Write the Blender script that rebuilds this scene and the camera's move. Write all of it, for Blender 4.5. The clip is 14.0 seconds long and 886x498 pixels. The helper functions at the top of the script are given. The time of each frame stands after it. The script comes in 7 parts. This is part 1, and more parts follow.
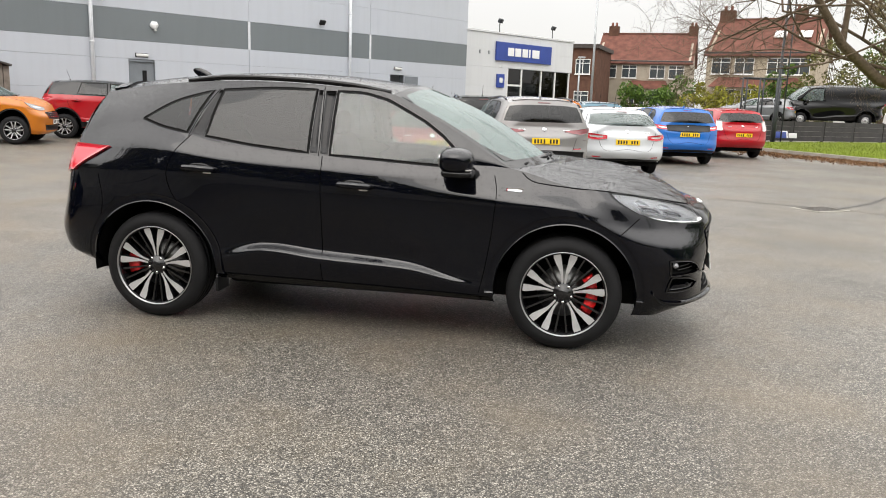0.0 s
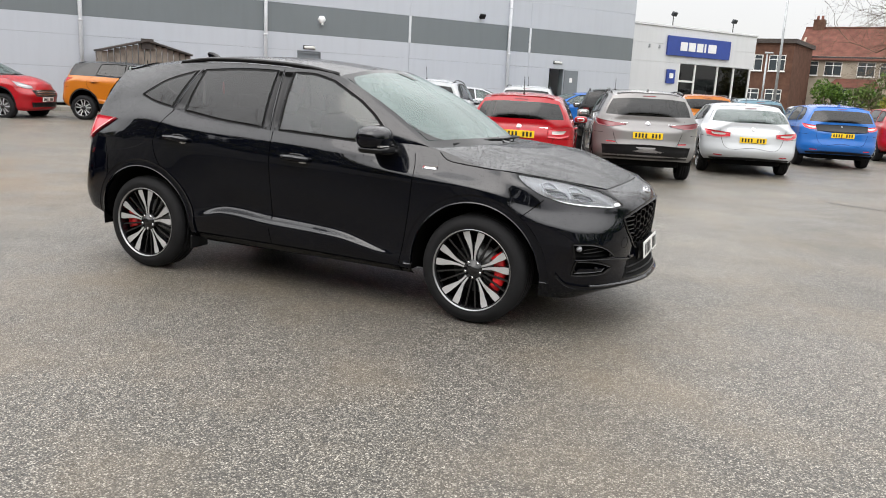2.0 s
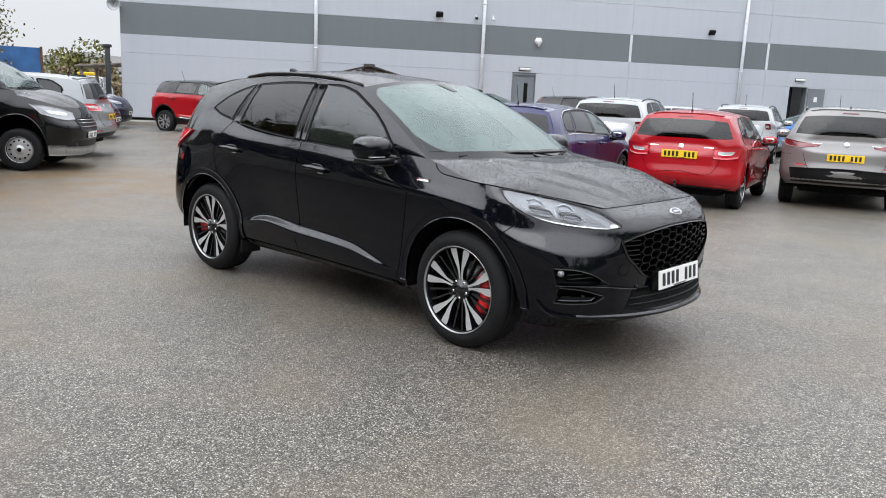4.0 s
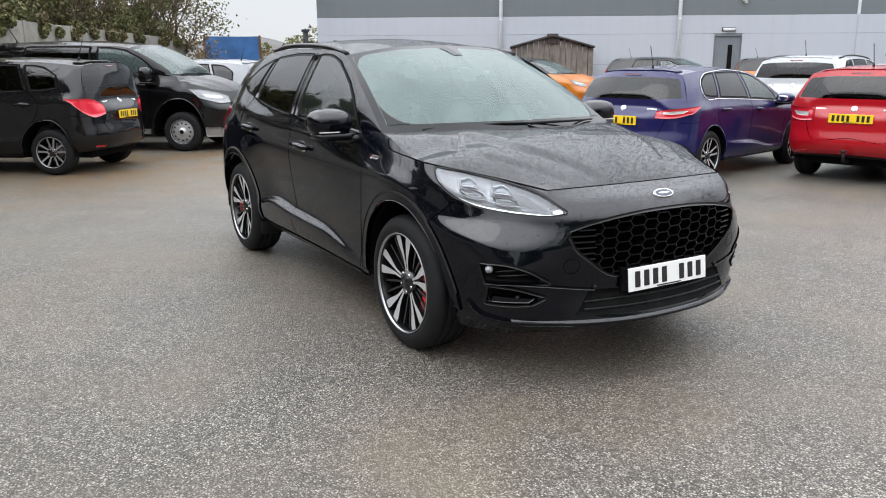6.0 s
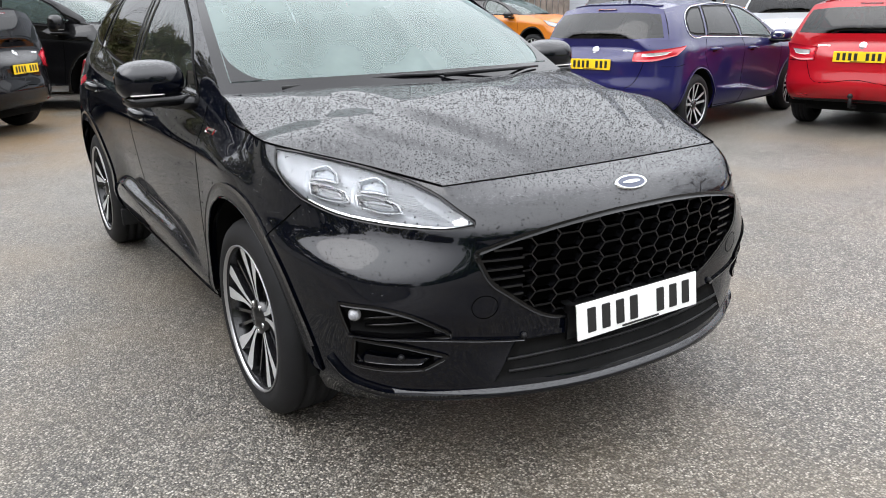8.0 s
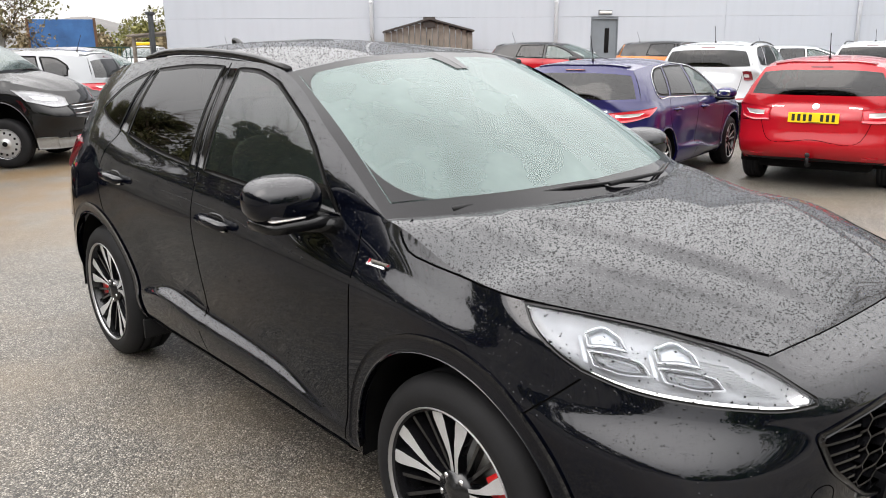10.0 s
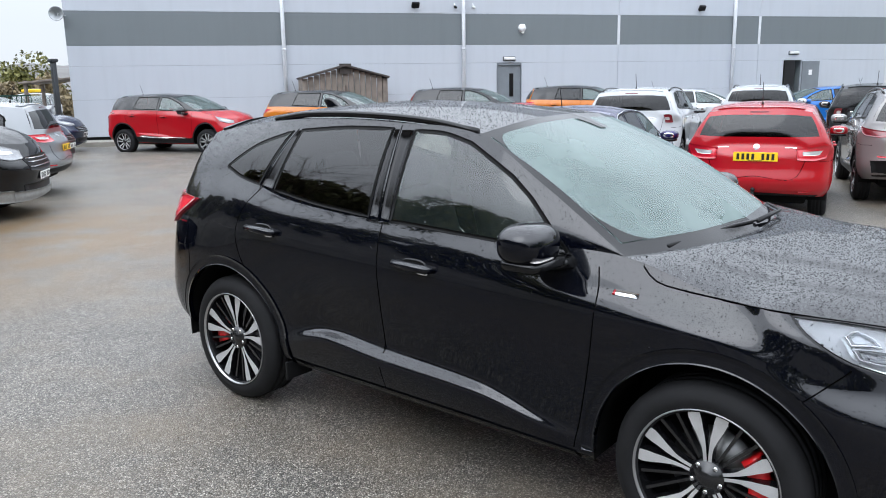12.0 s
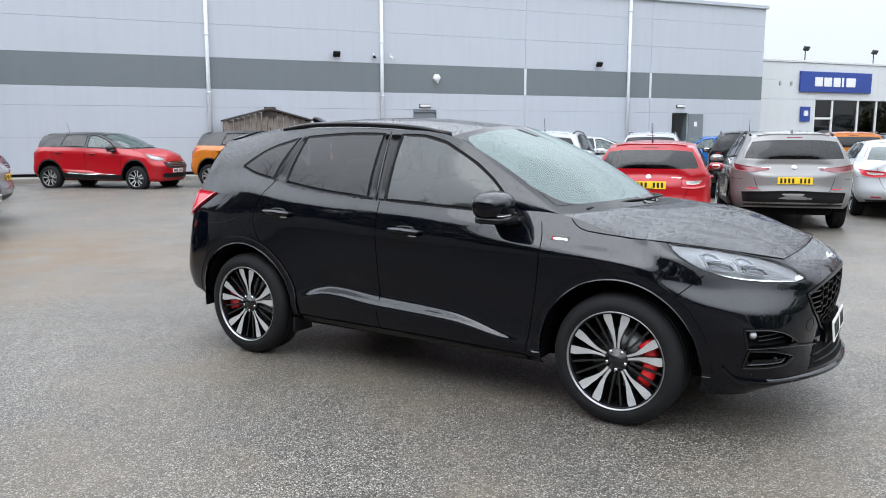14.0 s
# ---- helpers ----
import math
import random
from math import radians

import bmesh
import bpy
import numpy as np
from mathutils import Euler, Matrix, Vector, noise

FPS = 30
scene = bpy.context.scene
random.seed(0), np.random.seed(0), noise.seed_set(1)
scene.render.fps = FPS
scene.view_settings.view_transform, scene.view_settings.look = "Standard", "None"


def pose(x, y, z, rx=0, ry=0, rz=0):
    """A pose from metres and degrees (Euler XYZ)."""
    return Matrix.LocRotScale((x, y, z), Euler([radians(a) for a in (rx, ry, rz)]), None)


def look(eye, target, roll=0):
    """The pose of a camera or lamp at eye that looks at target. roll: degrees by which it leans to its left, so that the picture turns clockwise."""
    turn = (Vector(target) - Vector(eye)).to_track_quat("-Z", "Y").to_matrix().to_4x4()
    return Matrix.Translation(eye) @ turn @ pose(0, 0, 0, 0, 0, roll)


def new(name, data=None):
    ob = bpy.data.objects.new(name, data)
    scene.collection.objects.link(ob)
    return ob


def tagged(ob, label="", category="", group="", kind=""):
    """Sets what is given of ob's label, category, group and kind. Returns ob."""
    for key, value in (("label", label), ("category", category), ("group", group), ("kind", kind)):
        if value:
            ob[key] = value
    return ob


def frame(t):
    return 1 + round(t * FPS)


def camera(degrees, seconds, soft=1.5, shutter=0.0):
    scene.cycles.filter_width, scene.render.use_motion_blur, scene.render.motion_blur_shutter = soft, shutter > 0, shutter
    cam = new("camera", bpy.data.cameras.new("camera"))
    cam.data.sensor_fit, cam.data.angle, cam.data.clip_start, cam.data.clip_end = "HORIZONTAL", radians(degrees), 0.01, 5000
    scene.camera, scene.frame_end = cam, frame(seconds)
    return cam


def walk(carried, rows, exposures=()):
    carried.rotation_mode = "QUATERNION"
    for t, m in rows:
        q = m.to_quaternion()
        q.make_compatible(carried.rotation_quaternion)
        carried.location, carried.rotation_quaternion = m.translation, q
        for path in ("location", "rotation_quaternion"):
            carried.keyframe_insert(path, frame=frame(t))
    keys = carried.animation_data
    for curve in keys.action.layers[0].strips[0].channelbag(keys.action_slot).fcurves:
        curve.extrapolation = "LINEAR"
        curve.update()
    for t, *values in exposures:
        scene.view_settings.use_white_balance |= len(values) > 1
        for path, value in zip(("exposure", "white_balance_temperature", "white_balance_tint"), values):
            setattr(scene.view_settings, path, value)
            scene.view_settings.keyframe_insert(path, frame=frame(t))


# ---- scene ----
cam = camera(59.4, 14.0, soft=1.0)
METRES, EYE, TILT, LEAN, TURN = 10.474, 1.508, 0.66, 0.63, 0.0
ROWS = [
    (0.0, 0.0000, 0.0000, 0.0000, 0.52, -11.57, -2.54),
    (0.5, 0.0450, -0.0091, -0.0004, 3.17, -11.95, -2.73),
    (1.0, 0.0872, -0.0165, -0.0014, 6.25, -12.30, -2.97),
    (1.5, 0.1260, -0.0180, -0.0009, 10.12, -12.59, -3.14),
    (2.0, 0.1643, -0.0084, 0.0006, 14.64, -12.63, -3.34),
    (2.5, 0.1998, 0.0059, 0.0003, 19.41, -12.56, -3.26),
    (3.0, 0.2313, 0.0247, -0.0004, 23.95, -12.37, -3.08),
    (3.5, 0.2624, 0.0476, -0.0007, 28.45, -12.12, -2.87),
    (4.0, 0.2944, 0.0741, -0.0001, 33.03, -11.94, -2.64),
    (4.5, 0.3241, 0.1043, 0.0005, 37.59, -11.97, -2.28),
    (5.0, 0.3482, 0.1381, 0.0005, 42.01, -12.33, -1.69),
    (5.5, 0.3634, 0.1756, -0.0010, 46.19, -13.13, -0.78),
    (6.0, 0.3679, 0.2151, -0.0030, 49.43, -14.15, 0.25),
    (6.5, 0.3621, 0.2549, -0.0042, 51.11, -15.07, 1.12),
    (7.0, 0.3458, 0.2900, -0.0044, 51.29, -15.95, 1.66),
    (7.5, 0.3228, 0.3158, -0.0069, 50.11, -16.94, 1.73),
    (8.0, 0.2973, 0.3290, -0.0124, 48.01, -17.96, 1.38),
    (8.5, 0.2704, 0.3317, -0.0166, 45.42, -18.62, 0.85),
    (9.0, 0.2428, 0.3257, -0.0154, 42.78, -18.56, 0.40),
    (9.5, 0.2155, 0.3130, -0.0047, 40.53, -17.42, 0.29),
    (10.0, 0.1898, 0.2935, 0.0094, 38.72, -15.55, 0.46),
    (10.5, 0.1665, 0.2657, 0.0180, 37.10, -13.56, 0.68),
    (11.0, 0.1457, 0.2407, 0.0225, 35.22, -12.28, 0.70),
    (11.5, 0.1274, 0.2207, 0.0231, 32.64, -12.06, 0.74),
    (12.0, 0.1150, 0.1915, 0.0208, 29.74, -12.70, 0.72),
    (12.5, 0.1178, 0.1606, 0.0155, 27.09, -13.31, 0.67),
    (13.0, 0.1254, 0.1295, 0.0126, 25.05, -13.17, 0.53),
    (13.5, 0.1285, 0.0960, 0.0063, 23.55, -12.17, 0.14),
    (14.0, 0.1387, 0.0612, 0.0025, 22.99, -9.09, -0.26),
]
EXPOSURES = [(0.0, -0.05, 6900, 12), (1.5, -0.05, 6850, 12), (3.0, -0.17, 6350, 12), (5.5, -0.08, 6300, 12), (6.5, -0.07, 6350, 12), (7.2, 0.04, 6250, 12), (9.5, 0.42, 6800, 14), (10.2, 0.20, 6760, 13), (11.0, 0.03, 6100, 11), (12.0, 0.05, 5980, 11), (13.0, 0.25, 6500, 12), (14.0, 0.0, 6050, 11)]
walk(cam, [(t, pose(0, 0, EYE, TILT, LEAN, TURN) @ pose(METRES * x, METRES * y, METRES * z, 90 + pitch, roll, yaw)) for t, x, y, z, yaw, pitch, roll in ROWS], EXPOSURES)

# ---- light: an overcast sky, brighter overhead than at the horizon, and a weak wide sun ----
world = bpy.data.worlds.new("overcast_sky")
scene.world = world
world.use_nodes = True
wn, wl = world.node_tree.nodes, world.node_tree.links
wn.clear()
sky = wn.new("ShaderNodeTexSky")
sky.sky_type, sky.sun_disc = "NISHITA", False
sky.sun_elevation, sky.sun_rotation = radians(48), radians(200)
soft_sky = wn.new("ShaderNodeHueSaturation")
soft_sky.inputs["Saturation"].default_value = 0.25
soft_sky.inputs["Value"].default_value = 0.06
wl.new(sky.outputs[0], soft_sky.inputs["Color"])
where = wn.new("ShaderNodeTexCoord")
split = wn.new("ShaderNodeSeparateXYZ")
wl.new(where.outputs["Generated"], split.inputs[0])
cloud = wn.new("ShaderNodeTexNoise")
cloud.inputs["Scale"].default_value, cloud.inputs["Detail"].default_value = 2.2, 5
wl.new(where.outputs["Generated"], cloud.inputs["Vector"])
lift = wn.new("ShaderNodeMapRange")
lift.interpolation_type = "SMOOTHSTEP"
lift.inputs["From Min"].default_value, lift.inputs["From Max"].default_value = 0.06, 0.75
lift.inputs["To Min"].default_value, lift.inputs["To Max"].default_value = 0.60, 2.9
wl.new(split.outputs["Z"], lift.inputs["Value"])
cloudy = wn.new("ShaderNodeMapRange")
cloudy.inputs["From Min"].default_value, cloudy.inputs["From Max"].default_value = 0.3, 0.7
cloudy.inputs["To Min"].default_value, cloudy.inputs["To Max"].default_value = 0.94, 1.06
wl.new(cloud.outputs["Fac"], cloudy.inputs["Value"])
both = wn.new("ShaderNodeMath")
both.operation = "MULTIPLY"
wl.new(lift.outputs[0], both.inputs[0])
wl.new(cloudy.outputs[0], both.inputs[1])
grey = wn.new("ShaderNodeMix")
grey.data_type, grey.blend_type = "RGBA", "MULTIPLY"
grey.inputs["Factor"].default_value = 1
grey.inputs["A"].default_value = (0.955, 0.985, 1.0, 1)
wl.new(both.outputs[0], grey.inputs["B"])
total = wn.new("ShaderNodeMix")
total.data_type, total.blend_type = "RGBA", "ADD"
total.inputs["Factor"].default_value = 1
wl.new(grey.outputs["Result"], total.inputs["A"])
wl.new(soft_sky.outputs[0], total.inputs["B"])
back = wn.new("ShaderNodeBackground")
back.inputs["Strength"].default_value = 1.0
wl.new(total.outputs["Result"], back.inputs["Color"])
wout = wn.new("ShaderNodeOutputWorld")
wl.new(back.outputs[0], wout.inputs["Surface"])

sun_data = bpy.data.lights.new("sun", "SUN")
sun_data.energy, sun_data.angle, sun_data.color = 0.5, radians(40), (1.0, 0.97, 0.92)
sun = new("sun", sun_data)
sun.matrix_world = look((-8, -18, 26), (0, 4, 0))

# ---- materials ----


class Mat:
    """A node material with short ways to add noise, ramps and bumps."""

    def __init__(self, name, color=(0.5, 0.5, 0.5), rough=0.5, metal=0.0, coat=0.0, spec=0.5):
        self.m = bpy.data.materials.new(name)
        self.m.use_nodes = True
        self.n, self.l = self.m.node_tree.nodes, self.m.node_tree.links
        self.b = self.n["Principled BSDF"]
        self.b.inputs["Base Color"].default_value = (*color, 1)
        self.b.inputs["Roughness"].default_value = rough
        self.b.inputs["Metallic"].default_value = metal
        self.b.inputs["Coat Weight"].default_value = coat
        self.b.inputs["Coat Roughness"].default_value = 0.03
        self.b.inputs["Specular IOR Level"].default_value = spec
        self.color = color
        self.m.diffuse_color = (*color, 1)

    def coord(self, kind="Object"):
        return self.n.new("ShaderNodeTexCoord").outputs[kind]

    def place(self):
        return self.n.new("ShaderNodeNewGeometry").outputs["Position"]

    def noise(self, scale, detail=4, vec=None, rough=0.55):
        t = self.n.new("ShaderNodeTexNoise")
        t.inputs["Scale"].default_value, t.inputs["Detail"].default_value = scale, detail
        t.inputs["Roughness"].default_value = rough
        self.l.new(vec if vec else self.coord(), t.inputs["Vector"])
        return t.outputs["Fac"]

    def voronoi(self, scale, vec=None, out="Distance", feature="F1"):
        t = self.n.new("ShaderNodeTexVoronoi")
        t.feature = feature
        t.inputs["Scale"].default_value = scale
        self.l.new(vec if vec else self.coord(), t.inputs["Vector"])
        return t.outputs[out]

    def ramp(self, fac, *stops):
        r = self.n.new("ShaderNodeValToRGB")
        while len(r.color_ramp.elements) < len(stops):
            r.color_ramp.elements.new(0.5)
        for e, (p, c) in zip(r.color_ramp.elements, stops):
            e.position, e.color = p, (*c, 1) if isinstance(c, tuple) else (c, c, c, 1)
        self.l.new(fac, r.inputs["Fac"])
        return r.outputs["Color"]

    def range(self, fac, a, b, c, d):
        r = self.n.new("ShaderNodeMapRange")
        for k, v in zip(("From Min", "From Max", "To Min", "To Max"), (a, b, c, d)):
            r.inputs[k].default_value = v
        self.l.new(fac, r.inputs["Value"])
        return r.outputs[0]

    def math(self, op, a, b):
        r = self.n.new("ShaderNodeMath")
        r.operation = op
        for k, v in enumerate((a, b)):
            if isinstance(v, (int, float)):
                r.inputs[k].default_value = v
            else:
                self.l.new(v, r.inputs[k])
        return r.outputs[0]

    def mix(self, fac, a, b, blend="MIX"):
        r = self.n.new("ShaderNodeMix")
        r.data_type, r.blend_type = "RGBA", blend
        for k, v in (("Factor", fac), ("A", a), ("B", b)):
            if isinstance(v, (int, float)):
                r.inputs[k].default_value = v if k == "Factor" else (v, v, v, 1)
            elif isinstance(v, tuple):
                r.inputs[k].default_value = (*v, 1)
            else:
                self.l.new(v, r.inputs[k])
        return r.outputs["Result"]

    def set(self, key, value):
        self.l.new(value, self.b.inputs[key])
        return self

    def bump(self, height, strength=0.3, distance=0.01):
        r = self.n.new("ShaderNodeBump")
        r.inputs["Strength"].default_value, r.inputs["Distance"].default_value = strength, distance
        self.l.new(height, r.inputs["Height"])
        old = self.b.inputs["Normal"].links
        if old:
            self.l.new(old[0].from_socket, r.inputs["Normal"])
        self.l.new(r.outputs[0], self.b.inputs["Normal"])
        return self

    def mottle(self, amount=0.15, scale=3.0, fine=60.0, bump=0.1, distance=0.004):
        """Colour that varies at two scales round the base colour, with a fine relief."""
        c = self.color
        a = self.ramp(self.noise(scale), (0.3, tuple(v * (1 - amount) for v in c)), (0.7, tuple(min(1, v * (1 + amount)) for v in c)))
        f = self.noise(fine, 3)
        self.set("Base Color", self.mix(0.5, a, self.ramp(f, (0.3, 0.75), (0.7, 1.0)), "MULTIPLY"))
        if bump:
            self.bump(f, bump, distance)
        return self


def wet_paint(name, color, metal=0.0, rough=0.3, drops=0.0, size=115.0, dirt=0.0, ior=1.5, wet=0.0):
    """Car paint with a clear coat; drops of rain, and a raised sheen, on the faces that look up."""
    m = Mat(name, color, rough, metal, 1.0, 0.0 if max(color) < .02 else 0.4)
    m.b.inputs["Coat IOR"].default_value = ior
    m.b.inputs["Coat Roughness"].default_value = 0.03
    m.b.inputs["Specular IOR Level"].default_value = 0.0 if max(color) < .02 else 0.12
    if drops:
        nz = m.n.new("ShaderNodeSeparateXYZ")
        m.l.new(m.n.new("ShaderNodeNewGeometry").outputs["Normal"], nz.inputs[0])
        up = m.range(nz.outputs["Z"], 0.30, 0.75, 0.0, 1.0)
        v = m.coord()
        cell = m.n.new("ShaderNodeTexVoronoi")
        cell.inputs["Scale"].default_value = size
        m.l.new(v, cell.inputs["Vector"])
        keep = m.n.new("ShaderNodeSeparateColor")
        m.l.new(cell.outputs["Color"], keep.inputs[0])
        radius = m.math("MULTIPLY", m.range(keep.outputs[0], 0.1, 1.0, 0.08, 0.60), m.math("POWER", up, 0.5))
        dome = m.math("MAXIMUM", m.math("SUBTRACT", radius, cell.outputs["Distance"]), 0.0)
        dome = m.math("POWER", m.math("MULTIPLY", dome, 2.2), 0.5)
        rise = m.math("MULTIPLY", m.math("MULTIPLY", dome, up), drops)
        b = m.n.new("ShaderNodeBump")
        b.inputs["Strength"].default_value, b.inputs["Distance"].default_value = 1.0, 0.0052
        m.l.new(rise, b.inputs["Height"])
        m.l.new(b.outputs[0], m.b.inputs["Coat Normal"])
        film = m.math("MULTIPLY", up, m.noise(9, 5, v))
        m.set("Roughness", m.range(film, 0.0, 0.7, rough, rough + 0.2))
        # sheen by facing: wet lifts the coat's reflection on upward faces, sides stay dark
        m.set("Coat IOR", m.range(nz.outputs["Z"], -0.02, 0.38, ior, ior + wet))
    if dirt:
        c = tuple(min(1, v * 0.75 + 0.03) for v in color)
        m.set("Base Color", m.mix(m.math("MULTIPLY", m.noise(4, 6), dirt), color, c))
    return m.m


def glass_mat(name, tint, ior=1.72, haze=0.0):
    """A thin pane: what is behind it, tinted, under a reflection that grows at low angles."""
    m = bpy.data.materials.new(name)
    m.use_nodes = True
    n, l = m.node_tree.nodes, m.node_tree.links
    n.clear()
    clear = n.new("ShaderNodeBsdfTransparent")
    clear.inputs[0].default_value = (*tint, 1)
    shine = n.new("ShaderNodeBsdfGlossy")
    shine.inputs["Roughness"].default_value = 0.02
    fres = n.new("ShaderNodeFresnel")
    fres.inputs["IOR"].default_value = ior
    mixer = n.new("ShaderNodeMixShader")
    l.new(fres.outputs[0], mixer.inputs[0])
    l.new(clear.outputs[0], mixer.inputs[1])
    l.new(shine.outputs[0], mixer.inputs[2])
    last = mixer.outputs[0]
    # haze: a pale diffuse film that puts the sky's sheen into the pane's colour
    if haze:
        film = n.new("ShaderNodeBsdfDiffuse")
        film.inputs[0].default_value = (0.52, 0.70, 0.67, 1)
        t = n.new("ShaderNodeTexCoord")
        no = n.new("ShaderNodeTexNoise")
        no.inputs["Scale"].default_value, no.inputs["Detail"].default_value = 5, 6
        l.new(t.outputs["Object"], no.inputs["Vector"])
        r = n.new("ShaderNodeMapRange")
        r.inputs["From Min"].default_value, r.inputs["From Max"].default_value = 0.25, 0.75
        r.inputs["To Min"].default_value, r.inputs["To Max"].default_value = haze * 0.75, haze * 1.25
        l.new(no.outputs["Fac"], r.inputs["Value"])
        mx = n.new("ShaderNodeMixShader")
        l.new(r.outputs[0], mx.inputs[0])
        l.new(last, mx.inputs[1])
        l.new(film.outputs[0], mx.inputs[2])
        last = mx.outputs[0]
    out = n.new("ShaderNodeOutputMaterial")
    l.new(last, out.inputs[0])
    return m


def asphalt():
    """Wet tarmac: pale and dark stones of 6 to 10 mm in a dark binder, damp patches and brown silt."""
    m = Mat("wet_asphalt", (0.1, 0.1, 0.09), 0.5)
    p = m.place()
    stone = m.n.new("ShaderNodeTexVoronoi")
    stone.inputs["Scale"].default_value = 132
    m.l.new(p, stone.inputs["Vector"])
    sep = m.n.new("ShaderNodeSeparateColor")
    m.l.new(stone.outputs["Color"], sep.inputs[0])
    tone = m.ramp(sep.outputs[0], (0.0, (0.042, 0.038, 0.031)), (0.40, (0.180, 0.163, 0.136)), (0.75, (0.37, 0.34, 0.285)), (1.0, (0.66, 0.615, 0.54)))
    gap = m.range(stone.outputs["Distance"], 0.35, 0.75, 0.0, 1.0)
    col = m.mix(gap, tone, (0.062, 0.055, 0.047))
    coarse = m.n.new("ShaderNodeTexVoronoi")
    coarse.inputs["Scale"].default_value = 46
    m.l.new(p, coarse.inputs["Vector"])
    lump = m.n.new("ShaderNodeSeparateColor")
    m.l.new(coarse.outputs["Color"], lump.inputs[0])
    col = m.mix(0.75, col, m.ramp(lump.outputs[0], (0.0, 0.55), (0.6, 1.0), (1.0, 1.0)), "MULTIPLY")
    grain = m.noise(38, 4, p)
    col = m.mix(0.45, col, m.ramp(grain, (0.3, 0.5), (0.7, 1.0)), "MULTIPLY")
    big = m.noise(0.35, 5, p, 0.6)
    silt = m.noise(0.8, 4, p)
    col = m.mix(m.range(silt, 0.46, 0.68, 0.0, 0.6), col, m.mix(0.75, col, (0.20, 0.155, 0.10)))
    col = m.mix(m.range(big, 0.38, 0.62, 0.0, 0.55), col, m.mix(0.5, col, 0.03))
    spot = m.n.new("ShaderNodeVectorMath")
    spot.operation = "DISTANCE"
    spot.inputs[1].default_value = (-8.2, 6.8, 0)
    m.l.new(p, spot.inputs[0])
    rust = m.math("MULTIPLY", m.range(spot.outputs["Value"], 1.4, 4.6, 1.0, 0.0), m.range(m.noise(1.3, 5, p), 0.36, 0.54, 0.0, 0.95))
    col = m.mix(rust, col, m.mix(0.8, col, (0.15, 0.090, 0.035)))
    m.set("Base Color", col)
    m.set("Roughness", m.range(m.math("ADD", m.math("MULTIPLY", big, 0.7), m.math("MULTIPLY", grain, 0.3)), 0.35, 0.65, 0.27, 0.58))
    m.bump(m.math("SUBTRACT", 1.0, stone.outputs["Distance"]), 0.8, 0.0045)
    m.bump(lump.outputs[0], 0.25, 0.004)
    m.bump(m.noise(6, 3, p), 0.12, 0.012)
    return m.m


def cladding(name, color):
    """Coated steel sheet with fine ribs, streaks of dirt and a slight waviness."""
    m = Mat(name, color, 0.42)
    p = m.place()
    wide = m.noise(0.5, 4, p)
    s = m.n.new("ShaderNodeMapping")
    s.inputs["Scale"].default_value = (3.0, 3.0, 0.25)
    m.l.new(p, s.inputs["Vector"])
    streak = m.noise(1.6, 5, s.outputs[0])
    c = m.mix(m.range(streak, 0.45, 0.8, 0.0, 0.22), color, tuple(v * 0.72 for v in color))
    m.set("Base Color", m.mix(m.range(wide, 0.3, 0.7, 0.0, 0.2), c, tuple(min(1, v * 1.1) for v in color)))
    m.bump(m.noise(1.2, 2, p), 0.05, 0.02)
    return m.m


M = {}
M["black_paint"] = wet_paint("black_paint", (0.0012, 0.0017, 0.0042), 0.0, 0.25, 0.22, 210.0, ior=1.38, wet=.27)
M["water"] = Mat("rain_water", (0.003, 0.0035, 0.005), 0.03, 0, 0.0, 0.42).m
M["black_side"] = M["black_paint"]
M["gloss_black"] = Mat("gloss_black_trim", (0.003, 0.003, 0.0035), 0.2, 0, 0.0, 0.35).m
M["frit"] = Mat("black_glass_border", (0.005, 0.005, 0.006), 0.05, 0, 0.0, 0.3).m
M["rubber_trim"] = Mat("black_window_rubber", (0.004, 0.004, 0.004), 0.5, 0, 0.0, 0.1).m
M["rubber"] = Mat("tyre_rubber", (0.010, 0.010, 0.011), 0.68, spec=.25).mottle(0.25, 8, 120, 0.2, 0.002).m
M["trim"] = Mat("black_plastic", (0.010, 0.010, 0.011), 0.45, spec=.25).mottle(0.2, 10, 300, 0.15, 0.001).m
M["dark"] = Mat("underbody_black", (0.006, 0.006, 0.006), 0.8, spec=.08).mottle(0.3, 10, 80, 0.1).m
M["gap"] = Mat("panel_gap", (0.002, 0.002, 0.002), 0.9, spec=0.0).m
M["alloy"] = Mat("machined_alloy", (0.66, 0.66, 0.67), 0.34, 0.5).mottle(0.08, 12, 400, 0.05, 0.0005).m
M["alloy_dark"] = Mat("gloss_black_alloy", (0.006, 0.006, 0.007), 0.22, 0, 0.4).m
M["silver"] = Mat("silver_alloy", (0.45, 0.45, 0.46), 0.32, 0.9).m
M["steel"] = Mat("silver_steel_wheel", (0.5, 0.5, 0.5), 0.45, 0.6).m
M["disc"] = Mat("brake_disc", (0.25, 0.25, 0.25), 0.4, 1.0).m
M["chrome"] = Mat("chrome", (0.75, 0.75, 0.76), 0.08, 1.0).m
M["caliper"] = Mat("red_caliper", (0.70, 0.012, 0.015), 0.3, 0, 0.5).m
M["plate_white"] = Mat("plate_white", (0.82, 0.82, 0.80), 0.35).m
M["plate_yellow"] = Mat("plate_yellow", (0.85, 0.55, 0.01), 0.35).m
M["ink"] = Mat("plate_ink", (0.01, 0.01, 0.01), 0.4).m
M["lamp_red"] = Mat("red_lamp_lens", (0.52, 0.010, 0.022), 0.12, 0, 1.0).m
M["lamp_bright_red"] = Mat("bright_red_lamp_lens", (0.78, 0.02, 0.045), 0.12, 0, 1.0).m
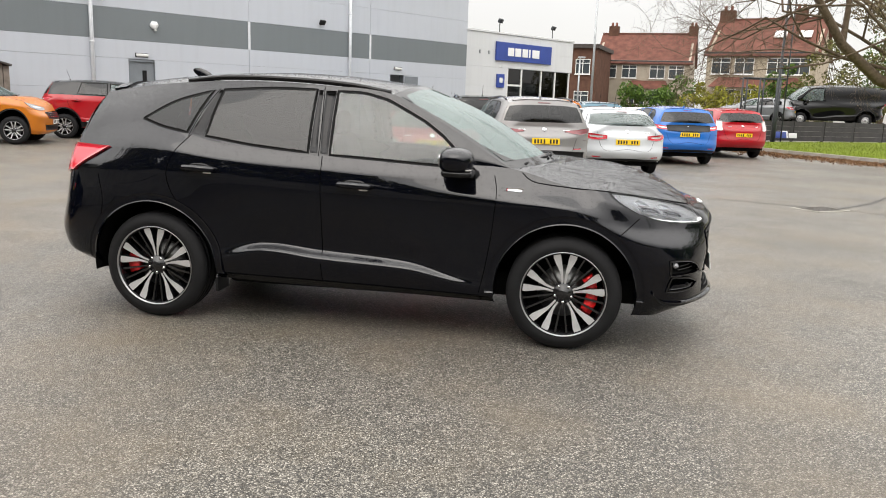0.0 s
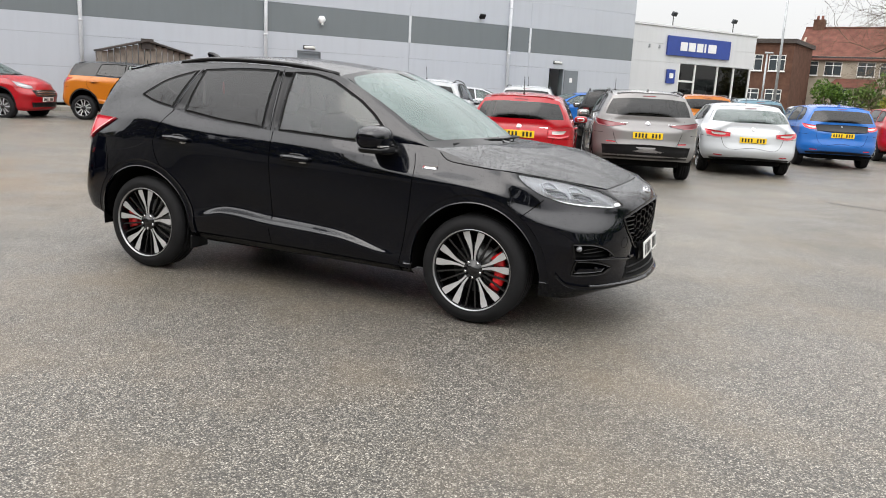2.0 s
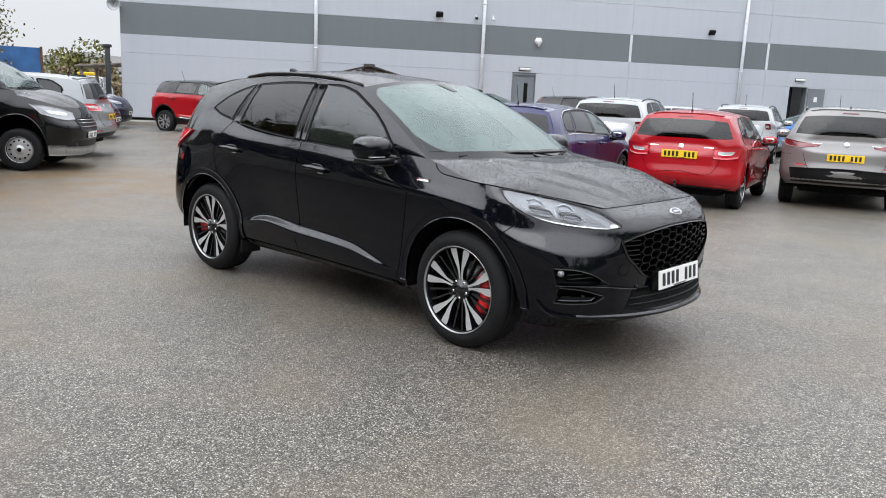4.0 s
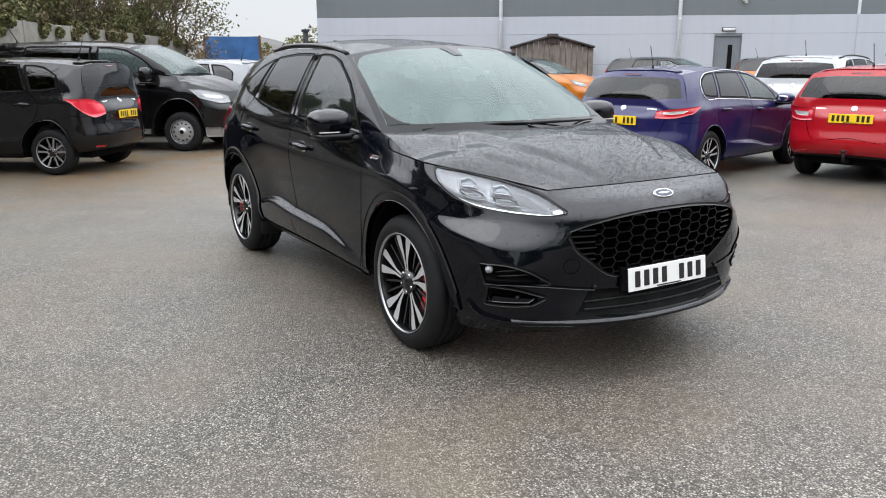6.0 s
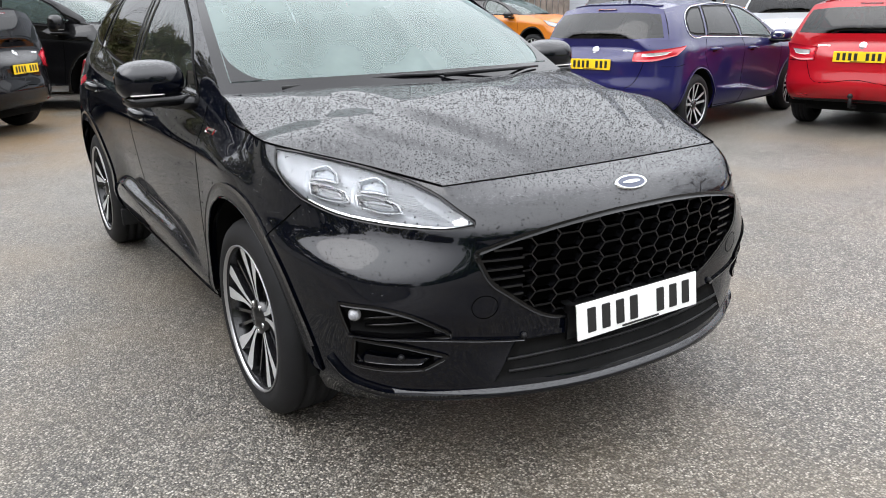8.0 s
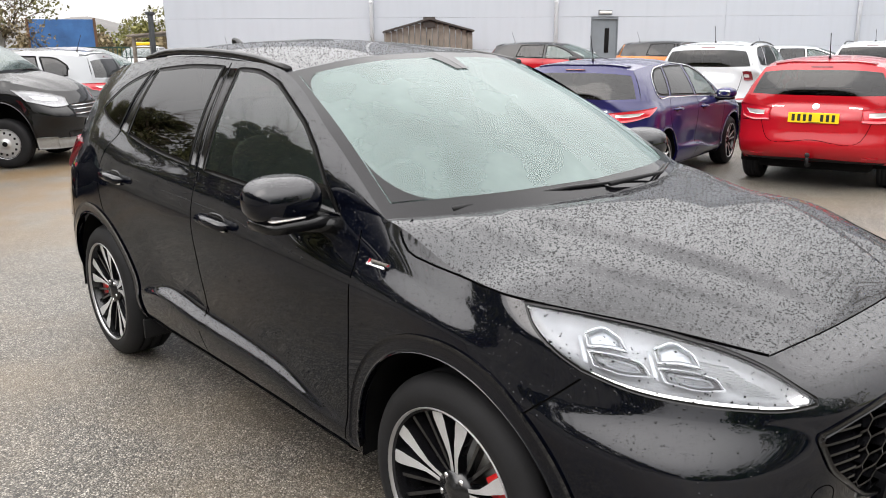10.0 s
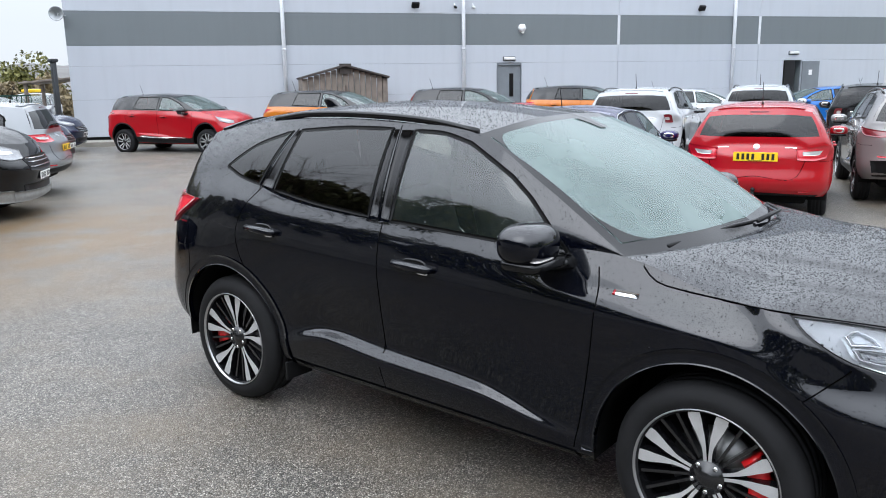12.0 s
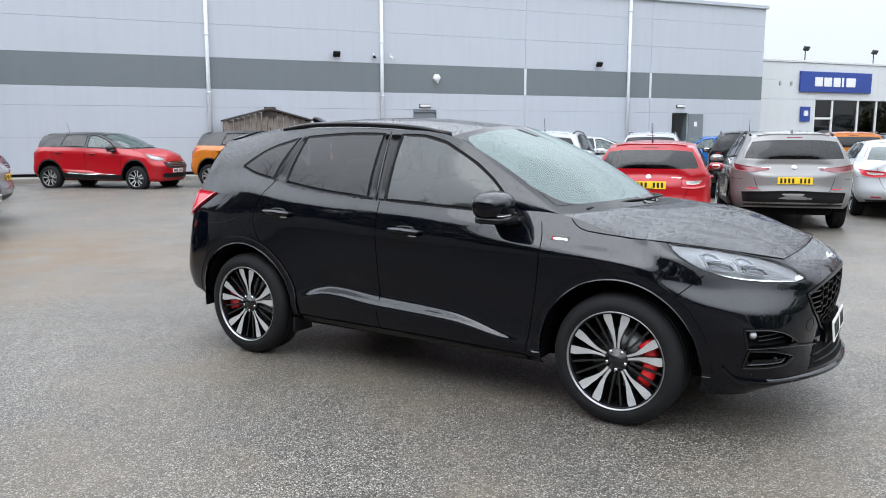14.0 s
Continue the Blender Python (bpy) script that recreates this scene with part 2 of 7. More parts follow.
M["lamp_dark_red"] = Mat("dark_red_lamp_lens", (0.16, 0.006, 0.012), 0.12, 0, 1.0).m
M["lamp_clear"] = Mat("clear_lamp_insert", (0.62, 0.58, 0.57), 0.15, 0.3, 1.0).m
M["lamp_bowl"] = Mat("headlight_bowl", (0.42, 0.425, 0.44), 0.4, 0.1).mottle(0.2, 14, 60, 0.1).m
M["lamp_chrome"] = Mat("headlight_reflector", (0.78, 0.79, 0.81), 0.22, 0.6).m
M["lamp_facet"] = Mat("headlight_facet", (0.62, 0.64, 0.67), 0.3, 0.3).mottle(0.2, 30, 90, 0.1).m
M["lamp_soft"] = Mat("headlight_grey", (0.34, 0.345, 0.36), 0.35, 0.2).mottle(0.2, 25, 90, 0.1).m
M["lamp_eye"] = Mat("projector_lens", (0.22, 0.225, 0.24), 0.05, 0, 0.5).m
M["mesh_black"] = Mat("gloss_grille_wire", (0.005, 0.005, 0.006), 0.22, 0, 0.25, 0.3).m
M["lamp_glass"] = glass_mat("lamp_glass", (0.93, 0.95, 0.97), 1.55)
drl = Mat("day_light", (0.9, 0.9, 0.9), 0.3)
drl.b.inputs["Emission Color"].default_value = (1, 1, 0.97, 1)
drl.b.inputs["Emission Strength"].default_value = 1.6
M["drl"] = drl.m
M["glass"] = glass_mat("car_glass", (0.60, 0.70, 0.65), 1.90, haze=0.012)
M["screen"] = glass_mat("pale_film_windscreen", (0.34, 0.42, 0.40), 1.55, haze=0.18)
M["privacy"] = glass_mat("privacy_glass", (0.09, 0.095, 0.10), 1.64)
M["fogged"] = glass_mat("pale_film_car_glass", (0.36, 0.42, 0.40), haze=0.10)
M["seat"] = Mat("dark_seat_cloth", (0.03, 0.03, 0.033), 0.85).mottle(0.2, 20, 250, 0.2, 0.001).m
M["galv"] = Mat("galvanised_steel", (0.42, 0.44, 0.45), .45, .6).mottle(.15, 6, 50, .1).m
M["blue_oval"] = Mat("blue_badge", (0.012, 0.02, 0.055), 0.3, 0, 0.3).m

# ---- mesh helpers ----
from mathutils.bvhtree import BVHTree


def part(name, verts, faces, mat, parent=None, label="", smooth=True, mats=None):
    """One mesh object. mats: a second list of materials by face."""
    me = bpy.data.meshes.new(name)
    me.from_pydata([tuple(v) for v in verts], [], [tuple(f) for f in faces])
    if isinstance(mat, (list, tuple)):
        for k in mat:
            me.materials.append(k)
        if mats is not None:
            me.polygons.foreach_set("material_index", mats)
    else:
        me.materials.append(mat)
    if smooth:
        me.polygons.foreach_set("use_smooth", [True] * len(me.polygons))
    me.update()
    ob = new(name, me)
    if parent is not None:
        ob.parent = parent
    if label:
        tagged(ob, label)
    return ob


def thing(name, m, label, category, group=""):
    ob = new(name)
    ob.matrix_world = m
    ob.empty_display_size = 0.2
    return tagged(ob, label, category, group)


def box_vf(cx, cy, cz, sx, sy, sz, bevel=0.0):
    """A box, with bevelled edges if asked, as verts and faces."""
    bm = bmesh.new()
    bmesh.ops.create_cube(bm, size=1.0)
    bmesh.ops.scale(bm, vec=(sx, sy, sz), verts=bm.verts)
    bmesh.ops.translate(bm, vec=(cx, cy, cz), verts=bm.verts)
    if bevel:
        bmesh.ops.bevel(bm, geom=list(bm.edges), offset=bevel, segments=2, affect="EDGES", profile=0.5)
    v, f = [tuple(a.co) for a in bm.verts], [[a.index for a in p.verts] for p in bm.faces]
    bm.verts.index_update()
    f = [[a.index for a in p.verts] for p in bm.faces]
    bm.free()
    return v, f


def tube_vf(points, radius, sides=8, caps=True):
    """A tube along points; radius may be a list."""
    pts = [Vector(p) for p in points]
    rad = radius if isinstance(radius, (list, tuple)) else [radius] * len(pts)
    v, f = [], []
    for i, p in enumerate(pts):
        d = (pts[min(i + 1, len(pts) - 1)] - pts[max(i - 1, 0)]).normalized()
        a = d.orthogonal().normalized() if i == 0 else (a - d * a.dot(d)).normalized()
        b = d.cross(a)
        for k in range(sides):
            w = 2 * math.pi * k / sides
            v.append(p + (a * math.cos(w) + b * math.sin(w)) * rad[i])
    for i in range(len(pts) - 1):
        for k in range(sides):
            f.append((i * sides + k, i * sides + (k + 1) % sides, (i + 1) * sides + (k + 1) % sides, (i + 1) * sides + k))
    if caps:
        f.append(tuple(range(sides))[::-1])
        f.append(tuple((len(pts) - 1) * sides + k for k in range(sides)))
    return v, f


def lathe_vf(profile, sides=40, axis="y"):
    """Turn (radius, offset) pairs round an axis."""
    v, f = [], []
    for r, o in profile:
        for k in range(sides):
            w = 2 * math.pi * k / sides
            if axis == "y":
                v.append((r * math.cos(w), o, r * math.sin(w)))
            else:
                v.append((r * math.cos(w), r * math.sin(w), o))
    for i in range(len(profile) - 1):
        for k in range(sides):
            f.append((i * sides + k, (i + 1) * sides + k, (i + 1) * sides + (k + 1) % sides, i * sides + (k + 1) % sides))
    return v, f


def join_vf(*lots):
    v, f = [], []
    for a, b in lots:
        n = len(v)
        v += [tuple(p) for p in a]
        f += [tuple(i + n for i in q) for q in b]
    return v, f


def moved(vf, m):
    return [m @ Vector(p) for p in vf[0]], vf[1]


# ---- curves and patches ----


def smoothstep(a, b, x):
    t = np.clip((x - a) / (b - a), 0, 1)
    return t * t * (3 - 2 * t)


def curve(points, t, ends="free", knots=None, flat=False):
    """A smooth curve through points at parameters t (0 to 1). flat: no overshoot."""
    p = np.asarray(points, float)
    if knots is None:
        d = np.linalg.norm(np.diff(p, axis=0), axis=1)
        k = np.concatenate([[0], np.cumsum(d)])
        k /= k[-1]
    else:
        k = np.asarray(knots, float)
    h = np.diff(k)[:, None]
    s = np.diff(p, axis=0) / h
    m = np.empty_like(p)
    m[0], m[-1] = s[0], s[-1]
    if len(p) > 2:
        m[1:-1] = (s[:-1] * h[1:] + s[1:] * h[:-1]) / (h[1:] + h[:-1])
    if flat:
        same = s[:-1] * s[1:] > 0
        m[1:-1] = np.where(same, 2 * s[:-1] * s[1:] / np.where(same, s[:-1] + s[1:], 1), 0)
    for e in {"mirror": (0, -1), "first": (0,), "last": (-1,)}.get(ends, ()):
        m[e, 0] = 0
        m[e, 2] = 0
    t = np.clip(np.asarray(t, float), 0, 1)
    i = np.clip(np.searchsorted(k, t, side="right") - 1, 0, len(k) - 2)
    u = ((t - k[i]) / (k[i + 1] - k[i]))[:, None]
    hh = (k[i + 1] - k[i])[:, None]
    return (2 * u**3 - 3 * u**2 + 1) * p[i] + (u**3 - 2 * u**2 + u) * hh * m[i] + (3 * u**2 - 2 * u**3) * p[i + 1] + (u**3 - u**2) * hh * m[i + 1]


def coons(c0, c1, d0, d1):
    """Patch P[i][j] between c0 and c1 (along i) and d0 and d1 (along j)."""
    n, m = len(c0), len(d0)
    u = np.linspace(0, 1, n)[:, None, None]
    v = np.linspace(0, 1, m)[None, :, None]
    ruled = (1 - v) * c0[:, None] + v * c1[:, None] + (1 - u) * d0[None] + u * d1[None]
    corner = (1 - u) * (1 - v) * c0[0] + u * (1 - v) * c0[-1] + (1 - u) * v * c1[0] + u * v * c1[-1]
    return ruled - corner


def grid_vf(P, keep=None, flip=False):
    n, m = P.shape[:2]
    v = P.reshape(-1, 3)
    f = []
    for i in range(n - 1):
        for j in range(m - 1):
            if keep is None or keep(i, j):
                q = (i * m + j, i * m + j + 1, (i + 1) * m + j + 1, (i + 1) * m + j)
                f.append(q[::-1] if flip else q)
    return v, f


def mirror_vf(vf):
    """Both sides: the half and its image at the other side."""
    v = np.asarray([tuple(p) for p in vf[0]], float)
    w = v * [1, -1, 1]
    n = len(v)
    return np.concatenate([v, w]), [tuple(q) for q in vf[1]] + [tuple(i + n for i in q[::-1]) for q in vf[1]]


def other_side(vf):
    v = np.asarray([tuple(p) for p in vf[0]], float) * [1, -1, 1]
    return v, [tuple(q[::-1]) for q in vf[1]]


def outward(vf):
    """The same faces, turned so that they look away from the car's middle."""
    v, f = np.asarray([tuple(p) for p in vf[0]], float), vf[1]
    s = 0.0
    for q in f[:: max(1, len(f) // 60)]:
        a, b, c = v[q[0]], v[q[1]], v[q[2]]
        n = np.cross(b - a, c - a)
        m = (a + b + c) / 3
        s += n @ (m - np.array([np.clip(m[0], -1.4, 1.4), 0, .75]))
    return (v, f) if s >= 0 else (v, [tuple(q)[::-1] for q in f])


def slab_vf(P, N, out, depth=0.006):
    """A patch raised by out along its normals N, with its edges turned down by depth."""
    n, m = P.shape[:2]
    top = P + N * out
    v = list(top.reshape(-1, 3))
    f = [(i * m + j, i * m + j + 1, (i + 1) * m + j + 1, (i + 1) * m + j) for i in range(n - 1) for j in range(m - 1)]
    rim = [(i, 0) for i in range(n)] + [(n - 1, j) for j in range(1, m)] + [(i, m - 1) for i in range(n - 2, -1, -1)] + [(0, j) for j in range(m - 2, 0, -1)]
    base = len(v)
    for i, j in rim:
        v.append(P[i, j] - N[i, j] * depth)
    k = len(rim)
    for a in range(k):
        b = (a + 1) % k
        f.append((rim[a][0] * m + rim[a][1], base + a, base + b, rim[b][0] * m + rim[b][1]))
    return v, f


def inside(poly, x, y):
    hit = False
    for (x0, y0), (x1, y1) in zip(poly, poly[1:] + poly[:1]):
        if (y0 > y) != (y1 > y) and x < (x1 - x0) * (y - y0) / (y1 - y0) + x0:
            hit = not hit
    return hit


# ---- the car form: lines of the right half, front to rear; x ahead, z up, from the middle of the wheelbase ----
FLOOR_LINE = [(2.17, 0, .24), (2.13, .45, .24), (1.97, .76, .24), (1.78, .84, .25), (1.35, .87, .27), (.86, .86, .275), (-.2, .86, .29), (-.9, .86, .30), (-1.35, .87, .32), (-1.93, .80, .36), (-2.13, .5, .38), (-2.18, 0, .38)]
SILL_LINE = [(2.285, 0, .31), (2.235, .45, .31), (2.04, .80, .33), (1.80, .895, .36), (1.35, .92, .38), (.86, .905, .35), (-.2, .90, .36), (-.9, .91, .40), (-1.35, .92, .42), (-1.98, .86, .45), (-2.22, .5, .47), (-2.28, 0, .47)]
CREASE_LINE = [(2.30, 0, .48), (2.25, .45, .48), (2.045, .815, .50), (1.80, .91, .53), (1.35, .935, .54), (.86, .912, .40), (-.2, .944, .472), (-.9, .935, .52), (-1.35, .938, .55), (-1.99, .885, .57), (-2.26, .5, .58), (-2.32, 0, .58)]
SCALLOP_LINE = [(2.31, 0, .60), (2.285, .45, .60), (2.065, .835, .63), (1.79, .91, .66), (1.35, .938, .70), (.86, .908, .46), (-.2, .893, .538), (-.9, .925, .58), (-1.35, .938, .70), (-1.96, .89, .72), (-2.22, .5, .74), (-2.28, 0, .74)]
SHOULDER_LINE = [(2.275, 0, .775), (2.190, .45, .765), (1.965, .785, .79), (1.77, .895, .83), (1.35, .93, .87), (.86, .925, .90), (-.2, .925, .94), (-.9, .935, .97), (-1.35, .93, 1.0), (-1.88, .87, 1.0), (-2.13, .5, 1.01), (-2.19, 0, 1.02)]
BELT_LINE = [(2.160, 0, .897), (2.090, .42, .888), (1.86, .715, .925), (1.62, .835, .985), (1.35, .845, 1.03), (.98, .828, 1.105), (-.2, .885, 1.135), (-.9, .885, 1.19), (-1.42, .855, 1.295), (-1.93, .735, 1.21), (-2.06, .45, 1.175), (-2.10, 0, 1.175)]
BONNET_MIDDLE = [(2.160, 0, .897), (2.03, 0, .966), (1.72, 0, 1.056), (1.22, 0, 1.108)]
COWL_LINE = [(1.22, 0, 1.108), (1.15, .45, 1.108), (.98, .828, 1.105)]
PILLAR_LINE = [(.98, .828, 1.105), (.59, .755, 1.335), (.20, .675, 1.528)]
ROOF_LINE = [(.20, .675, 1.528), (-.3, .655, 1.572), (-1.0, .645, 1.578), (-1.5, .625, 1.535), (-1.82, .595, 1.485)]
HEADER_LINE = [(.28, 0, 1.597), (.26, .40, 1.577), (.20, .675, 1.528)]
ROOF_MIDDLE = [(.28, 0, 1.597), (-.3, 0, 1.652), (-.9, 0, 1.655), (-1.5, 0, 1.595), (-1.88, 0, 1.54)]
TAIL_LINE = [(-1.88, 0, 1.54), (-1.87, .40, 1.525), (-1.82, .595, 1.485)]
REAR_PILLAR = [(-1.82, .595, 1.485), (-1.89, .67, 1.36), (-1.93, .735, 1.21)]
REAR_MIDDLE = [(-1.88, 0, 1.54), (-2.0, 0, 1.36), (-2.10, 0, 1.175)]
SCREEN_MIDDLE = [(1.22, 0, 1.108), (.77, 0, 1.36), (.28, 0, 1.597)]
ARCH, HUB = 0.438, 0.358


def tucked(line):
    """The nose drawn in a little, as the plan of the bumper asks."""
    return [(x - .035 * min(1.0, max(0.0, (x - 1.85) / .35)), y, z) for x, y, z in line]


FLOOR_LINE, SILL_LINE, CREASE_LINE, SCALLOP_LINE, SHOULDER_LINE = (tucked(q) for q in (FLOOR_LINE, SILL_LINE, CREASE_LINE, SCALLOP_LINE, SHOULDER_LINE))


# the black crossover's own lines, right half from nose to tail, sixteen stations each
HERO_FLOOR = [(2.12, 0, .21), (2.09, .30, .21), (2.02, .52, .21), (1.93, .70, .215), (1.79, .82, .235), (1.35, .86, .26), (.90, .855, .265), (.35, .86, .275), (-.2, .86, .28), (-.65, .86, .29), (-.9, .86, .295), (-1.35, .87, .32), (-1.78, .82, .34), (-1.96, .76, .36), (-2.13, .45, .38), (-2.18, 0, .38)]
HERO_SILL = [(2.335, 0, .315), (2.305, .30, .315), (2.20, .56, .315), (2.06, .75, .32), (1.82, .87, .345), (1.35, .915, .38), (.90, .903, .315), (.35, .903, .325), (-.2, .903, .335), (-.65, .905, .345), (-.9, .91, .36), (-1.35, .92, .42), (-1.78, .89, .40), (-2.0, .82, .42), (-2.24, .45, .45), (-2.29, 0, .45)]
HERO_CREASE = [(2.285, 0, .44), (2.26, .30, .44), (2.205, .555, .45), (2.075, .765, .45), (1.82, .895, .46), (1.35, .935, .54), (.90, .912, .375), (.35, .938, .445), (-.2, .944, .472), (-.62, .944, .500), (-.9, .925, .435), (-1.35, .938, .55), (-1.78, .915, .54), (-2.02, .84, .55), (-2.27, .45, .56), (-2.33, 0, .56)]
HERO_SCALLOP = [(2.29, 0, .56), (2.268, .30, .56), (2.212, .580, .575), (2.058, .812, .575), (1.815, .912, .59), (1.35, .942, .70), (.90, .912, .43), (.35, .900, .505), (-.2, .893, .538), (-.62, .896, .56), (-.9, .92, .52), (-1.35, .942, .70), (-1.78, .92, .69), (-2.0, .845, .70), (-2.22, .45, .70), (-2.27, 0, .70)]
HERO_MIDDLE = [(2.31, 0, .67), (2.285, .30, .67), (2.212, .580, .655), (2.036, .812, .660), (1.805, .915, .688), (1.35, .95, .79), (.90, .925, .66), (.35, .918, .70), (-.2, .915, .72), (-.62, .920, .74), (-.9, .935, .75), (-1.35, .95, .80), (-1.78, .915, .82), (-1.98, .84, .84), (-2.19, .45, .84), (-2.24, 0, .84)]
HERO_SHOULDER = [(2.315, 0, .775), (2.285, .30, .775), (2.202, .554, .775), (1.990, .766, .780), (1.768, .887, .793), (1.35, .945, .875), (.90, .928, .88), (.35, .930, .895), (-.2, .932, .91), (-.62, .936, .93), (-.9, .94, .945), (-1.35, .94, .97), (-1.75, .90, .98), (-1.96, .825, .98), (-2.16, .45, .985), (-2.21, 0, .99)]
HERO_BROW = [(2.25, 0, .872), (2.23, .30, .87), (2.165, .56, .85), (1.945, .755, .875), (1.71, .882, .903), (1.35, .895, .955), (.93, .882, 1.0), (.35, .905, 1.02), (-.2, .912, 1.035), (-.62, .915, 1.06), (-.9, .918, 1.08), (-1.38, .90, 1.13), (-1.75, .85, 1.10), (-1.95, .785, 1.09), (-2.11, .45, 1.08), (-2.16, 0, 1.08)]
HERO_BELT = [(2.118, 0, .915), (2.112, .30, .915), (2.09, .575, .914), (1.85, .697, .953), (1.60, .850, .993), (1.35, .858, 1.012), (.98, .828, 1.105), (.35, .865, 1.108), (-.2, .872, 1.132), (-.62, .87, 1.155), (-.9, .862, 1.185), (-1.42, .805, 1.295), (-1.75, .765, 1.26), (-1.93, .735, 1.21), (-2.06, .45, 1.175), (-2.10, 0, 1.175)]
HERO_BONNET = [(2.118, 0, .915), (2.02, 0, .966), (1.72, 0, 1.052), (1.22, 0, 1.108)]


class Form:
    """The car's surfaces at a fineness, with rays to lay details on them."""

    def __init__(self, nu, nv, ng, shoulder=SHOULDER_LINE, belt_line=BELT_LINE, middle=(), brow=(), lows=(FLOOR_LINE, SILL_LINE, CREASE_LINE, SCALLOP_LINE), bonnet_mid=BONNET_MIDDLE, corners=(2, 5, 9), sharp=False, crown=0.0, roof_line=ROOF_LINE, roof_mid=ROOF_MIDDLE, tail_line=TAIL_LINE, pillar=REAR_PILLAR, rear_mid=REAR_MIDDLE):
        self.roof_line = roof_line
        rings = [np.array(r) for r in (*lows, middle, shoulder, brow, belt_line) if len(r)]
        nose_k, cowl_k, tail_k = corners
        mean = sum(rings) / len(rings)
        d = np.linalg.norm(np.diff(mean, axis=0), axis=1)
        self.knots = np.concatenate([[0], np.cumsum(d)]) / d.sum()
        u = np.unique(np.concatenate([np.linspace(0, 1, nu), self.knots]))
        kn = self.knots

        def ring(r, t, corner):
            """Along a line from nose to tail; corner: with a sharp turn at the bonnet's corner."""
            t = np.asarray(t, float)
            if not corner:
                return curve(r, t, "mirror", kn)
            k = nose_k
            return np.where((t <= kn[k])[:, None], curve(r[:k + 1], t, "first", kn[:k + 1]), curve(r[k:], t, "last", kn[k:]))
        lines = np.array([ring(r, u, sharp and r is rings[-1]) for r in rings])
        v = np.linspace(0, 1, nv)
        vk = [0, .10, .25, .42, .74, 1.0] if len(rings) == 6 else [0, .08, .2, .32, .48, .68, .84, 1.0]
        v = np.unique(np.concatenate([v, vk]))
        self.shell = np.array([curve(lines[:, k], v, "free", vk, True) for k in range(len(u))])
        belt = lambda a, b, n: ring(belt_line, np.linspace(kn[a], kn[b], n), sharp)
        w = np.linspace(0, 1, ng)
        # bonnet: from the nose (two front spans) round the wing edge to the cowl
        nose, wing = belt(0, nose_k, ng), belt(nose_k, cowl_k, 2 * ng)
        self.bonnet = coons(nose, curve(COWL_LINE, w), curve(bonnet_mid, np.linspace(0, 1, 2 * ng)), wing)
        s = self.bonnet
        a = np.linspace(0, 1, ng)[:, None]
        b = np.linspace(0, 1, 2 * ng)[None]
        ridge = .020 * (1 - smoothstep(-.055, .055, a - .40 - .18 * b)) + .009 * (1 - smoothstep(-.04, .04, a - .68 - .12 * b)) + .010 * np.cos(.5 * np.pi * a)
        s[:, :, 2] += ridge * np.clip(np.sin(np.pi * b), 0, 1) ** .6 + crown * (a - a ** 6) * np.clip(np.sin(np.pi * b), 0, 1) ** .5
        n2 = 3 * ng
        side_t = np.linspace(0, 1, n2)
        low = belt(cowl_k, tail_k, n2)
        high = curve(PILLAR_LINE + roof_line[1:], side_t)
        lv = np.linspace(0, 1, ng)[None, :, None]
        self.side = (1 - lv) * low[:, None] + lv * high[:, None]
        self.side[:, :, 1] += .018 * np.sin(np.pi * np.linspace(0, 1, ng))[None] * np.clip(side_t * 6, 0, 1)[:, None]
        hi = curve(PILLAR_LINE, w)
        self.screen = coons(curve(COWL_LINE, w), curve(HEADER_LINE, w), curve(SCREEN_MIDDLE, w), hi)
        self.screen += (np.sin(np.pi * w)[None, :, None] * np.array([.02, 0, .025])) * (1 - w[:, None, None] ** 3)
        self.roof = coons(curve(HEADER_LINE, w), curve(tail_line, w), curve(roof_mid, np.linspace(0, 1, 2 * ng)), curve(roof_line, np.linspace(0, 1, 2 * ng)))
        self.rear = coons(curve(tail_line, w), belt(len(kn) - 1, tail_k, ng), curve(rear_mid, w), curve(pillar, w))
        lot = [grid_vf(p) for p in (self.shell, self.bonnet, self.side, self.screen, self.roof, self.rear)]
        vv, ff = mirror_vf(join_vf(*lot))
        self.tree = BVHTree.FromPolygons([Vector(p) for p in vv], ff)

    def ray(self, o, d):
        hit, n, _, _ = self.tree.ray_cast(Vector(o), Vector(d))
        if hit is None:
            hit, n, _, _ = self.tree.find_nearest(Vector(o) + Vector(d) * 2.2)
        d = Vector(d)
        if n.dot(d) > 0:
            n = -n
        return np.array(hit), np.array(n)

    def drape(self, way, A):
        """Lay a flat patch A[i][j] = (a, b) on the car. way: side, front, rear, top, or a corner seen at 45 degrees."""
        P, N = np.empty((*A.shape[:2], 3)), np.empty((*A.shape[:2], 3))
        r = math.sqrt(.5)
        for i in range(A.shape[0]):
            for j in range(A.shape[1]):
                a, b = A[i, j]
                if way == "side":
                    o, d = (a, 3, b), (0, -1, 0)
                elif way == "front":
                    o, d = (4, a, b), (-1, 0, 0)
                elif way == "rear":
                    o, d = (-4, a, b), (1, 0, 0)
                elif way == "top":
                    o, d = (a, b, 3), (0, 0, -1)
                elif way == "nose_corner":
                    o, d = (-a * r + 3, a * r + 3, b), (-r, -r, 0)
                else:
                    o, d = (a * r - 3, a * r + 3, b), (r, -r, 0)
                P[i, j], N[i, j] = self.ray(o, d)
        return P, N


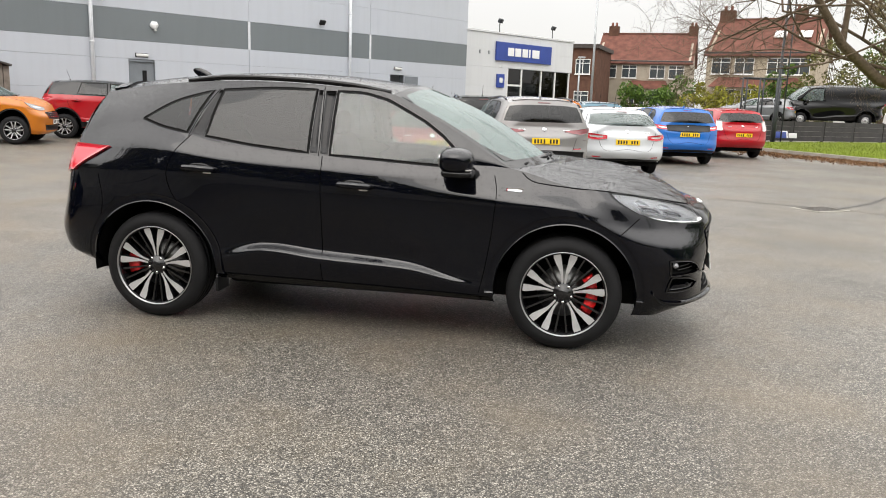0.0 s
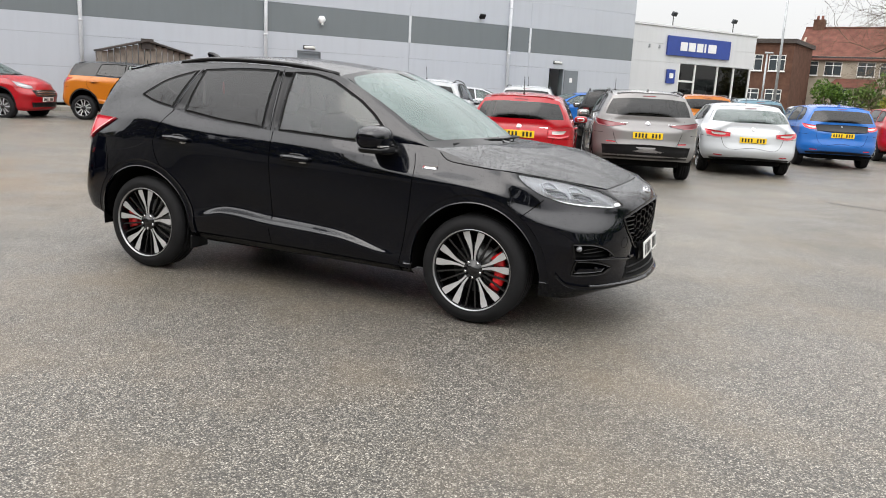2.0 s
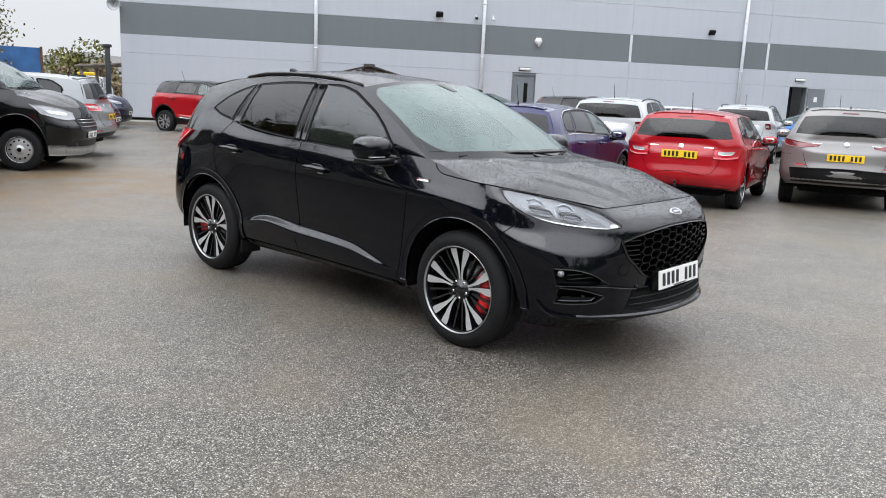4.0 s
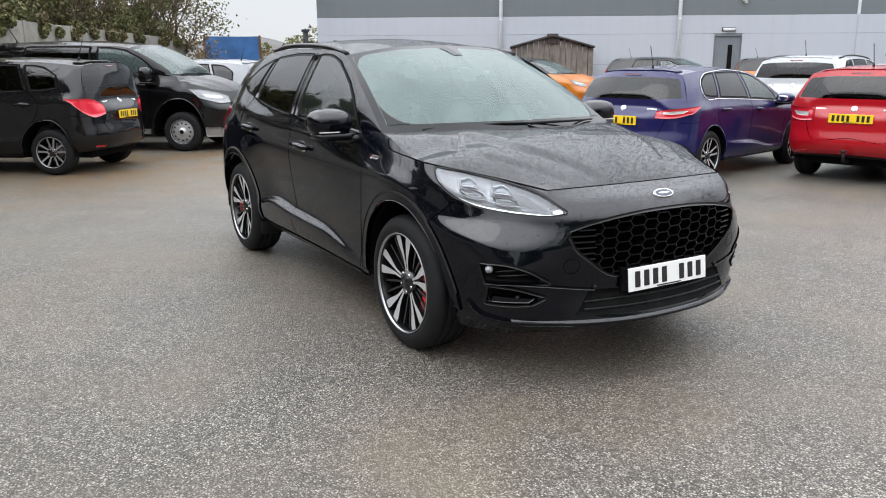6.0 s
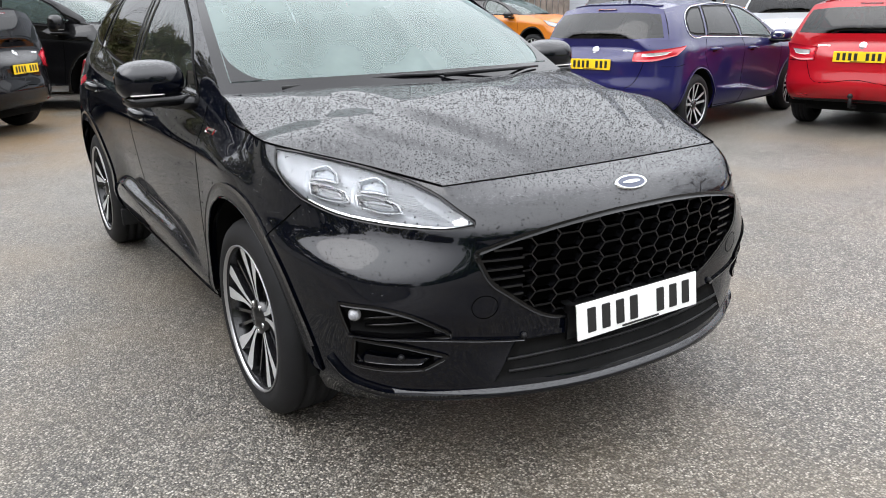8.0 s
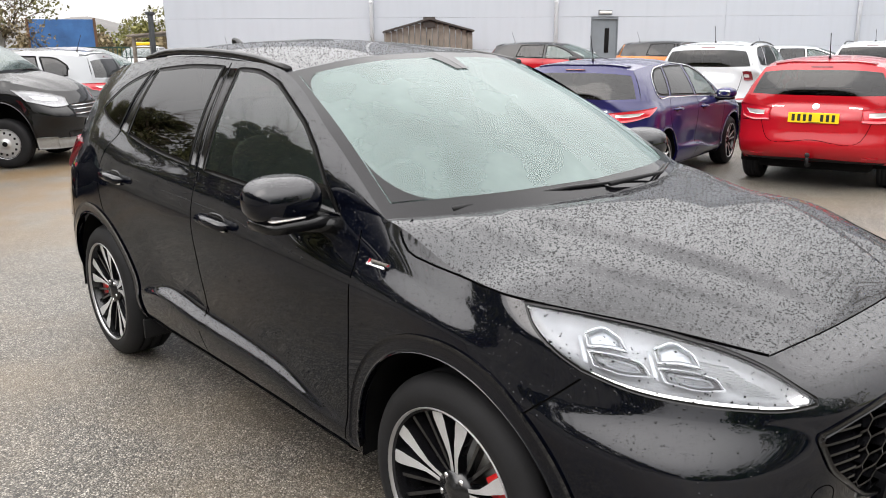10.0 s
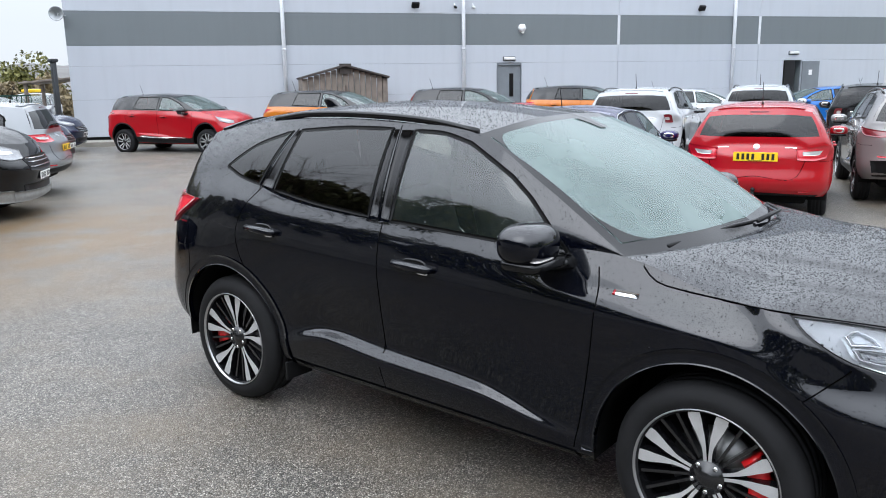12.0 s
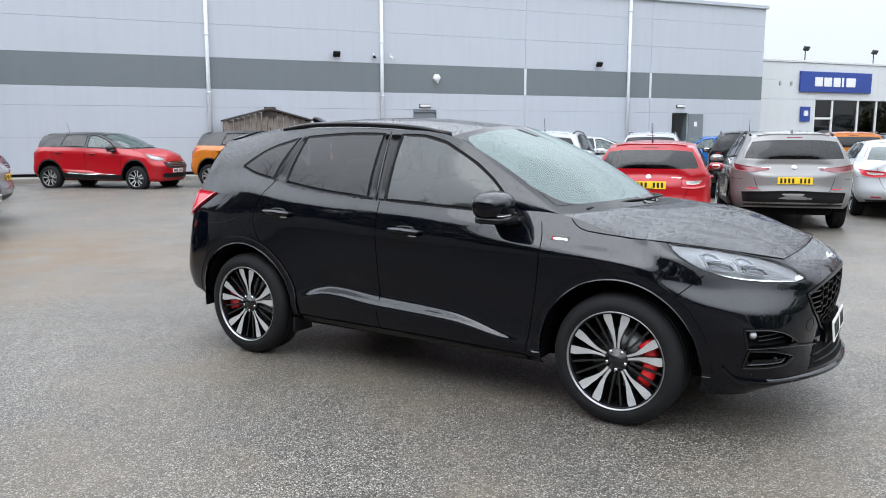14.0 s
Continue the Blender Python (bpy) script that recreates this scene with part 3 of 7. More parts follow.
def patch2(bottom, top, n=12, m=6, left=None, right=None):
    """A flat four-sided patch between two lines of (a, b) points."""
    c0, c1 = curve(bottom, np.linspace(0, 1, n)), curve(top, np.linspace(0, 1, n))
    w = np.linspace(0, 1, m)
    d0 = curve(left, w) if left else c0[0] + w[:, None] * (c1[0] - c0[0])
    d1 = curve(right, w) if right else c0[-1] + w[:, None] * (c1[-1] - c0[-1])
    return coons(c0, c1, d0, d1)


def outline(A):
    n, m = A.shape[:2]
    return [tuple(A[i, 0]) for i in range(n)] + [tuple(A[n - 1, j]) for j in range(1, m)] + [tuple(A[i, m - 1]) for i in range(n - 2, -1, -1)] + [tuple(A[0, j]) for j in range(m - 2, 0, -1)]


def border2(loop, w_in, w_out):
    """A band along a closed flat line, as a patch of two rows."""
    p = np.array(loop)
    t = np.roll(p, -1, 0) - np.roll(p, 1, 0)
    t /= np.linalg.norm(t, axis=1)[:, None] + 1e-9
    nrm = np.stack([t[:, 1], -t[:, 0]], 1)
    area = 0.5 * np.sum(p[:, 0] * np.roll(p[:, 1], -1) - np.roll(p[:, 0], -1) * p[:, 1])
    if area < 0:
        nrm = -nrm
    A = np.stack([p - nrm * w_in, p + nrm * w_out], 1)
    return np.concatenate([A, A[:1]])


def bowl_vf(P, N, depth, power=.35):
    """A patch sunk by depth in its middle, level with the body along its edge."""
    a = np.linspace(0, 1, P.shape[0])[:, None]
    b = np.linspace(0, 1, P.shape[1])[None]
    k = (16 * a * (1 - a) * b * (1 - b)) ** power
    return grid_vf(P - N * (depth * k)[:, :, None])


def band2(points, w, n=20):
    """A band of width w along an open flat line."""
    p = curve(points, np.linspace(0, 1, n))
    t = np.gradient(p, axis=0)
    t /= np.linalg.norm(t, axis=1)[:, None]
    nrm = np.stack([-t[:, 1], t[:, 0]], 1)
    return np.stack([p - nrm * w / 2, p + nrm * w / 2], 1)


# the plainer cars of the yard: level belt, upright tail
PLAIN_SHOULDER = SHOULDER_LINE[:8] + [(-1.35, .93, .98), (-1.93, .90, .98), (-2.20, .5, .98), (-2.25, 0, .98)]
PLAIN_BELT = BELT_LINE[:7] + [(-.9, .885, 1.15), (-1.42, .87, 1.165), (-1.95, .815, 1.165), (-2.12, .45, 1.15), (-2.15, 0, 1.15)]
PLAIN_ROOF = ROOF_LINE[:2] + [(-1.0, .67, 1.59), (-1.5, .67, 1.565), (-1.84, .655, 1.525)]
PLAIN_MIDDLE = [(.28, 0, 1.597), (-.3, 0, 1.652), (-.9, 0, 1.655), (-1.5, 0, 1.625), (-1.90, 0, 1.575)]
PLAIN_TAIL = [(-1.90, 0, 1.575), (-1.89, .40, 1.565), (-1.84, .655, 1.525)]
PLAIN_PILLAR = [(-1.84, .655, 1.525), (-1.905, .745, 1.36), (-1.95, .815, 1.165)]
PLAIN_REAR = [(-1.90, 0, 1.575), (-2.03, 0, 1.38), (-2.15, 0, 1.15)]
FINE = Form(240, 70, 40, HERO_SHOULDER, HERO_BELT, HERO_MIDDLE, HERO_BROW, (HERO_FLOOR, HERO_SILL, HERO_CREASE, HERO_SCALLOP), HERO_BONNET, (2, 6, 13), True, .042)
ROUGH = Form(96, 26, 16, PLAIN_SHOULDER, PLAIN_BELT, roof_line=PLAIN_ROOF, roof_mid=PLAIN_MIDDLE, tail_line=PLAIN_TAIL, pillar=PLAIN_PILLAR, rear_mid=PLAIN_REAR)


class Warp:
    """Fits the car form to another car's sizes."""

    def __init__(self, length=4.61, wheelbase=2.70, width=1.88, height=1.655, nose=None, cowl=1.0, header=.15, rear_roof=-1.85, rear_low=-2.10, belt=1.12, shoulder=.95, clear=.30, roof_wide=1.0, bonnet=None):
        rear_over = 2.32 / (2.32 + 2.30)
        f = nose if nose else length * (1 - rear_over)
        self.lx = ([-2.32, -1.35, 1.35, 2.30], [f - length, -wheelbase / 2, wheelbase / 2, f])
        self.ux = ([-2.10, -1.85, .15, 1.0, 2.30], [rear_low, rear_roof, header, cowl, f])
        self.z = ([0, .30, .95, 1.12, 1.655], [0, clear, shoulder, belt, height])
        self.w, self.rw, self.f = width / 1.88, roof_wide, f
        self.bonnet = bonnet

    def __call__(self, P):
        P = np.asarray([tuple(p) for p in P], float)
        x, y, z = P.T
        k = smoothstep(.98, 1.20, z + .10 * np.clip(-x - 1.2, 0, 1))
        k = np.where(x > 1.05, 0, k)
        lo, up = np.interp(x, *self.lx), np.interp(x, *self.ux)
        # ahead of the cowl the bonnet runs evenly to the nose
        front = np.interp(x, [.96, 1.35, 2.30], [self.ux[1][3], max(self.ux[1][3] + .06, self.lx[1][2]), self.f])
        high = smoothstep(.86, 1.0, z) * (x > .6)
        lo = lo * (1 - high) + np.where(x > .96, front, lo) * high
        nx = lo * (1 - k) + up * k
        nz = np.interp(z, *self.z) + np.clip(z - 1.655, 0, None)
        ny = y * self.w * (1 + (self.rw - 1) * smoothstep(1.12, 1.6, z))
        return np.stack([nx, ny, nz], 1)


SAME = lambda P: P


# ---- wheels ----


def wheel(parent, x, y, side, radius, rim, style, tyre_w=0.225, caliper=0, mats=("alloy", "alloy_dark"), spokes=5):
    """A wheel with its face at y; side is 1 or -1, outward."""
    m = pose(x, y, radius, 0, 0, 0 if side > 0 else 180)
    w = new("wheel")
    w.parent = parent
    w.matrix_local = m
    tw, r = tyre_w, radius
    prof = [(rim - .012, -.012), (rim + .004, .0), (rim + .03, .006), (r - .05, .004), (r - .022, -.008), (r - .007, -.026), (r, -.045)]
    for g in (-.30, -.5, -.70):
        prof += [(r, tw * g + .006), (r - .008, tw * g + .004), (r - .008, tw * g - .004), (r, tw * g - .006)]
    prof += [(r, -tw + .04), (r - .02, -tw + .012), (rim, -tw)]
    v, f = lathe_vf(prof, 56)
    part("tyre", v, f, M["rubber"], w)
    barrel = [(rim - .001, -.003), (rim + .003, -.001), (rim + .003, .004), (rim - .001, .004), (rim - .005, -.008), (rim - .02, -.06), (rim - .02, -tw)]
    v, f = lathe_vf(barrel[:5], 56)
    part("rim_lip", v, f, M["silver"], w)
    v, f = lathe_vf(barrel[4:], 56)
    part("rim", v, f, M["alloy_dark"], w)
    v, f = lathe_vf([(.0, -.11), (rim * .62, -.11), (rim * .62, -.13), (0.01, -.13)], 40)
    part("brake_disc", v, f, M["disc"], w)
    v, f = lathe_vf([(.01, -.15), (rim - .01, -.15)], 40)
    part("well_back", v, f, M["dark"], w)
    if style == "steel":
        prof2 = [(0.0, .01), (.05, .01), (.06, -.005), (.09, -.02), (rim * .62, -.005), (rim * .78, -.03), (rim - .012, -.03)]
        v, f = lathe_vf(prof2, 40)
        part("wheel_disc", v, f, M[mats[0]], w)
        # dark blocks set on the disc give the shade of its vent holes
        for k in range(12):
            a = 2 * math.pi * k / 12
            v, f = box_vf(math.cos(a) * rim * .72, -.012, math.sin(a) * rim * .72, .03, .016, .03, .006)
            part("hole_shade", v, f, M["dark"], w)
        v, f = lathe_vf([(0, .025), (.03, .025), (.036, .01)], 20)
        part("hub_cap", v, f, M["dark"], w)
        return w

    def spoke(angle, widths, bright, front=0.0, name="spoke"):
        # widths: (radius, half width, sideways shift)
        ca, sa = math.cos(angle), math.sin(angle)
        v, f, mi = [], [], []
        for rr, hw, sh in widths:
            dep = -.012 - .03 * (1 - rr / rim) + front
            for t, dd, sc in ((-1, 0, 1), (1, 0, 1), (1, -.035, 1.25), (-1, -.035, 1.25)):
                a, b = rr, sh + t * hw * sc
                v.append((a * ca - b * sa, dep + dd, a * sa + b * ca))
        for i in range(len(widths) - 1):
            for k in range(4):
                f.append((i * 4 + k, i * 4 + (k + 1) % 4, i * 4 + 4 + (k + 1) % 4, i * 4 + 4 + k))
                mi.append(0 if k == 0 else 1)
        f += [(3, 2, 1, 0), tuple(len(v) - 4 + k for k in range(4))]
        mi += [1, 1]
        part(name, v, f, [M[mats[0]] if bright else M[mats[1]], M[mats[1]]], w, smooth=False, mats=mi)

    R = rim - .014
    if style == "double":
        for k in range(5):
            base = radians(90 + 72 * k)
            for sgn in (-1, 1):
                spoke(base, [(.040, .0060, sgn * .0075), (.09, .0065, sgn * .0100), (.12, .0080, sgn * .0140), (.16, .0145, sgn * .0250), (.192, .0195, sgn * .0370), (.222, .0240, sgn * .0460), (.241, .0225, sgn * .0500), (R, .0060, sgn * .0360)], True)
            for off in (28, 44):
                spoke(base + radians(off), [(.05, .005, 0), (R, .006, 0)], False, -.014, "inner_spoke")
    elif style == "split":
        for k in range(spokes):
            base = radians(90 + 360 / spokes * k)
            for sgn in (-1, 1):
                spoke(base, [(.04, .012, sgn * .012), (R, .014, sgn * .05)], True)
    else:
        for k in range(spokes):
            spoke(radians(90 + 360 / spokes * k), [(.03, .022, 0), (.10, .018, 0), (R * .8, .022, 0), (R, .034, 0)], True)
    v, f = lathe_vf([(0, -.018), (.032, -.018), (.036, -.026), (.062, -.03), (.068, -.05)], 24)
    part("hub_cap", v, f, M[mats[1]], w)
    for k in range(5):
        a = radians(90 + 36 + 72 * k)
        v, f = lathe_vf([(0, -.026), (.009, -.026), (.010, -.04)], 8)
        part("wheel_nut", *moved((v, f), pose(math.cos(a) * .053, 0, math.sin(a) * .053)), M["chrome"], w)
    if caliper:
        v, f = [], []
        for i in range(9):
            a = radians(-38 + 76 * i / 8) * (1.0 if caliper > 0 else .5)
            for rr, dd in ((rim * .54, -.050), (rim * .80, -.050), (rim * .80, -.14), (rim * .54, -.14)):
                v.append((caliper * side * rr * math.cos(a), dd, rr * math.sin(a)))
        f = [(i * 4 + k, i * 4 + (k + 1) % 4, i * 4 + 4 + (k + 1) % 4, i * 4 + 4 + k) for i in range(8) for k in range(4)] + [(3, 2, 1, 0), (32, 33, 34, 35)]
        part("brake_caliper", v, f, M["caliper"], w, "red brake caliper")
    return w


def number_plate(parent, m, yellow, chars=((0, 1, 2, 3), (5, 6, 7))):
    """A plate at the pose m (its face looks along local x) with plain bars for the writing."""
    v, f = box_vf(0, 0, 0, .008, .52, .111, .003)
    pl = part("number_plate", v, f, M["plate_yellow" if yellow else "plate_white"], parent, "yellow rear number plate" if yellow else "white front number plate", smooth=False)
    pl.matrix_local = m
    for grp in chars:
        for k in grp:
            v, f = box_vf(.0045, -.205 + k * .0585, 0, .002, .032, .075, .003)
            part("plate_bar", v, f, M["ink"], pl, smooth=False)
    v, f = box_vf(.0045, 0, -.048, .002, .16, .006)
    part("plate_line", v, f, M["ink"], pl, smooth=False)
    return pl


# ---- cars ----
WIN_FRONT = dict(bottom=[(-.16, 1.138), (.3, 1.115), (.76, 1.090)], top=[(-.16, 1.538), (.02, 1.530), (.18, 1.493)], right=[(.76, 1.090), (.50, 1.325), (.18, 1.493)])
WIN_REAR = dict(bottom=[(-1.0, 1.222), (-.7, 1.180), (-.30, 1.146)], top=[(-.935, 1.524), (-.6, 1.545), (-.30, 1.544)], left=[(-1.0, 1.222), (-.97, 1.38), (-.935, 1.524)])
WIN_QUARTER = dict(bottom=[(-1.46, 1.318), (-1.32, 1.275), (-1.13, 1.240)], top=[(-1.452, 1.326), (-1.26, 1.437), (-1.0, 1.518)], right=[(-1.13, 1.240), (-1.07, 1.38), (-1.0, 1.518)])
PLAIN_FRONT = dict(bottom=[(-.17, 1.150), (.3, 1.122), (.74, 1.095)], top=[(-.17, 1.542), (.0, 1.532), (.17, 1.495)], right=[(.74, 1.095), (.49, 1.335), (.17, 1.495)])


def blob_vf(c, r, e=0.6, n=20, m=12):
    """A rounded box: an ellipsoid drawn towards a box by the power e."""
    v, f = [], []
    p = lambda a: math.copysign(abs(a) ** e, a)
    for i in range(m + 1):
        b = math.pi * (i / m - .5)
        for k in range(n):
            a = 2 * math.pi * k / n
            v.append((c[0] + r[0] * p(math.cos(b)) * p(math.cos(a)), c[1] + r[1] * p(math.cos(b)) * p(math.sin(a)), c[2] + r[2] * p(math.sin(b))))
    for i in range(m):
        for k in range(n):
            f.append((i * n + k, i * n + (k + 1) % n, (i + 1) * n + (k + 1) % n, (i + 1) * n + k))
    return v, f


class Car:
    """A car: its root, its form F, its sizes W and its paint."""

    def __init__(self, name, m, label, F, W, paint, roof=None, side_paint=None, group="", category="car"):
        self.root = thing(name, m, label, category, group)
        self.F, self.W = F, W
        self.paint, self.roof_paint, self.side_paint = paint, roof or paint, side_paint or paint
        self.rough = F is ROUGH

    def add(self, name, vf, mat, parent=None, label="", smooth=True):
        return part(name, self.W(vf[0]), vf[1], mat, parent or self.root, label, smooth)

    def lay(self, name, way, A, mat, out=.003, parent=None, label="", both=False, depth=.006):
        """Lay a flat patch on the body as a thin raised piece; both: also at the other side."""
        vf = outward(slab_vf(*self.F.drape(way, A), out, depth))
        obs = [self.add(name, vf, mat, parent, label)]
        if both:
            obs.append(self.add(name, other_side(vf), mat, parent, label))
        return obs

    def cut(self, v, f, way, A):
        """Open the half shell inside the flat patch A; the points next to it are drawn onto its outline."""
        o = np.array(outline(A))
        flat = np.stack([(np.abs(v[:, 1]) - v[:, 0]) / math.sqrt(2), v[:, 2]], 1) if way == "nose_corner" else v[:, 1:3]
        lo, hi = o.min(0), o.max(0)
        ring = [tuple(q) for q in o]
        gone = np.array([p[0] > 1.4 and lo[0] < q[0] < hi[0] and lo[1] < q[1] < hi[1] and inside(ring, *q) for p, q in zip(v, flat)])
        f = [q for q in f if not all(gone[i] for i in q)]
        P, _ = self.F.drape(way, o[None])
        far = np.roll(o, -1, 0) - o
        for i in sorted({i for q in f for i in q if gone[i]}):
            t = np.clip(((flat[i] - o) * far).sum(1) / np.maximum((far ** 2).sum(1), 1e-12), 0, 1)
            k = int(np.argmin((((o + far * t[:, None]) - flat[i]) ** 2).sum(1)))
            y = v[i, 1]
            v[i] = P[0, k] + (P[0, (k + 1) % len(o)] - P[0, k]) * t[k]
            if abs(y) < 1e-6:
                v[i, 1] = 0
        return v, f

    def shell(self, windows, arch=ARCH, lip="trim", lip_rows=((.006, -1), (.010, 1), (.024, 1)), screen=(.94, .07, .95), rear=(.90, .16, .90), glass="glass", back="privacy", front_glass="glass", pillars=None, openings=()):
        F = self.F
        v, f = grid_vf(F.shell)
        v = v.copy()
        gone = np.zeros(len(v), bool)
        for hx in (1.35, -1.35):
            d = np.stack([v[:, 0] - hx, v[:, 2] - HUB], 1)
            r = np.linalg.norm(d, axis=1)
            hit = (r < arch) & (v[:, 1] > .55)
            gone |= hit
        f = [q for q in f if not all(gone[i] for i in q)]
        for hx in (1.35, -1.35):
            d = np.stack([v[:, 0] - hx, v[:, 2] - HUB], 1)
            r = np.linalg.norm(d, axis=1)
            hit = (r < arch) & (v[:, 1] > .55)
            k = arch / np.maximum(r, .02)
            v[hit, 0] = hx + d[hit, 0] * k[hit]
            v[hit, 2] = HUB + d[hit, 1] * k[hit]
        for way, A in openings:
            v, f = self.cut(v, f, way, A)
        self.add("body_shell", mirror_vf(outward((v, f))), self.side_paint)
        self.add("bonnet", mirror_vf(outward(grid_vf(F.bonnet))), self.paint)
        self.add("roof", mirror_vf(outward(grid_vf(F.roof))), self.roof_paint)
        polys = [patch2(**w) for w in windows]
        outs = [outline(A) for A in polys]
        C = (F.side[:-1, :-1] + F.side[1:, 1:]) / 2
        cut = np.zeros(C.shape[:2], bool)
        for o in outs:
            for i in range(C.shape[0]):
                for j in range(C.shape[1]):
                    if not cut[i, j] and inside(o, C[i, j, 0], C[i, j, 2]):
                        cut[i, j] = True
        self.add("side_frame", mirror_vf(outward(grid_vf(F.side, lambda i, j: not cut[i, j]))), pillars or self.side_paint)
        for k, (A, o) in enumerate(zip(polys, outs)):
            g = M[front_glass] if k == 0 else M[glass]
            Pw, Nw = F.drape("side", A)
            vf = outward(grid_vf(Pw + Nw * .0015))
            B = F.drape("side", border2(o, *((.018, .007) if self.rough else (.011, .006))))
            tf = outward(slab_vf(*B, .003))
            for turn in (lambda q: q, other_side):
                w = self.add("side_window", turn(vf), g, None, "rain-wet side window")
                w.visible_shadow = False
                self.add("window_trim", turn(tf), M["rubber_trim"], w, "black window trim")
        # windscreen and rear window are cut on the lines of their patches
        for nm, P, (wide, a, b), g, fl in (("windscreen", F.screen, screen, front_glass if front_glass != "glass" else "fogged", False), ("rear_window", F.rear, rear, back, False)):
            n, mm = P.shape[:2]
            inn = lambda i, j: i < round(wide * (n - 1)) and round(a * (mm - 1)) <= j < round(b * (mm - 1))
            self.add(nm + "_frame", mirror_vf(outward(grid_vf(P, lambda i, j: not inn(i, j)))), M["frit"] if nm == "windscreen" else self.paint)
            w = self.add(nm, mirror_vf(outward(grid_vf(P, inn))), M["screen"] if (nm == "windscreen" and not self.rough) else M[g], None, "wet windscreen, pale sky sheen put into its colour" if nm == "windscreen" else "dark rear window")
            w.visible_shadow = False
        # wheel houses and floor
        for hx in (1.35, -1.35):
            v, f = [], []
            for i in range(25):
                a = radians(-8 + 196 * i / 24)
                for y in (.90, .52):
                    v.append((hx + (arch + .004) * math.cos(a), y, HUB + (arch + .004) * math.sin(a)))
            f = [(2 * i, 2 * i + 1, 2 * i + 3, 2 * i + 2) for i in range(24)]
            f.append(tuple(range(1, 50, 2)))
            for turn in (lambda q: q, other_side):
                self.add("wheel_house", turn((v, f)), M["dark"])
            if lip:
                ang = np.radians(np.linspace(-14, 194, 40) if self.rough else np.linspace(-3, 183, 56))
                A = np.stack([np.stack([hx + rr * np.cos(ang), HUB + rr * np.sin(ang)], 1) for rr in [arch + w * s for w, s in lip_rows]], 1)
                self.lay("arch_trim", "side", A, M[lip] if isinstance(lip, str) else lip, .007, both=True, depth=.02)
        v, f = box_vf(0, 0, .33, 3.9, 1.30, .16, .04)
        v2, f2 = box_vf(0, 0, .36, 1.72, 1.66, .20, .03)
        self.add("floor_pan", join_vf((v, f), (v2, f2)), M["dark"])

    def cabin(self, wheel_side=-1):
        seat = join_vf(blob_vf((0, 0, .62), (.25, .25, .09), .4), moved(blob_vf((0, 0, .30), (.075, .24, .33), .45), pose(-.22, 0, .62, 0, -16, 0)), blob_vf((-.40, 0, 1.31), (.055, .13, .09), .6))
        for y in (-.37, .37):
            self.add("front_seat", moved(seat, pose(-.05, y, 0)), M["seat"])
        self.add("rear_seat", join_vf(blob_vf((-.95, 0, .62), (.25, .62, .09), .3), moved(blob_vf((0, 0, .30), (.07, .62, .33), .3), pose(-1.18, 0, .62, 0, -18, 0)), *[blob_vf((-1.36, y, 1.26), (.05, .12, .08), .6) for y in (-.38, 0, .38)]), M["seat"])
        self.add("dashboard", blob_vf((.80, 0, .93), (.24, .70, .11), .4), M["seat"])
        v, f = [], []
        for i in range(28):
            a = 2 * math.pi * i / 28
            for k in range(6):
                b = 2 * math.pi * k / 6
                v.append((0, (.18 + .016 * math.cos(b)) * math.cos(a), (.18 + .016 * math.cos(b)) * math.sin(a)))
                v[-1] = (.016 * math.sin(b), v[-1][1], v[-1][2])
        f = [(i * 6 + k, i * 6 + (k + 1) % 6, (i + 1) % 28 * 6 + (k + 1) % 6, (i + 1) % 28 * 6 + k) for i in range(28) for k in range(6)]
        hub = box_vf(0, 0, 0, .03, .33, .06, .01)
        self.add("steering_wheel", moved(join_vf((v, f), hub), pose(.42, wheel_side * .37, 1.02, 0, 24, 0)), M["seat"])

    def wheels(self, radius, rim, style, wb, track, mats=("alloy", "alloy_dark"), caliper=False, spokes=5, tyre_w=.215):
        for x in (wb / 2, -wb / 2):
            for s in (1, -1):
                wheel(self.root, x, s * track, s, radius, rim, style, tyre_w, (1 if x > 0 else -1) if caliper else 0, mats, spokes)

    def mirrors(self, c=(.66, 1.01, 1.125), r=(.10, .125, .070), cap=None):
        c = tuple(self.W([c])[0])
        inner = self.W([(c[0] if not self.rough else .72, .87, 1.09)])[0][1]
        put = lambda nm, vf, mat, parent=None: part(nm, *vf, mat, parent or self.root)
        for s in (1, -1):
            mir = put("door_mirror", blob_vf((c[0], s * c[1], c[2]), r, .78, 28, 16), cap or self.paint)
            put("mirror_base", blob_vf((c[0] + .01, s * (c[1] - .02), c[2] - r[2] + .006), (r[0] * .92, r[1] * .98, .024), .5), M["gloss_black"], mir)
            put("mirror_arm", tube_vf([(c[0] + .02, s * (c[1] - .04), c[2] - r[2]), (c[0] + .08, s * (inner + .03), c[2] - r[2] - .01), (c[0] + .10, s * (inner - .02), c[2] - r[2] - .01)], [.03, .026, .03], 8), M["gloss_black"], mir)
            put("mirror_glass", blob_vf((c[0] - r[0] * .86, s * c[1], c[2]), (.012, r[1] * .60, r[2] * .55), .6), M["chrome"], mir)
            put("indicator", blob_vf((c[0] + r[0] * .74, s * (c[1] + .03), c[2] - r[2] * .60), (.022, r[1] * .5, .004), .5), M["lamp_clear"], mir)

    def handles(self, spots, mat):
        for x, z in spots:
            P, N = self.F.ray((x, 3, z), (0, -1, 0))
            y = P[1]
            bar = join_vf(tube_vf([(x - .115, y - .005, z), (x - .095, y + .028, z + .003), (x, y + .036, z + .002), (x + .095, y + .030, z - .002), (x + .118, y - .005, z - .004)], [.014, .019, .021, .020, .012], 8))
            cup = blob_vf((x, y - .004, z - .006), (.075, .010, .038), .7)
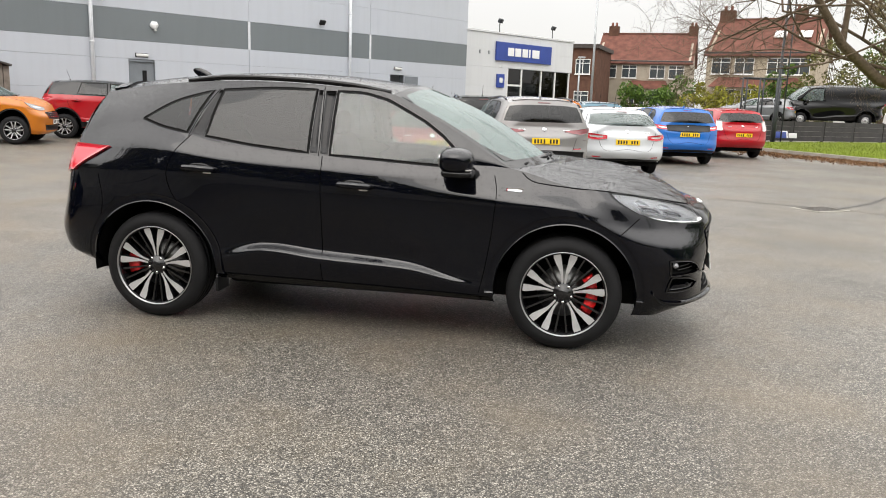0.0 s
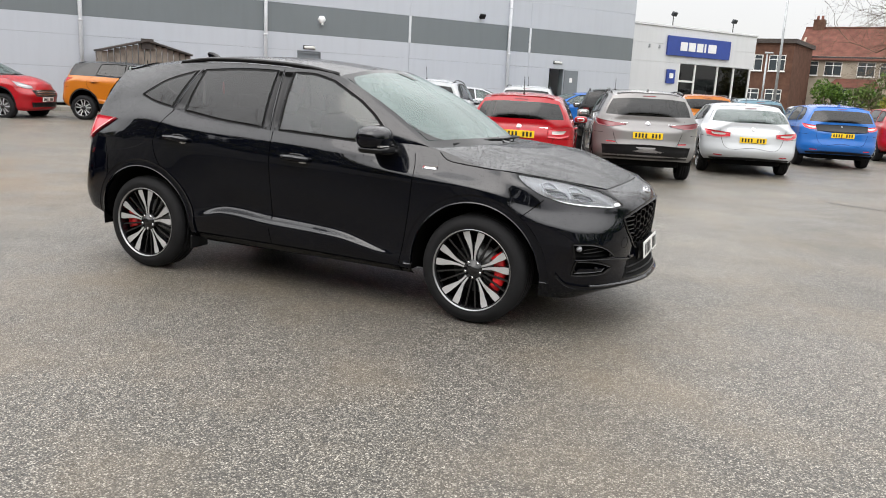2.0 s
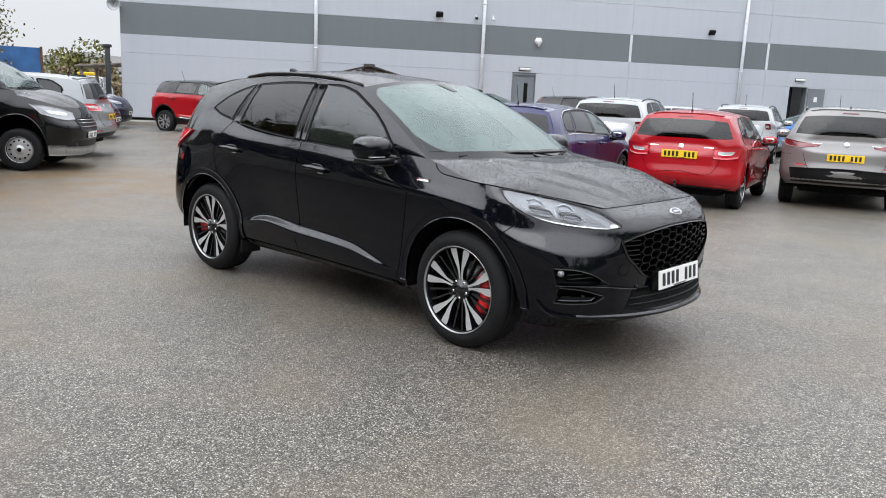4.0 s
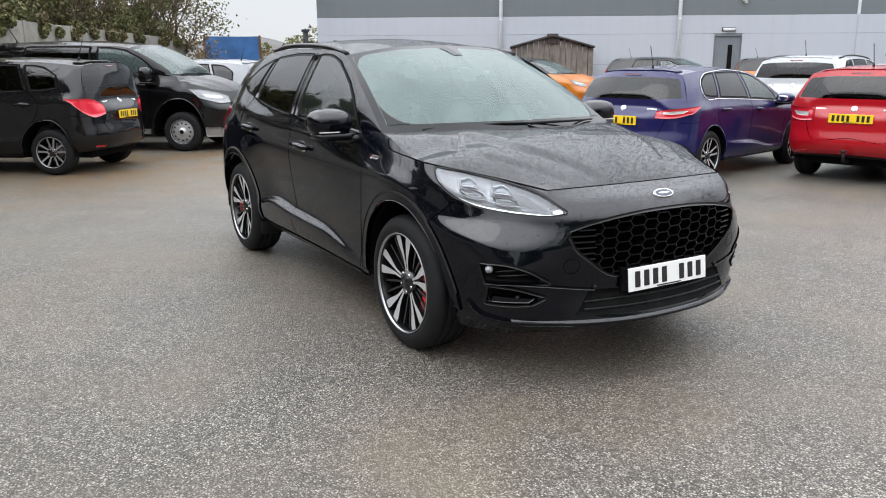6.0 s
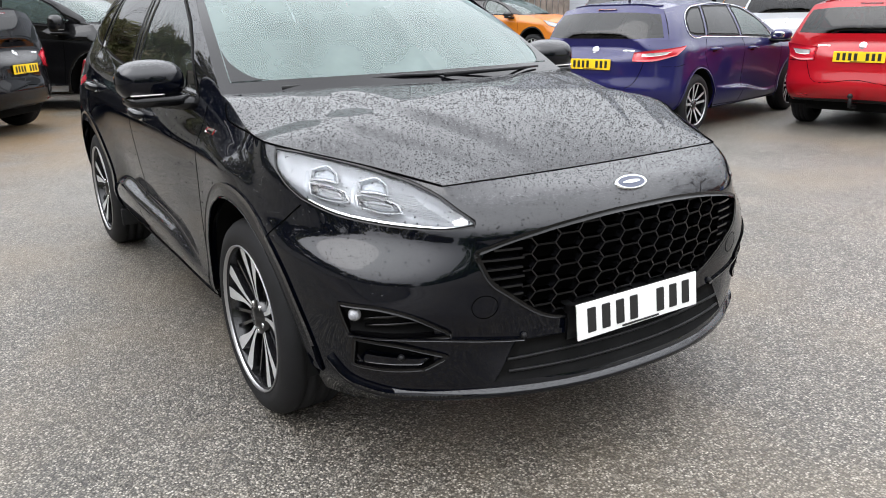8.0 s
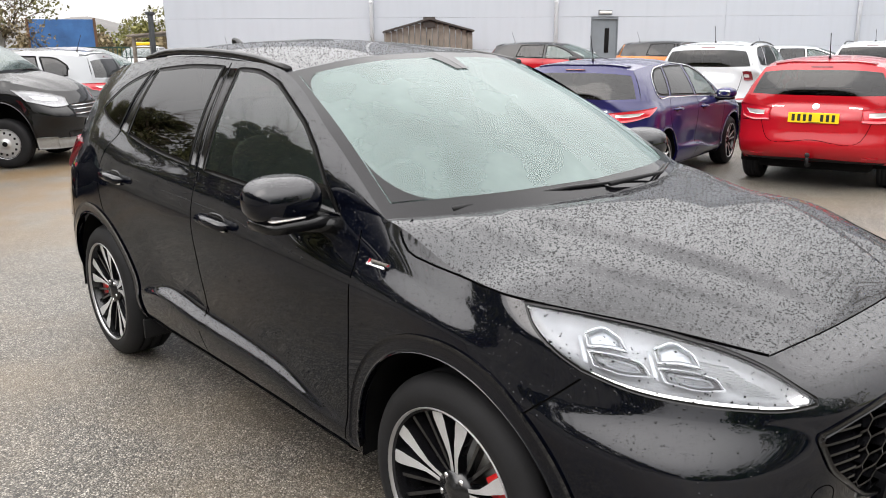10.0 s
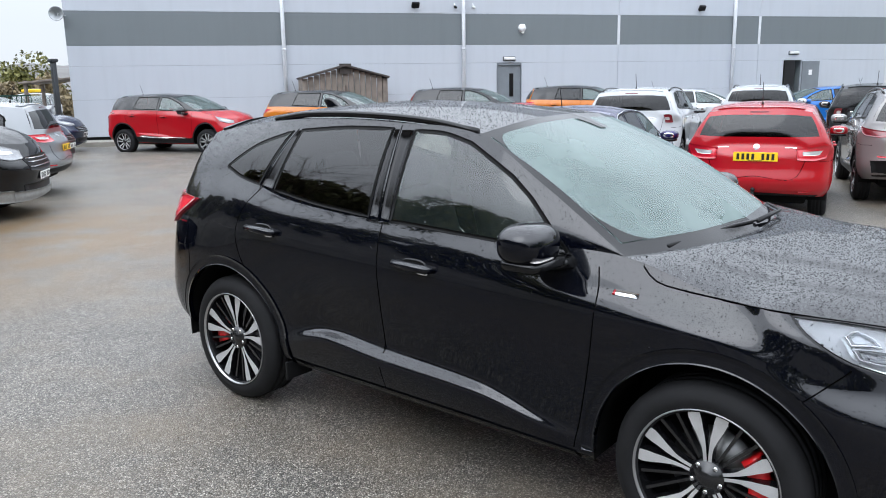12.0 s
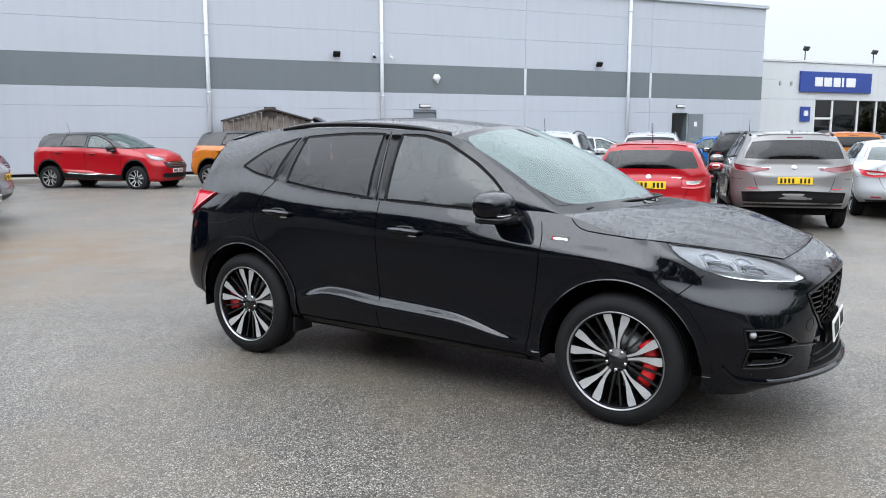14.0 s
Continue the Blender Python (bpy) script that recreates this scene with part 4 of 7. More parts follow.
            for turn in (lambda q: q, other_side):
                h = self.add("door_handle", turn(bar), mat)
                self.add("handle_cup", turn(cup), M["gloss_black"], h)
                if not self.rough:
                    self.add("key_cover", turn(blob_vf((x + .06, y + .010, z - .026), (.030, .006, .006), .6)), M["chrome"], h)

    def seams(self, more=([(1.74, .86), (1.86, .80), (1.98, .80)],)):
        for line in (*more, [(.89, 1.06), (.905, 1.0), (.90, .80), (.86, .50), (.82, .30)], [(-.205, 1.13), (-.20, .90), (-.195, .60), (-.19, .30)], [(-1.10, 1.23), (-1.20, 1.10), (-1.235, .98), (-1.20, .86), (-1.06, .70), (-.95, .58), (-.90, .40)], [(.89, .30), (0, .30), (-.88, .32)]):
            self.lay("panel_gap", "side", band2(line, .007 if self.rough else .005, 24), M["gap"], .0008, both=True, depth=.002)

    def rails(self, mat="gloss_black", lift=.035):
        p = curve(self.F.roof_line, np.linspace(.01, .86 if self.rough else .70, 18))
        p[:, 2] += lift * np.clip(np.sin(np.linspace(0, np.pi, 18)) * 2.2, 0, 1) + .008
        p[:, 1] -= .02
        for s in (1, -1):
            self.add("roof_rail", tube_vf(p * [1, s, 1], .017, 8), M[mat])

    def fin(self, ahead=0.0):
        v, f = blob_vf((-1.55 + ahead, 0, 1.615 + ahead * .12), (.085, .024, .055) if self.rough else (.065, .020, .044), .9)
        v = [(x - max(0, z - 1.60) * 1.1, y * (1 - max(0, z - 1.60) * 9), z) for x, y, z in v]
        self.add("roof_aerial", (v, f), self.paint)

    def rod(self, x=-1.45, height=.28, lean=.10):
        P, _ = self.F.ray((x, .0, 3), (0, 0, -1))
        z = P[2]
        self.add("roof_aerial", join_vf(tube_vf([(x, 0, z - .01), (x - .01, 0, z + .03)], [.022, .014]), tube_vf([(x, 0, z + .02), (x - lean, 0, z + height)], [.006, .005], 6)), M["trim"])

    def wipers(self):
        for pts in ([(1.03, -.62, 1.10), (1.13, -.15, 1.125), (1.17, .10, 1.12)], [(1.17, .02, 1.12), (1.17, .35, 1.125), (1.03, .62, 1.115)]):
            arm = tube_vf([(a[0] + .03, a[1], a[2] + .018) for a in pts], [.010, .007, .005], 6)
            blade = tube_vf([(a[0] + .005, a[1] + .01, a[2] + .012) for a in pts], .005, 6)
            self.add("wiper", join_vf(arm, blade), M["trim"])

    def rear_wiper(self):
        P = [self.F.ray((-4, y, z), (1, 0, 0))[0] + np.array([-.02, 0, 0]) for y, z in ((.02, 1.19), (-.16, 1.205), (-.34, 1.21))]
        self.add("rear_wiper", join_vf(tube_vf(P, [.018, .012, .008], 6)), M["trim"])

    def plate(self, rear, z, yellow):
        P, N = self.F.ray(((-4 if rear else 4), 0, z), ((1 if rear else -1), 0, 0))
        zz = self.W([(P[0], 0, z)])[0]
        tilt = math.degrees(math.atan2(N[2], abs(N[0]))) * .6
        m = pose(zz[0] + (-.015 if rear else .015), 0, zz[2], 0, -tilt, 180 if rear else 0)
        return number_plate(self.root, m, yellow)

    def disc_badge(self, way, a, z, r, mat):
        ang = np.linspace(0, 2 * np.pi, 21)
        A = np.stack([np.stack([a + k * np.cos(ang), z + k * np.sin(ang)], 1) for k in (.001, r)], 1)
        self.lay("badge", way, A, mat, .012, label="plain maker's badge")


def hero(m):
    """The black crossover in the middle of the yard."""
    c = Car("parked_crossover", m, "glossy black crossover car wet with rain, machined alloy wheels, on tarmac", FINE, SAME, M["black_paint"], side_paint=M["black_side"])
    lamp = patch2([(-1.170, .816), (-1.10, .807), (-1.0, .808), (-.877, .816), (-.75, .834), (-.641, .866)], [(-1.168, .828), (-1.13, .851), (-1.068, .886), (-1.0, .911), (-.88, .937), (-.75, .959), (-.61, .979), (-.512, .989)], 44, 14, right=[(-.641, .866), (-.582, .900), (-.528, .950), (-.512, .989)])
    grille = patch2([(-.545, .732), (-.520, .668), (-.455, .612), (-.33, .530), (-.21, .507), (0, .505), (.21, .507), (.33, .530), (.455, .612), (.520, .668), (.545, .732)], [(-.545, .740), (-.46, .768), (-.36, .787), (-.20, .805), (0, .811), (.20, .805), (.36, .787), (.46, .768), (.545, .740)], 60, 14)
    vent_up = patch2([(-1.105, .508), (-.95, .508), (-.815, .506)], [(-1.09, .522), (-1.01, .566), (-.925, .588), (-.79, .592)], 24, 8)
    vent_low = patch2([(-1.03, .408), (-.92, .400), (-.815, .398)], [(-1.09, .440), (-.95, .478), (-.83, .485)], 22, 8)
    c.shell([WIN_FRONT, WIN_REAR, WIN_QUARTER], lip=M["black_side"], lip_rows=((.004, -1), (.008, 1), (.030, 1), (.049, 1)), glass="privacy", front_glass="glass", openings=(("nose_corner", lamp), ("front", grille), ("nose_corner", vent_up), ("nose_corner", vent_low)))
    c.cabin()
    c.wheels(HUB - .002, .263, "double", 2.70, .925, caliper=True, tyre_w=.24)
    c.mirrors((.672, 1.008, 1.150), (.105, .128, .080))
    c.handles([(.02, .962), (-1.01, 1.022)], M["black_side"])
    c.seams(([(1.655, .735), (1.70, .775), (1.775, .845)], [(-.23, 1.13), (-.235, 1.35), (-.255, 1.56)], [(-1.12, 1.22), (-1.05, 1.38), (-.965, 1.53)], [(-1.735, .95), (-1.70, .80), (-1.71, .70), (-1.745, .62)]))
    c.rails(lift=.016)
    c.fin(.17)
    c.wipers()
    # lower door trim
    c.lay("sill_trim", "side", patch2([(-.86, .300), (0, .290), (.84, .275)], [(-.84, .338), (0, .328), (.83, .310)], 24, 4), M["gloss_black"], .006, both=True)
    # gloss black posts between the windows
    c.lay("post_trim", "side", patch2([(-.288, 1.150), (-.24, 1.147)], [(-.288, 1.540), (-.262, 1.540)], 4, 8), M["gloss_black"], .002, both=True)
    c.lay("post_trim", "side", patch2([(-.22, 1.146), (-.172, 1.142)], [(-.242, 1.538), (-.172, 1.538)], 4, 8), M["gloss_black"], .002, both=True)
    c.lay("post_trim", "side", patch2([(-1.105, 1.238), (-1.015, 1.226)], [(-.962, 1.520), (-.945, 1.522)], 5, 8), M["gloss_black"], .002, both=True)
    # bonnet shut line: up from the wing's kink at the rear, along the lamp, and straight across the nose
    run = [tuple(q) for q in FINE.bonnet[-1][::3] if q[0] > 1.50]
    run = [np.array(FINE.tree.find_nearest(Vector(q))[0]) + [0, .001, .001] for q in run]
    for x, z in ((1.45, 1.003), (1.35, 1.009), (1.25, 1.017), (1.16, 1.027), (1.12, 1.037), (1.088, 1.056), (1.062, 1.080), (1.042, 1.104)):
        run.append(FINE.ray((x, 3, z), (0, -1, 0))[0] + [0, .001, 0])
    for s in (1, -1):
        c.add("bonnet_gap", tube_vf(np.array(run) * [1, s, 1], .0032, 6), M["gap"])
    nose = FINE.bonnet[:, 0]
    c.add("bonnet_gap", tube_vf(np.concatenate([nose[::-1] * [1, -1, 1], nose[1:]])[::3] + [.001, 0, .0], .0020, 6), M["gap"])
    # headlights: a sunk bowl, two lamp units, a lit strip along the lower edge and a flush clear cover
    for turn in (lambda q: q, other_side):
        P, N = FINE.drape("nose_corner", lamp)
        h = c.add("headlight", turn(outward(bowl_vf(P, N, .045))), M["lamp_bowl"], None, "clear headlight with a lit white strip")
        strip = np.stack([lamp[:-3, 0] + (lamp[:-3, 2] - lamp[:-3, 0]) * .12, lamp[:-3, 0] + (lamp[:-3, 2] - lamp[:-3, 0]) * .62], 1)
        c.add("light_strip", turn(outward(slab_vf(*FINE.drape("nose_corner", strip), -.003, .010))), M["drl"], h, "lit white day light strip")
        hook = patch2([(-1.160, .823), (-1.118, .818)], [(-1.135, .838), (-1.108, .828)], 5, 4)
        c.add("light_strip", turn(outward(slab_vf(*FINE.drape("nose_corner", hook), -.003, .010))), M["drl"], h, "lit white day light strip")
        for k in range(11):
            a0, zz = -1.095 + .011 * k, .832 + .0068 * k
            rib = [(a0 + (.006 * k + .09) * t, zz + (.010 + .0012 * k) * t) for t in np.linspace(0, 1, 6)]
            PP, NN = FINE.drape("nose_corner", np.array([rib]))
            c.add("bowl_rib", turn(tube_vf(PP[0] - NN[0] * .028, .0014, 4)), M["lamp_soft"], h)
        for a0, a1, b0, b1 in ((-.800, -.655, .868, .908), (-.965, -.815, .846, .884)):
            q = patch2([(a0, b0), (a0 + .06, b0 - .003), (a1 - .012, b0 + .012)], [(a0 + .018, b1 - .012), (a0 + .07, b1), (a1, b1 + .006)], 10, 6)
            mid = q.mean((0, 1))
            lens = c.add("projector", turn(outward(slab_vf(*FINE.drape("nose_corner", border2(outline(q), .0030, .001)), -.010, .02))), M["lamp_chrome"], h, "bright projector lamp")
            c.add("projector_eye", turn(outward(slab_vf(*FINE.drape("nose_corner", mid + (q - mid) * .86), -.024, .004))), M["lamp_eye"], lens)
            c.add("projector_step", turn(outward(slab_vf(*FINE.drape("nose_corner", border2(outline(mid + (q - mid) * [.58, .52] + [-.006, -.002]), .003, .001)), -.014, .01))), M["lamp_facet"], lens)
            # the rounded reflector above, a bright hood over a darker lens
            top = patch2([(a0 + .050, b1 + .008), (a0 + .095, b1 + .014), (a1 - .002, b1 + .014)], [(a0 + .062, b1 + .030), (a0 + .10, b1 + .047), (a1 + .002, b1 + .038)], 10, 6)
            mid = top.mean((0, 1))
            c.add("upper_lens", turn(outward(slab_vf(*FINE.drape("nose_corner", mid + (top - mid) * .8), -.020, .004))), M["lamp_facet"], lens)
            c.add("projector_brow", turn(outward(slab_vf(*FINE.drape("nose_corner", border2(outline(top), .0025, .0015)), -.010, .015))), M["lamp_chrome"], lens)
            side = patch2([(a1 + .000, b0 + .014), (a1 + .012, b0 + .018)], [(a1 + .010, b1 + .034), (a1 + .020, b1 + .036)], 3, 6)
            c.add("projector_side", turn(outward(slab_vf(*FINE.drape("nose_corner", side), -.012, .012))), M["lamp_facet"], lens)
        g = c.add("headlight_lens", turn(outward(grid_vf(P + N * .001))), M["lamp_glass"], h)
        g.visible_shadow = False
        B = FINE.drape("nose_corner", border2(outline(lamp), .004, .004))
        c.add("headlight_edge", turn(outward(slab_vf(*B, .0025, .012))), M["gloss_black"], h)
    # tail lights
    tail = patch2([(-1.22, .955), (-.95, .93), (-.78, .965)], [(-1.22, 1.08), (-.95, 1.13), (-.57, 1.128)], 22, 8)
    for turn in (lambda q: q, other_side):
        c.add("tail_light", turn(outward(slab_vf(*FINE.drape("tail_corner", tail), .016))), M["lamp_bright_red"], None, "red tail light")
    c.lay("fuel_flap", "side", band2([(-1.55, .90), (-1.55, 1.0), (-1.50, 1.03)], .004, 8), M["gap"], .0006)
    # grille: a dark recess, six-sided wires and a frame
    P, N = FINE.drape("front", grille)
    g = c.add("grille", outward(bowl_vf(P, N, .07, .2)), M["gap"], None, "black grille with a honeycomb mesh")
    c.lay("grille_frame", "front", border2(outline(grille), .004, .010), M["gloss_black"], .006, g, depth=.03)
    ring = outline(grille)
    pitch, step = .150, .0235
    for row in range(0, 14):
        z0, shift = .490 + row * step, (row % 2) * pitch / 2
        base = []
        for k in range(-5, 5):
            y0 = k * pitch + shift
            base += [(y0, z0), (y0 + .38 * pitch, z0), (y0 + .5 * pitch, z0 + step), (y0 + .88 * pitch, z0 + step)]
        pts = []
        for (ya, za), (yb, zb) in zip(base, base[1:]):
            pts += [(ya + (yb - ya) * t / 6, za + (zb - za) * t / 6) for t in range(6)]
        run = []
        for a in pts + [(9, 9)]:
            if inside(ring, *a) and abs(a[0]) < .425:
                run.append(a)
            else:
                if len(run) > 2:
                    q = np.array([FINE.ray((4, y, z), (-1, 0, 0))[0] for y, z in run])
                    c.add("grille_wire", grid_vf(np.stack([q + [-.030, 0, -.003], q + [-.004, 0, -.0034], q + [-.004, 0, .0030], q + [-.030, 0, .003]], 1)), M["mesh_black"], g, smooth=False)
                run = []
    for s in (1, -1):
        for z, y0, y1 in ((.745, .42, .50), (.718, .415, .535), (.691, .42, .53), (.664, .415, .515), (.637, .42, .485), (.610, .415, .455)):
            q = np.array([FINE.ray((4, s * y, z), (-1, 0, 0))[0] for y in np.linspace(y0, y1, 5)])
            c.add("grille_bar", grid_vf(np.stack([q + [-.030, 0, -.003], q + [-.004, 0, -.0034], q + [-.004, 0, .0030], q + [-.030, 0, .003]], 1)), M["mesh_black"], g, smooth=False)
    P, N = FINE.ray((4, 0, .872), (-1, 0, 0))
    up_way = np.cross(N, [0, 1, 0])
    up_way = up_way if up_way[2] > 0 else -up_way
    ang = np.linspace(0, 2 * np.pi, 33)[:-1]

    def oval(a, b, *heights):
        """An oval disc on the nose, domed through (share of the width, height) pairs."""
        v = [P + N * h + np.array([0, 1, 0]) * a * k * math.cos(w) + up_way * b * k * math.sin(w) for k, h in heights for w in ang]
        n = len(ang)
        return v, [(i * n + k, i * n + (k + 1) % n, (i + 1) * n + (k + 1) % n, (i + 1) * n + k) for i in range(len(heights) - 1) for k in range(n)]
    bd = c.add("badge", outward(oval(.064, .027, (1, -.004), (1, .006), (.93, .009), (.84, .007), (.02, .007))), M["chrome"], None, "oval maker's badge with a chrome rim")
    c.add("badge_face", outward(oval(.055, .022, (1, .0072), (.02, .0085))), M["blue_oval"], bd)
    c.add("badge_bar", outward(oval(.036, .006, (1, .0088), (.02, .0095))), M["plate_white"], bd)
    number_plate(c.root, pose(2.312, 0, .497, 0, -6, 0), False)
    c.lay("plate_holder", "front", patch2([(-.265, .435), (.265, .435)], [(-.265, .545), (.265, .545)], 10, 4), M["trim"], .014, depth=.03)
    # lower intake, bumper vents, fog lamps and splitter
    c.lay("lower_intake", "front", patch2([(-.50, .345), (0, .340), (.50, .345)], [(-.43, .462), (0, .445), (.43, .462)], 24, 5), M["dark"], .002)
    for z in (.375, .41):
        q = [FINE.ray((4, y, z), (-1, 0, 0))[0] + np.array([.005, 0, 0]) for y in np.linspace(-.46, .46, 16)]
        c.add("intake_bar", tube_vf(q, .005, 6), M["trim"])
    for turn in (lambda q: q, other_side):
        for A in (vent_up, vent_low):
            w = c.add("bumper_vent", turn(outward(bowl_vf(*FINE.drape("nose_corner", A), .055, .25))), M["dark"])
            c.add("vent_frame", turn(outward(slab_vf(*FINE.drape("nose_corner", border2(outline(A), .003, .009)), .006, .02))), M["gloss_black"], w)
        for z in (.528, .552):
            PP, NN = FINE.drape("nose_corner", np.array([[(a, z + .004 * t) for t, a in enumerate(np.linspace(-.86, -1.03 + (z - .528) * 2, 6))]]))
            c.add("vent_bar", turn(tube_vf(PP[0] - NN[0] * .016, .005, 6)), M["gloss_black"])
        floor = patch2([(-1.02, .412), (-.82, .402)], [(-1.05, .437), (-.85, .440)], 10, 4)
        c.add("vent_shelf", turn(outward(slab_vf(*FINE.drape("nose_corner", floor), -.006, .02))), M["black_paint"])
        P, N = FINE.drape("nose_corner", np.array([[(-.832, .563)]]))
        lampf = c.add("fog_lamp", turn(blob_vf(P[0, 0] - N[0, 0] * .010, (.018, .018, .018), .95)), M["lamp_soft"], None, "round fog lamp")
        c.add("fog_lens", turn(blob_vf(P[0, 0] - N[0, 0] * .002, (.0135, .0135, .0135), .95)), M["lamp_eye"], lampf)
        for a, z in ((-.966, .439), (-1.30, .475)):
            P, N = FINE.drape("nose_corner", np.array([[(a, z)]]))
            c.add("parking_sensor", turn(blob_vf(P[0, 0] + N[0, 0] * .002, (.010, .010, .010), .95)), M["trim"])
        ang = np.linspace(0, 2 * np.pi, 33)
        c.add("tow_cover_gap", turn(outward(slab_vf(*FINE.drape("nose_corner", np.stack([np.stack([-1.20 + k * np.cos(ang), .585 + k * np.sin(ang)], 1) for k in (.0335, .0355)], 1)), .0006, .002))), M["gap"])
        strake = patch2([(-1.22, .306), (-1.03, .308), (-.87, .312), (-.79, .328), (-.722, .385)], [(-1.22, .318), (-1.03, .322), (-.87, .328), (-.782, .346), (-.724, .402)], 28, 3)
        c.add("bumper_strake", turn(outward(slab_vf(*FINE.drape("nose_corner", strake), .016))), M["black_paint"])
        c.add("bumper_edge", turn(outward(slab_vf(*FINE.drape("nose_corner", band2([(-.812, .499), (-.98, .503), (-1.15, .488), (-1.30, .464)], .009, 24)), .008, .01))), M["black_paint"])
    lip_pts = curve(HERO_SILL[:4], np.linspace(0, 1, 26), "first")
    lip_a = np.concatenate([lip_pts[::-1] * [1, -1, 1], lip_pts[1:]])
    up, lo = lip_a + [.018, 0, .006], lip_a + [.018, 0, -.010]
    back2, top2 = lip_a + [-.10, 0, -.045], lip_a + [-.03, 0, .018]
    vv = np.stack([top2, up, lo, back2], 1)
    c.add("splitter", grid_vf(vv, None, True), M["black_paint"], None, "thin front splitter lip")
    # side badge
    c.lay("side_badge", "side", patch2([(.965, .972), (1.065, .970)], [(.970, .990), (1.07, .988)], 6, 3), M["chrome"], .004, both=True, label="small silver badge on the wing")
    c.lay("badge_stripe", "side", patch2([(.970, .976), (.978, .976)], [(.972, .986), (.980, .986)], 3, 3), M["lamp_red"], .0055, both=True)
    c.lay("mirror_corner", "side", patch2([(.60, 1.10), (.775, 1.088)], [(.60, 1.175), (.665, 1.175)], 6, 5), M["gloss_black"], .004, both=True)
    for s in (1, -1):
        v, f = box_vf(-.915, s * .82, .255, .015, .18, .10, .005)
        c.add("mud_flap", (v, f), M["trim"])
    # rounded corners of the black border round the windscreen
    n, mm = FINE.screen.shape[:2]

    def on_screen(u, v):
        a, b = u * (n - 1), v * (mm - 1)
        i, j = min(int(a), n - 2), min(int(b), mm - 2)
        a, b = a - i, b - j
        S = FINE.screen
        return (S[i, j] * (1 - a) + S[i + 1, j] * a) * (1 - b) + (S[i, j + 1] * (1 - a) + S[i + 1, j + 1] * a) * b
    lift = np.cross(on_screen(.5, .6) - on_screen(.5, .4), on_screen(.6, .5) - on_screen(.4, .5))
    lift = lift / np.linalg.norm(lift) * .003
    lift = lift if lift[2] > 0 else -lift
    for v0, dv, ru in ((.078, .26, .17), (.948, -.16, .12)):
        rows = []
        for k in range(17):
            a = math.pi / 2 * k / 16
            u1, v1 = .945 - ru + ru * math.sin(a), v0 + dv * (1 - math.cos(a))
            u2, v2 = (.945 - ru + ru * min(1, k / 8), v0) if k <= 8 else (.945, v0 + dv * (k - 8) / 8)
            rows.append([on_screen(u1 + (u2 - u1) * t, v1 + (v2 - v1) * t) + lift for t in np.linspace(0, 1, 5)])
        for turn in (lambda q: q, other_side):
            c.add("border_corner", turn(outward(grid_vf(np.array(rows)))), M["frit"])
    hood = np.array([[on_screen((.05 + .05 * b ** 2) * a, .82 + .13 * b) + lift * 1.5 for b in np.linspace(0, 1, 7)] for a in np.linspace(0, 1, 6)])
    c.add("sensor_housing", mirror_vf(outward(grid_vf(hood))), M["frit"], None, "dark sensor housing at the top of the windscreen")
    c.lay("spoiler", "top", patch2([(-1.80, -.56), (-1.88, 0), (-1.80, .56)], [(-1.70, -.58), (-1.76, 0), (-1.70, .58)], 20, 5), M["black_paint"], .012)
    return c.root


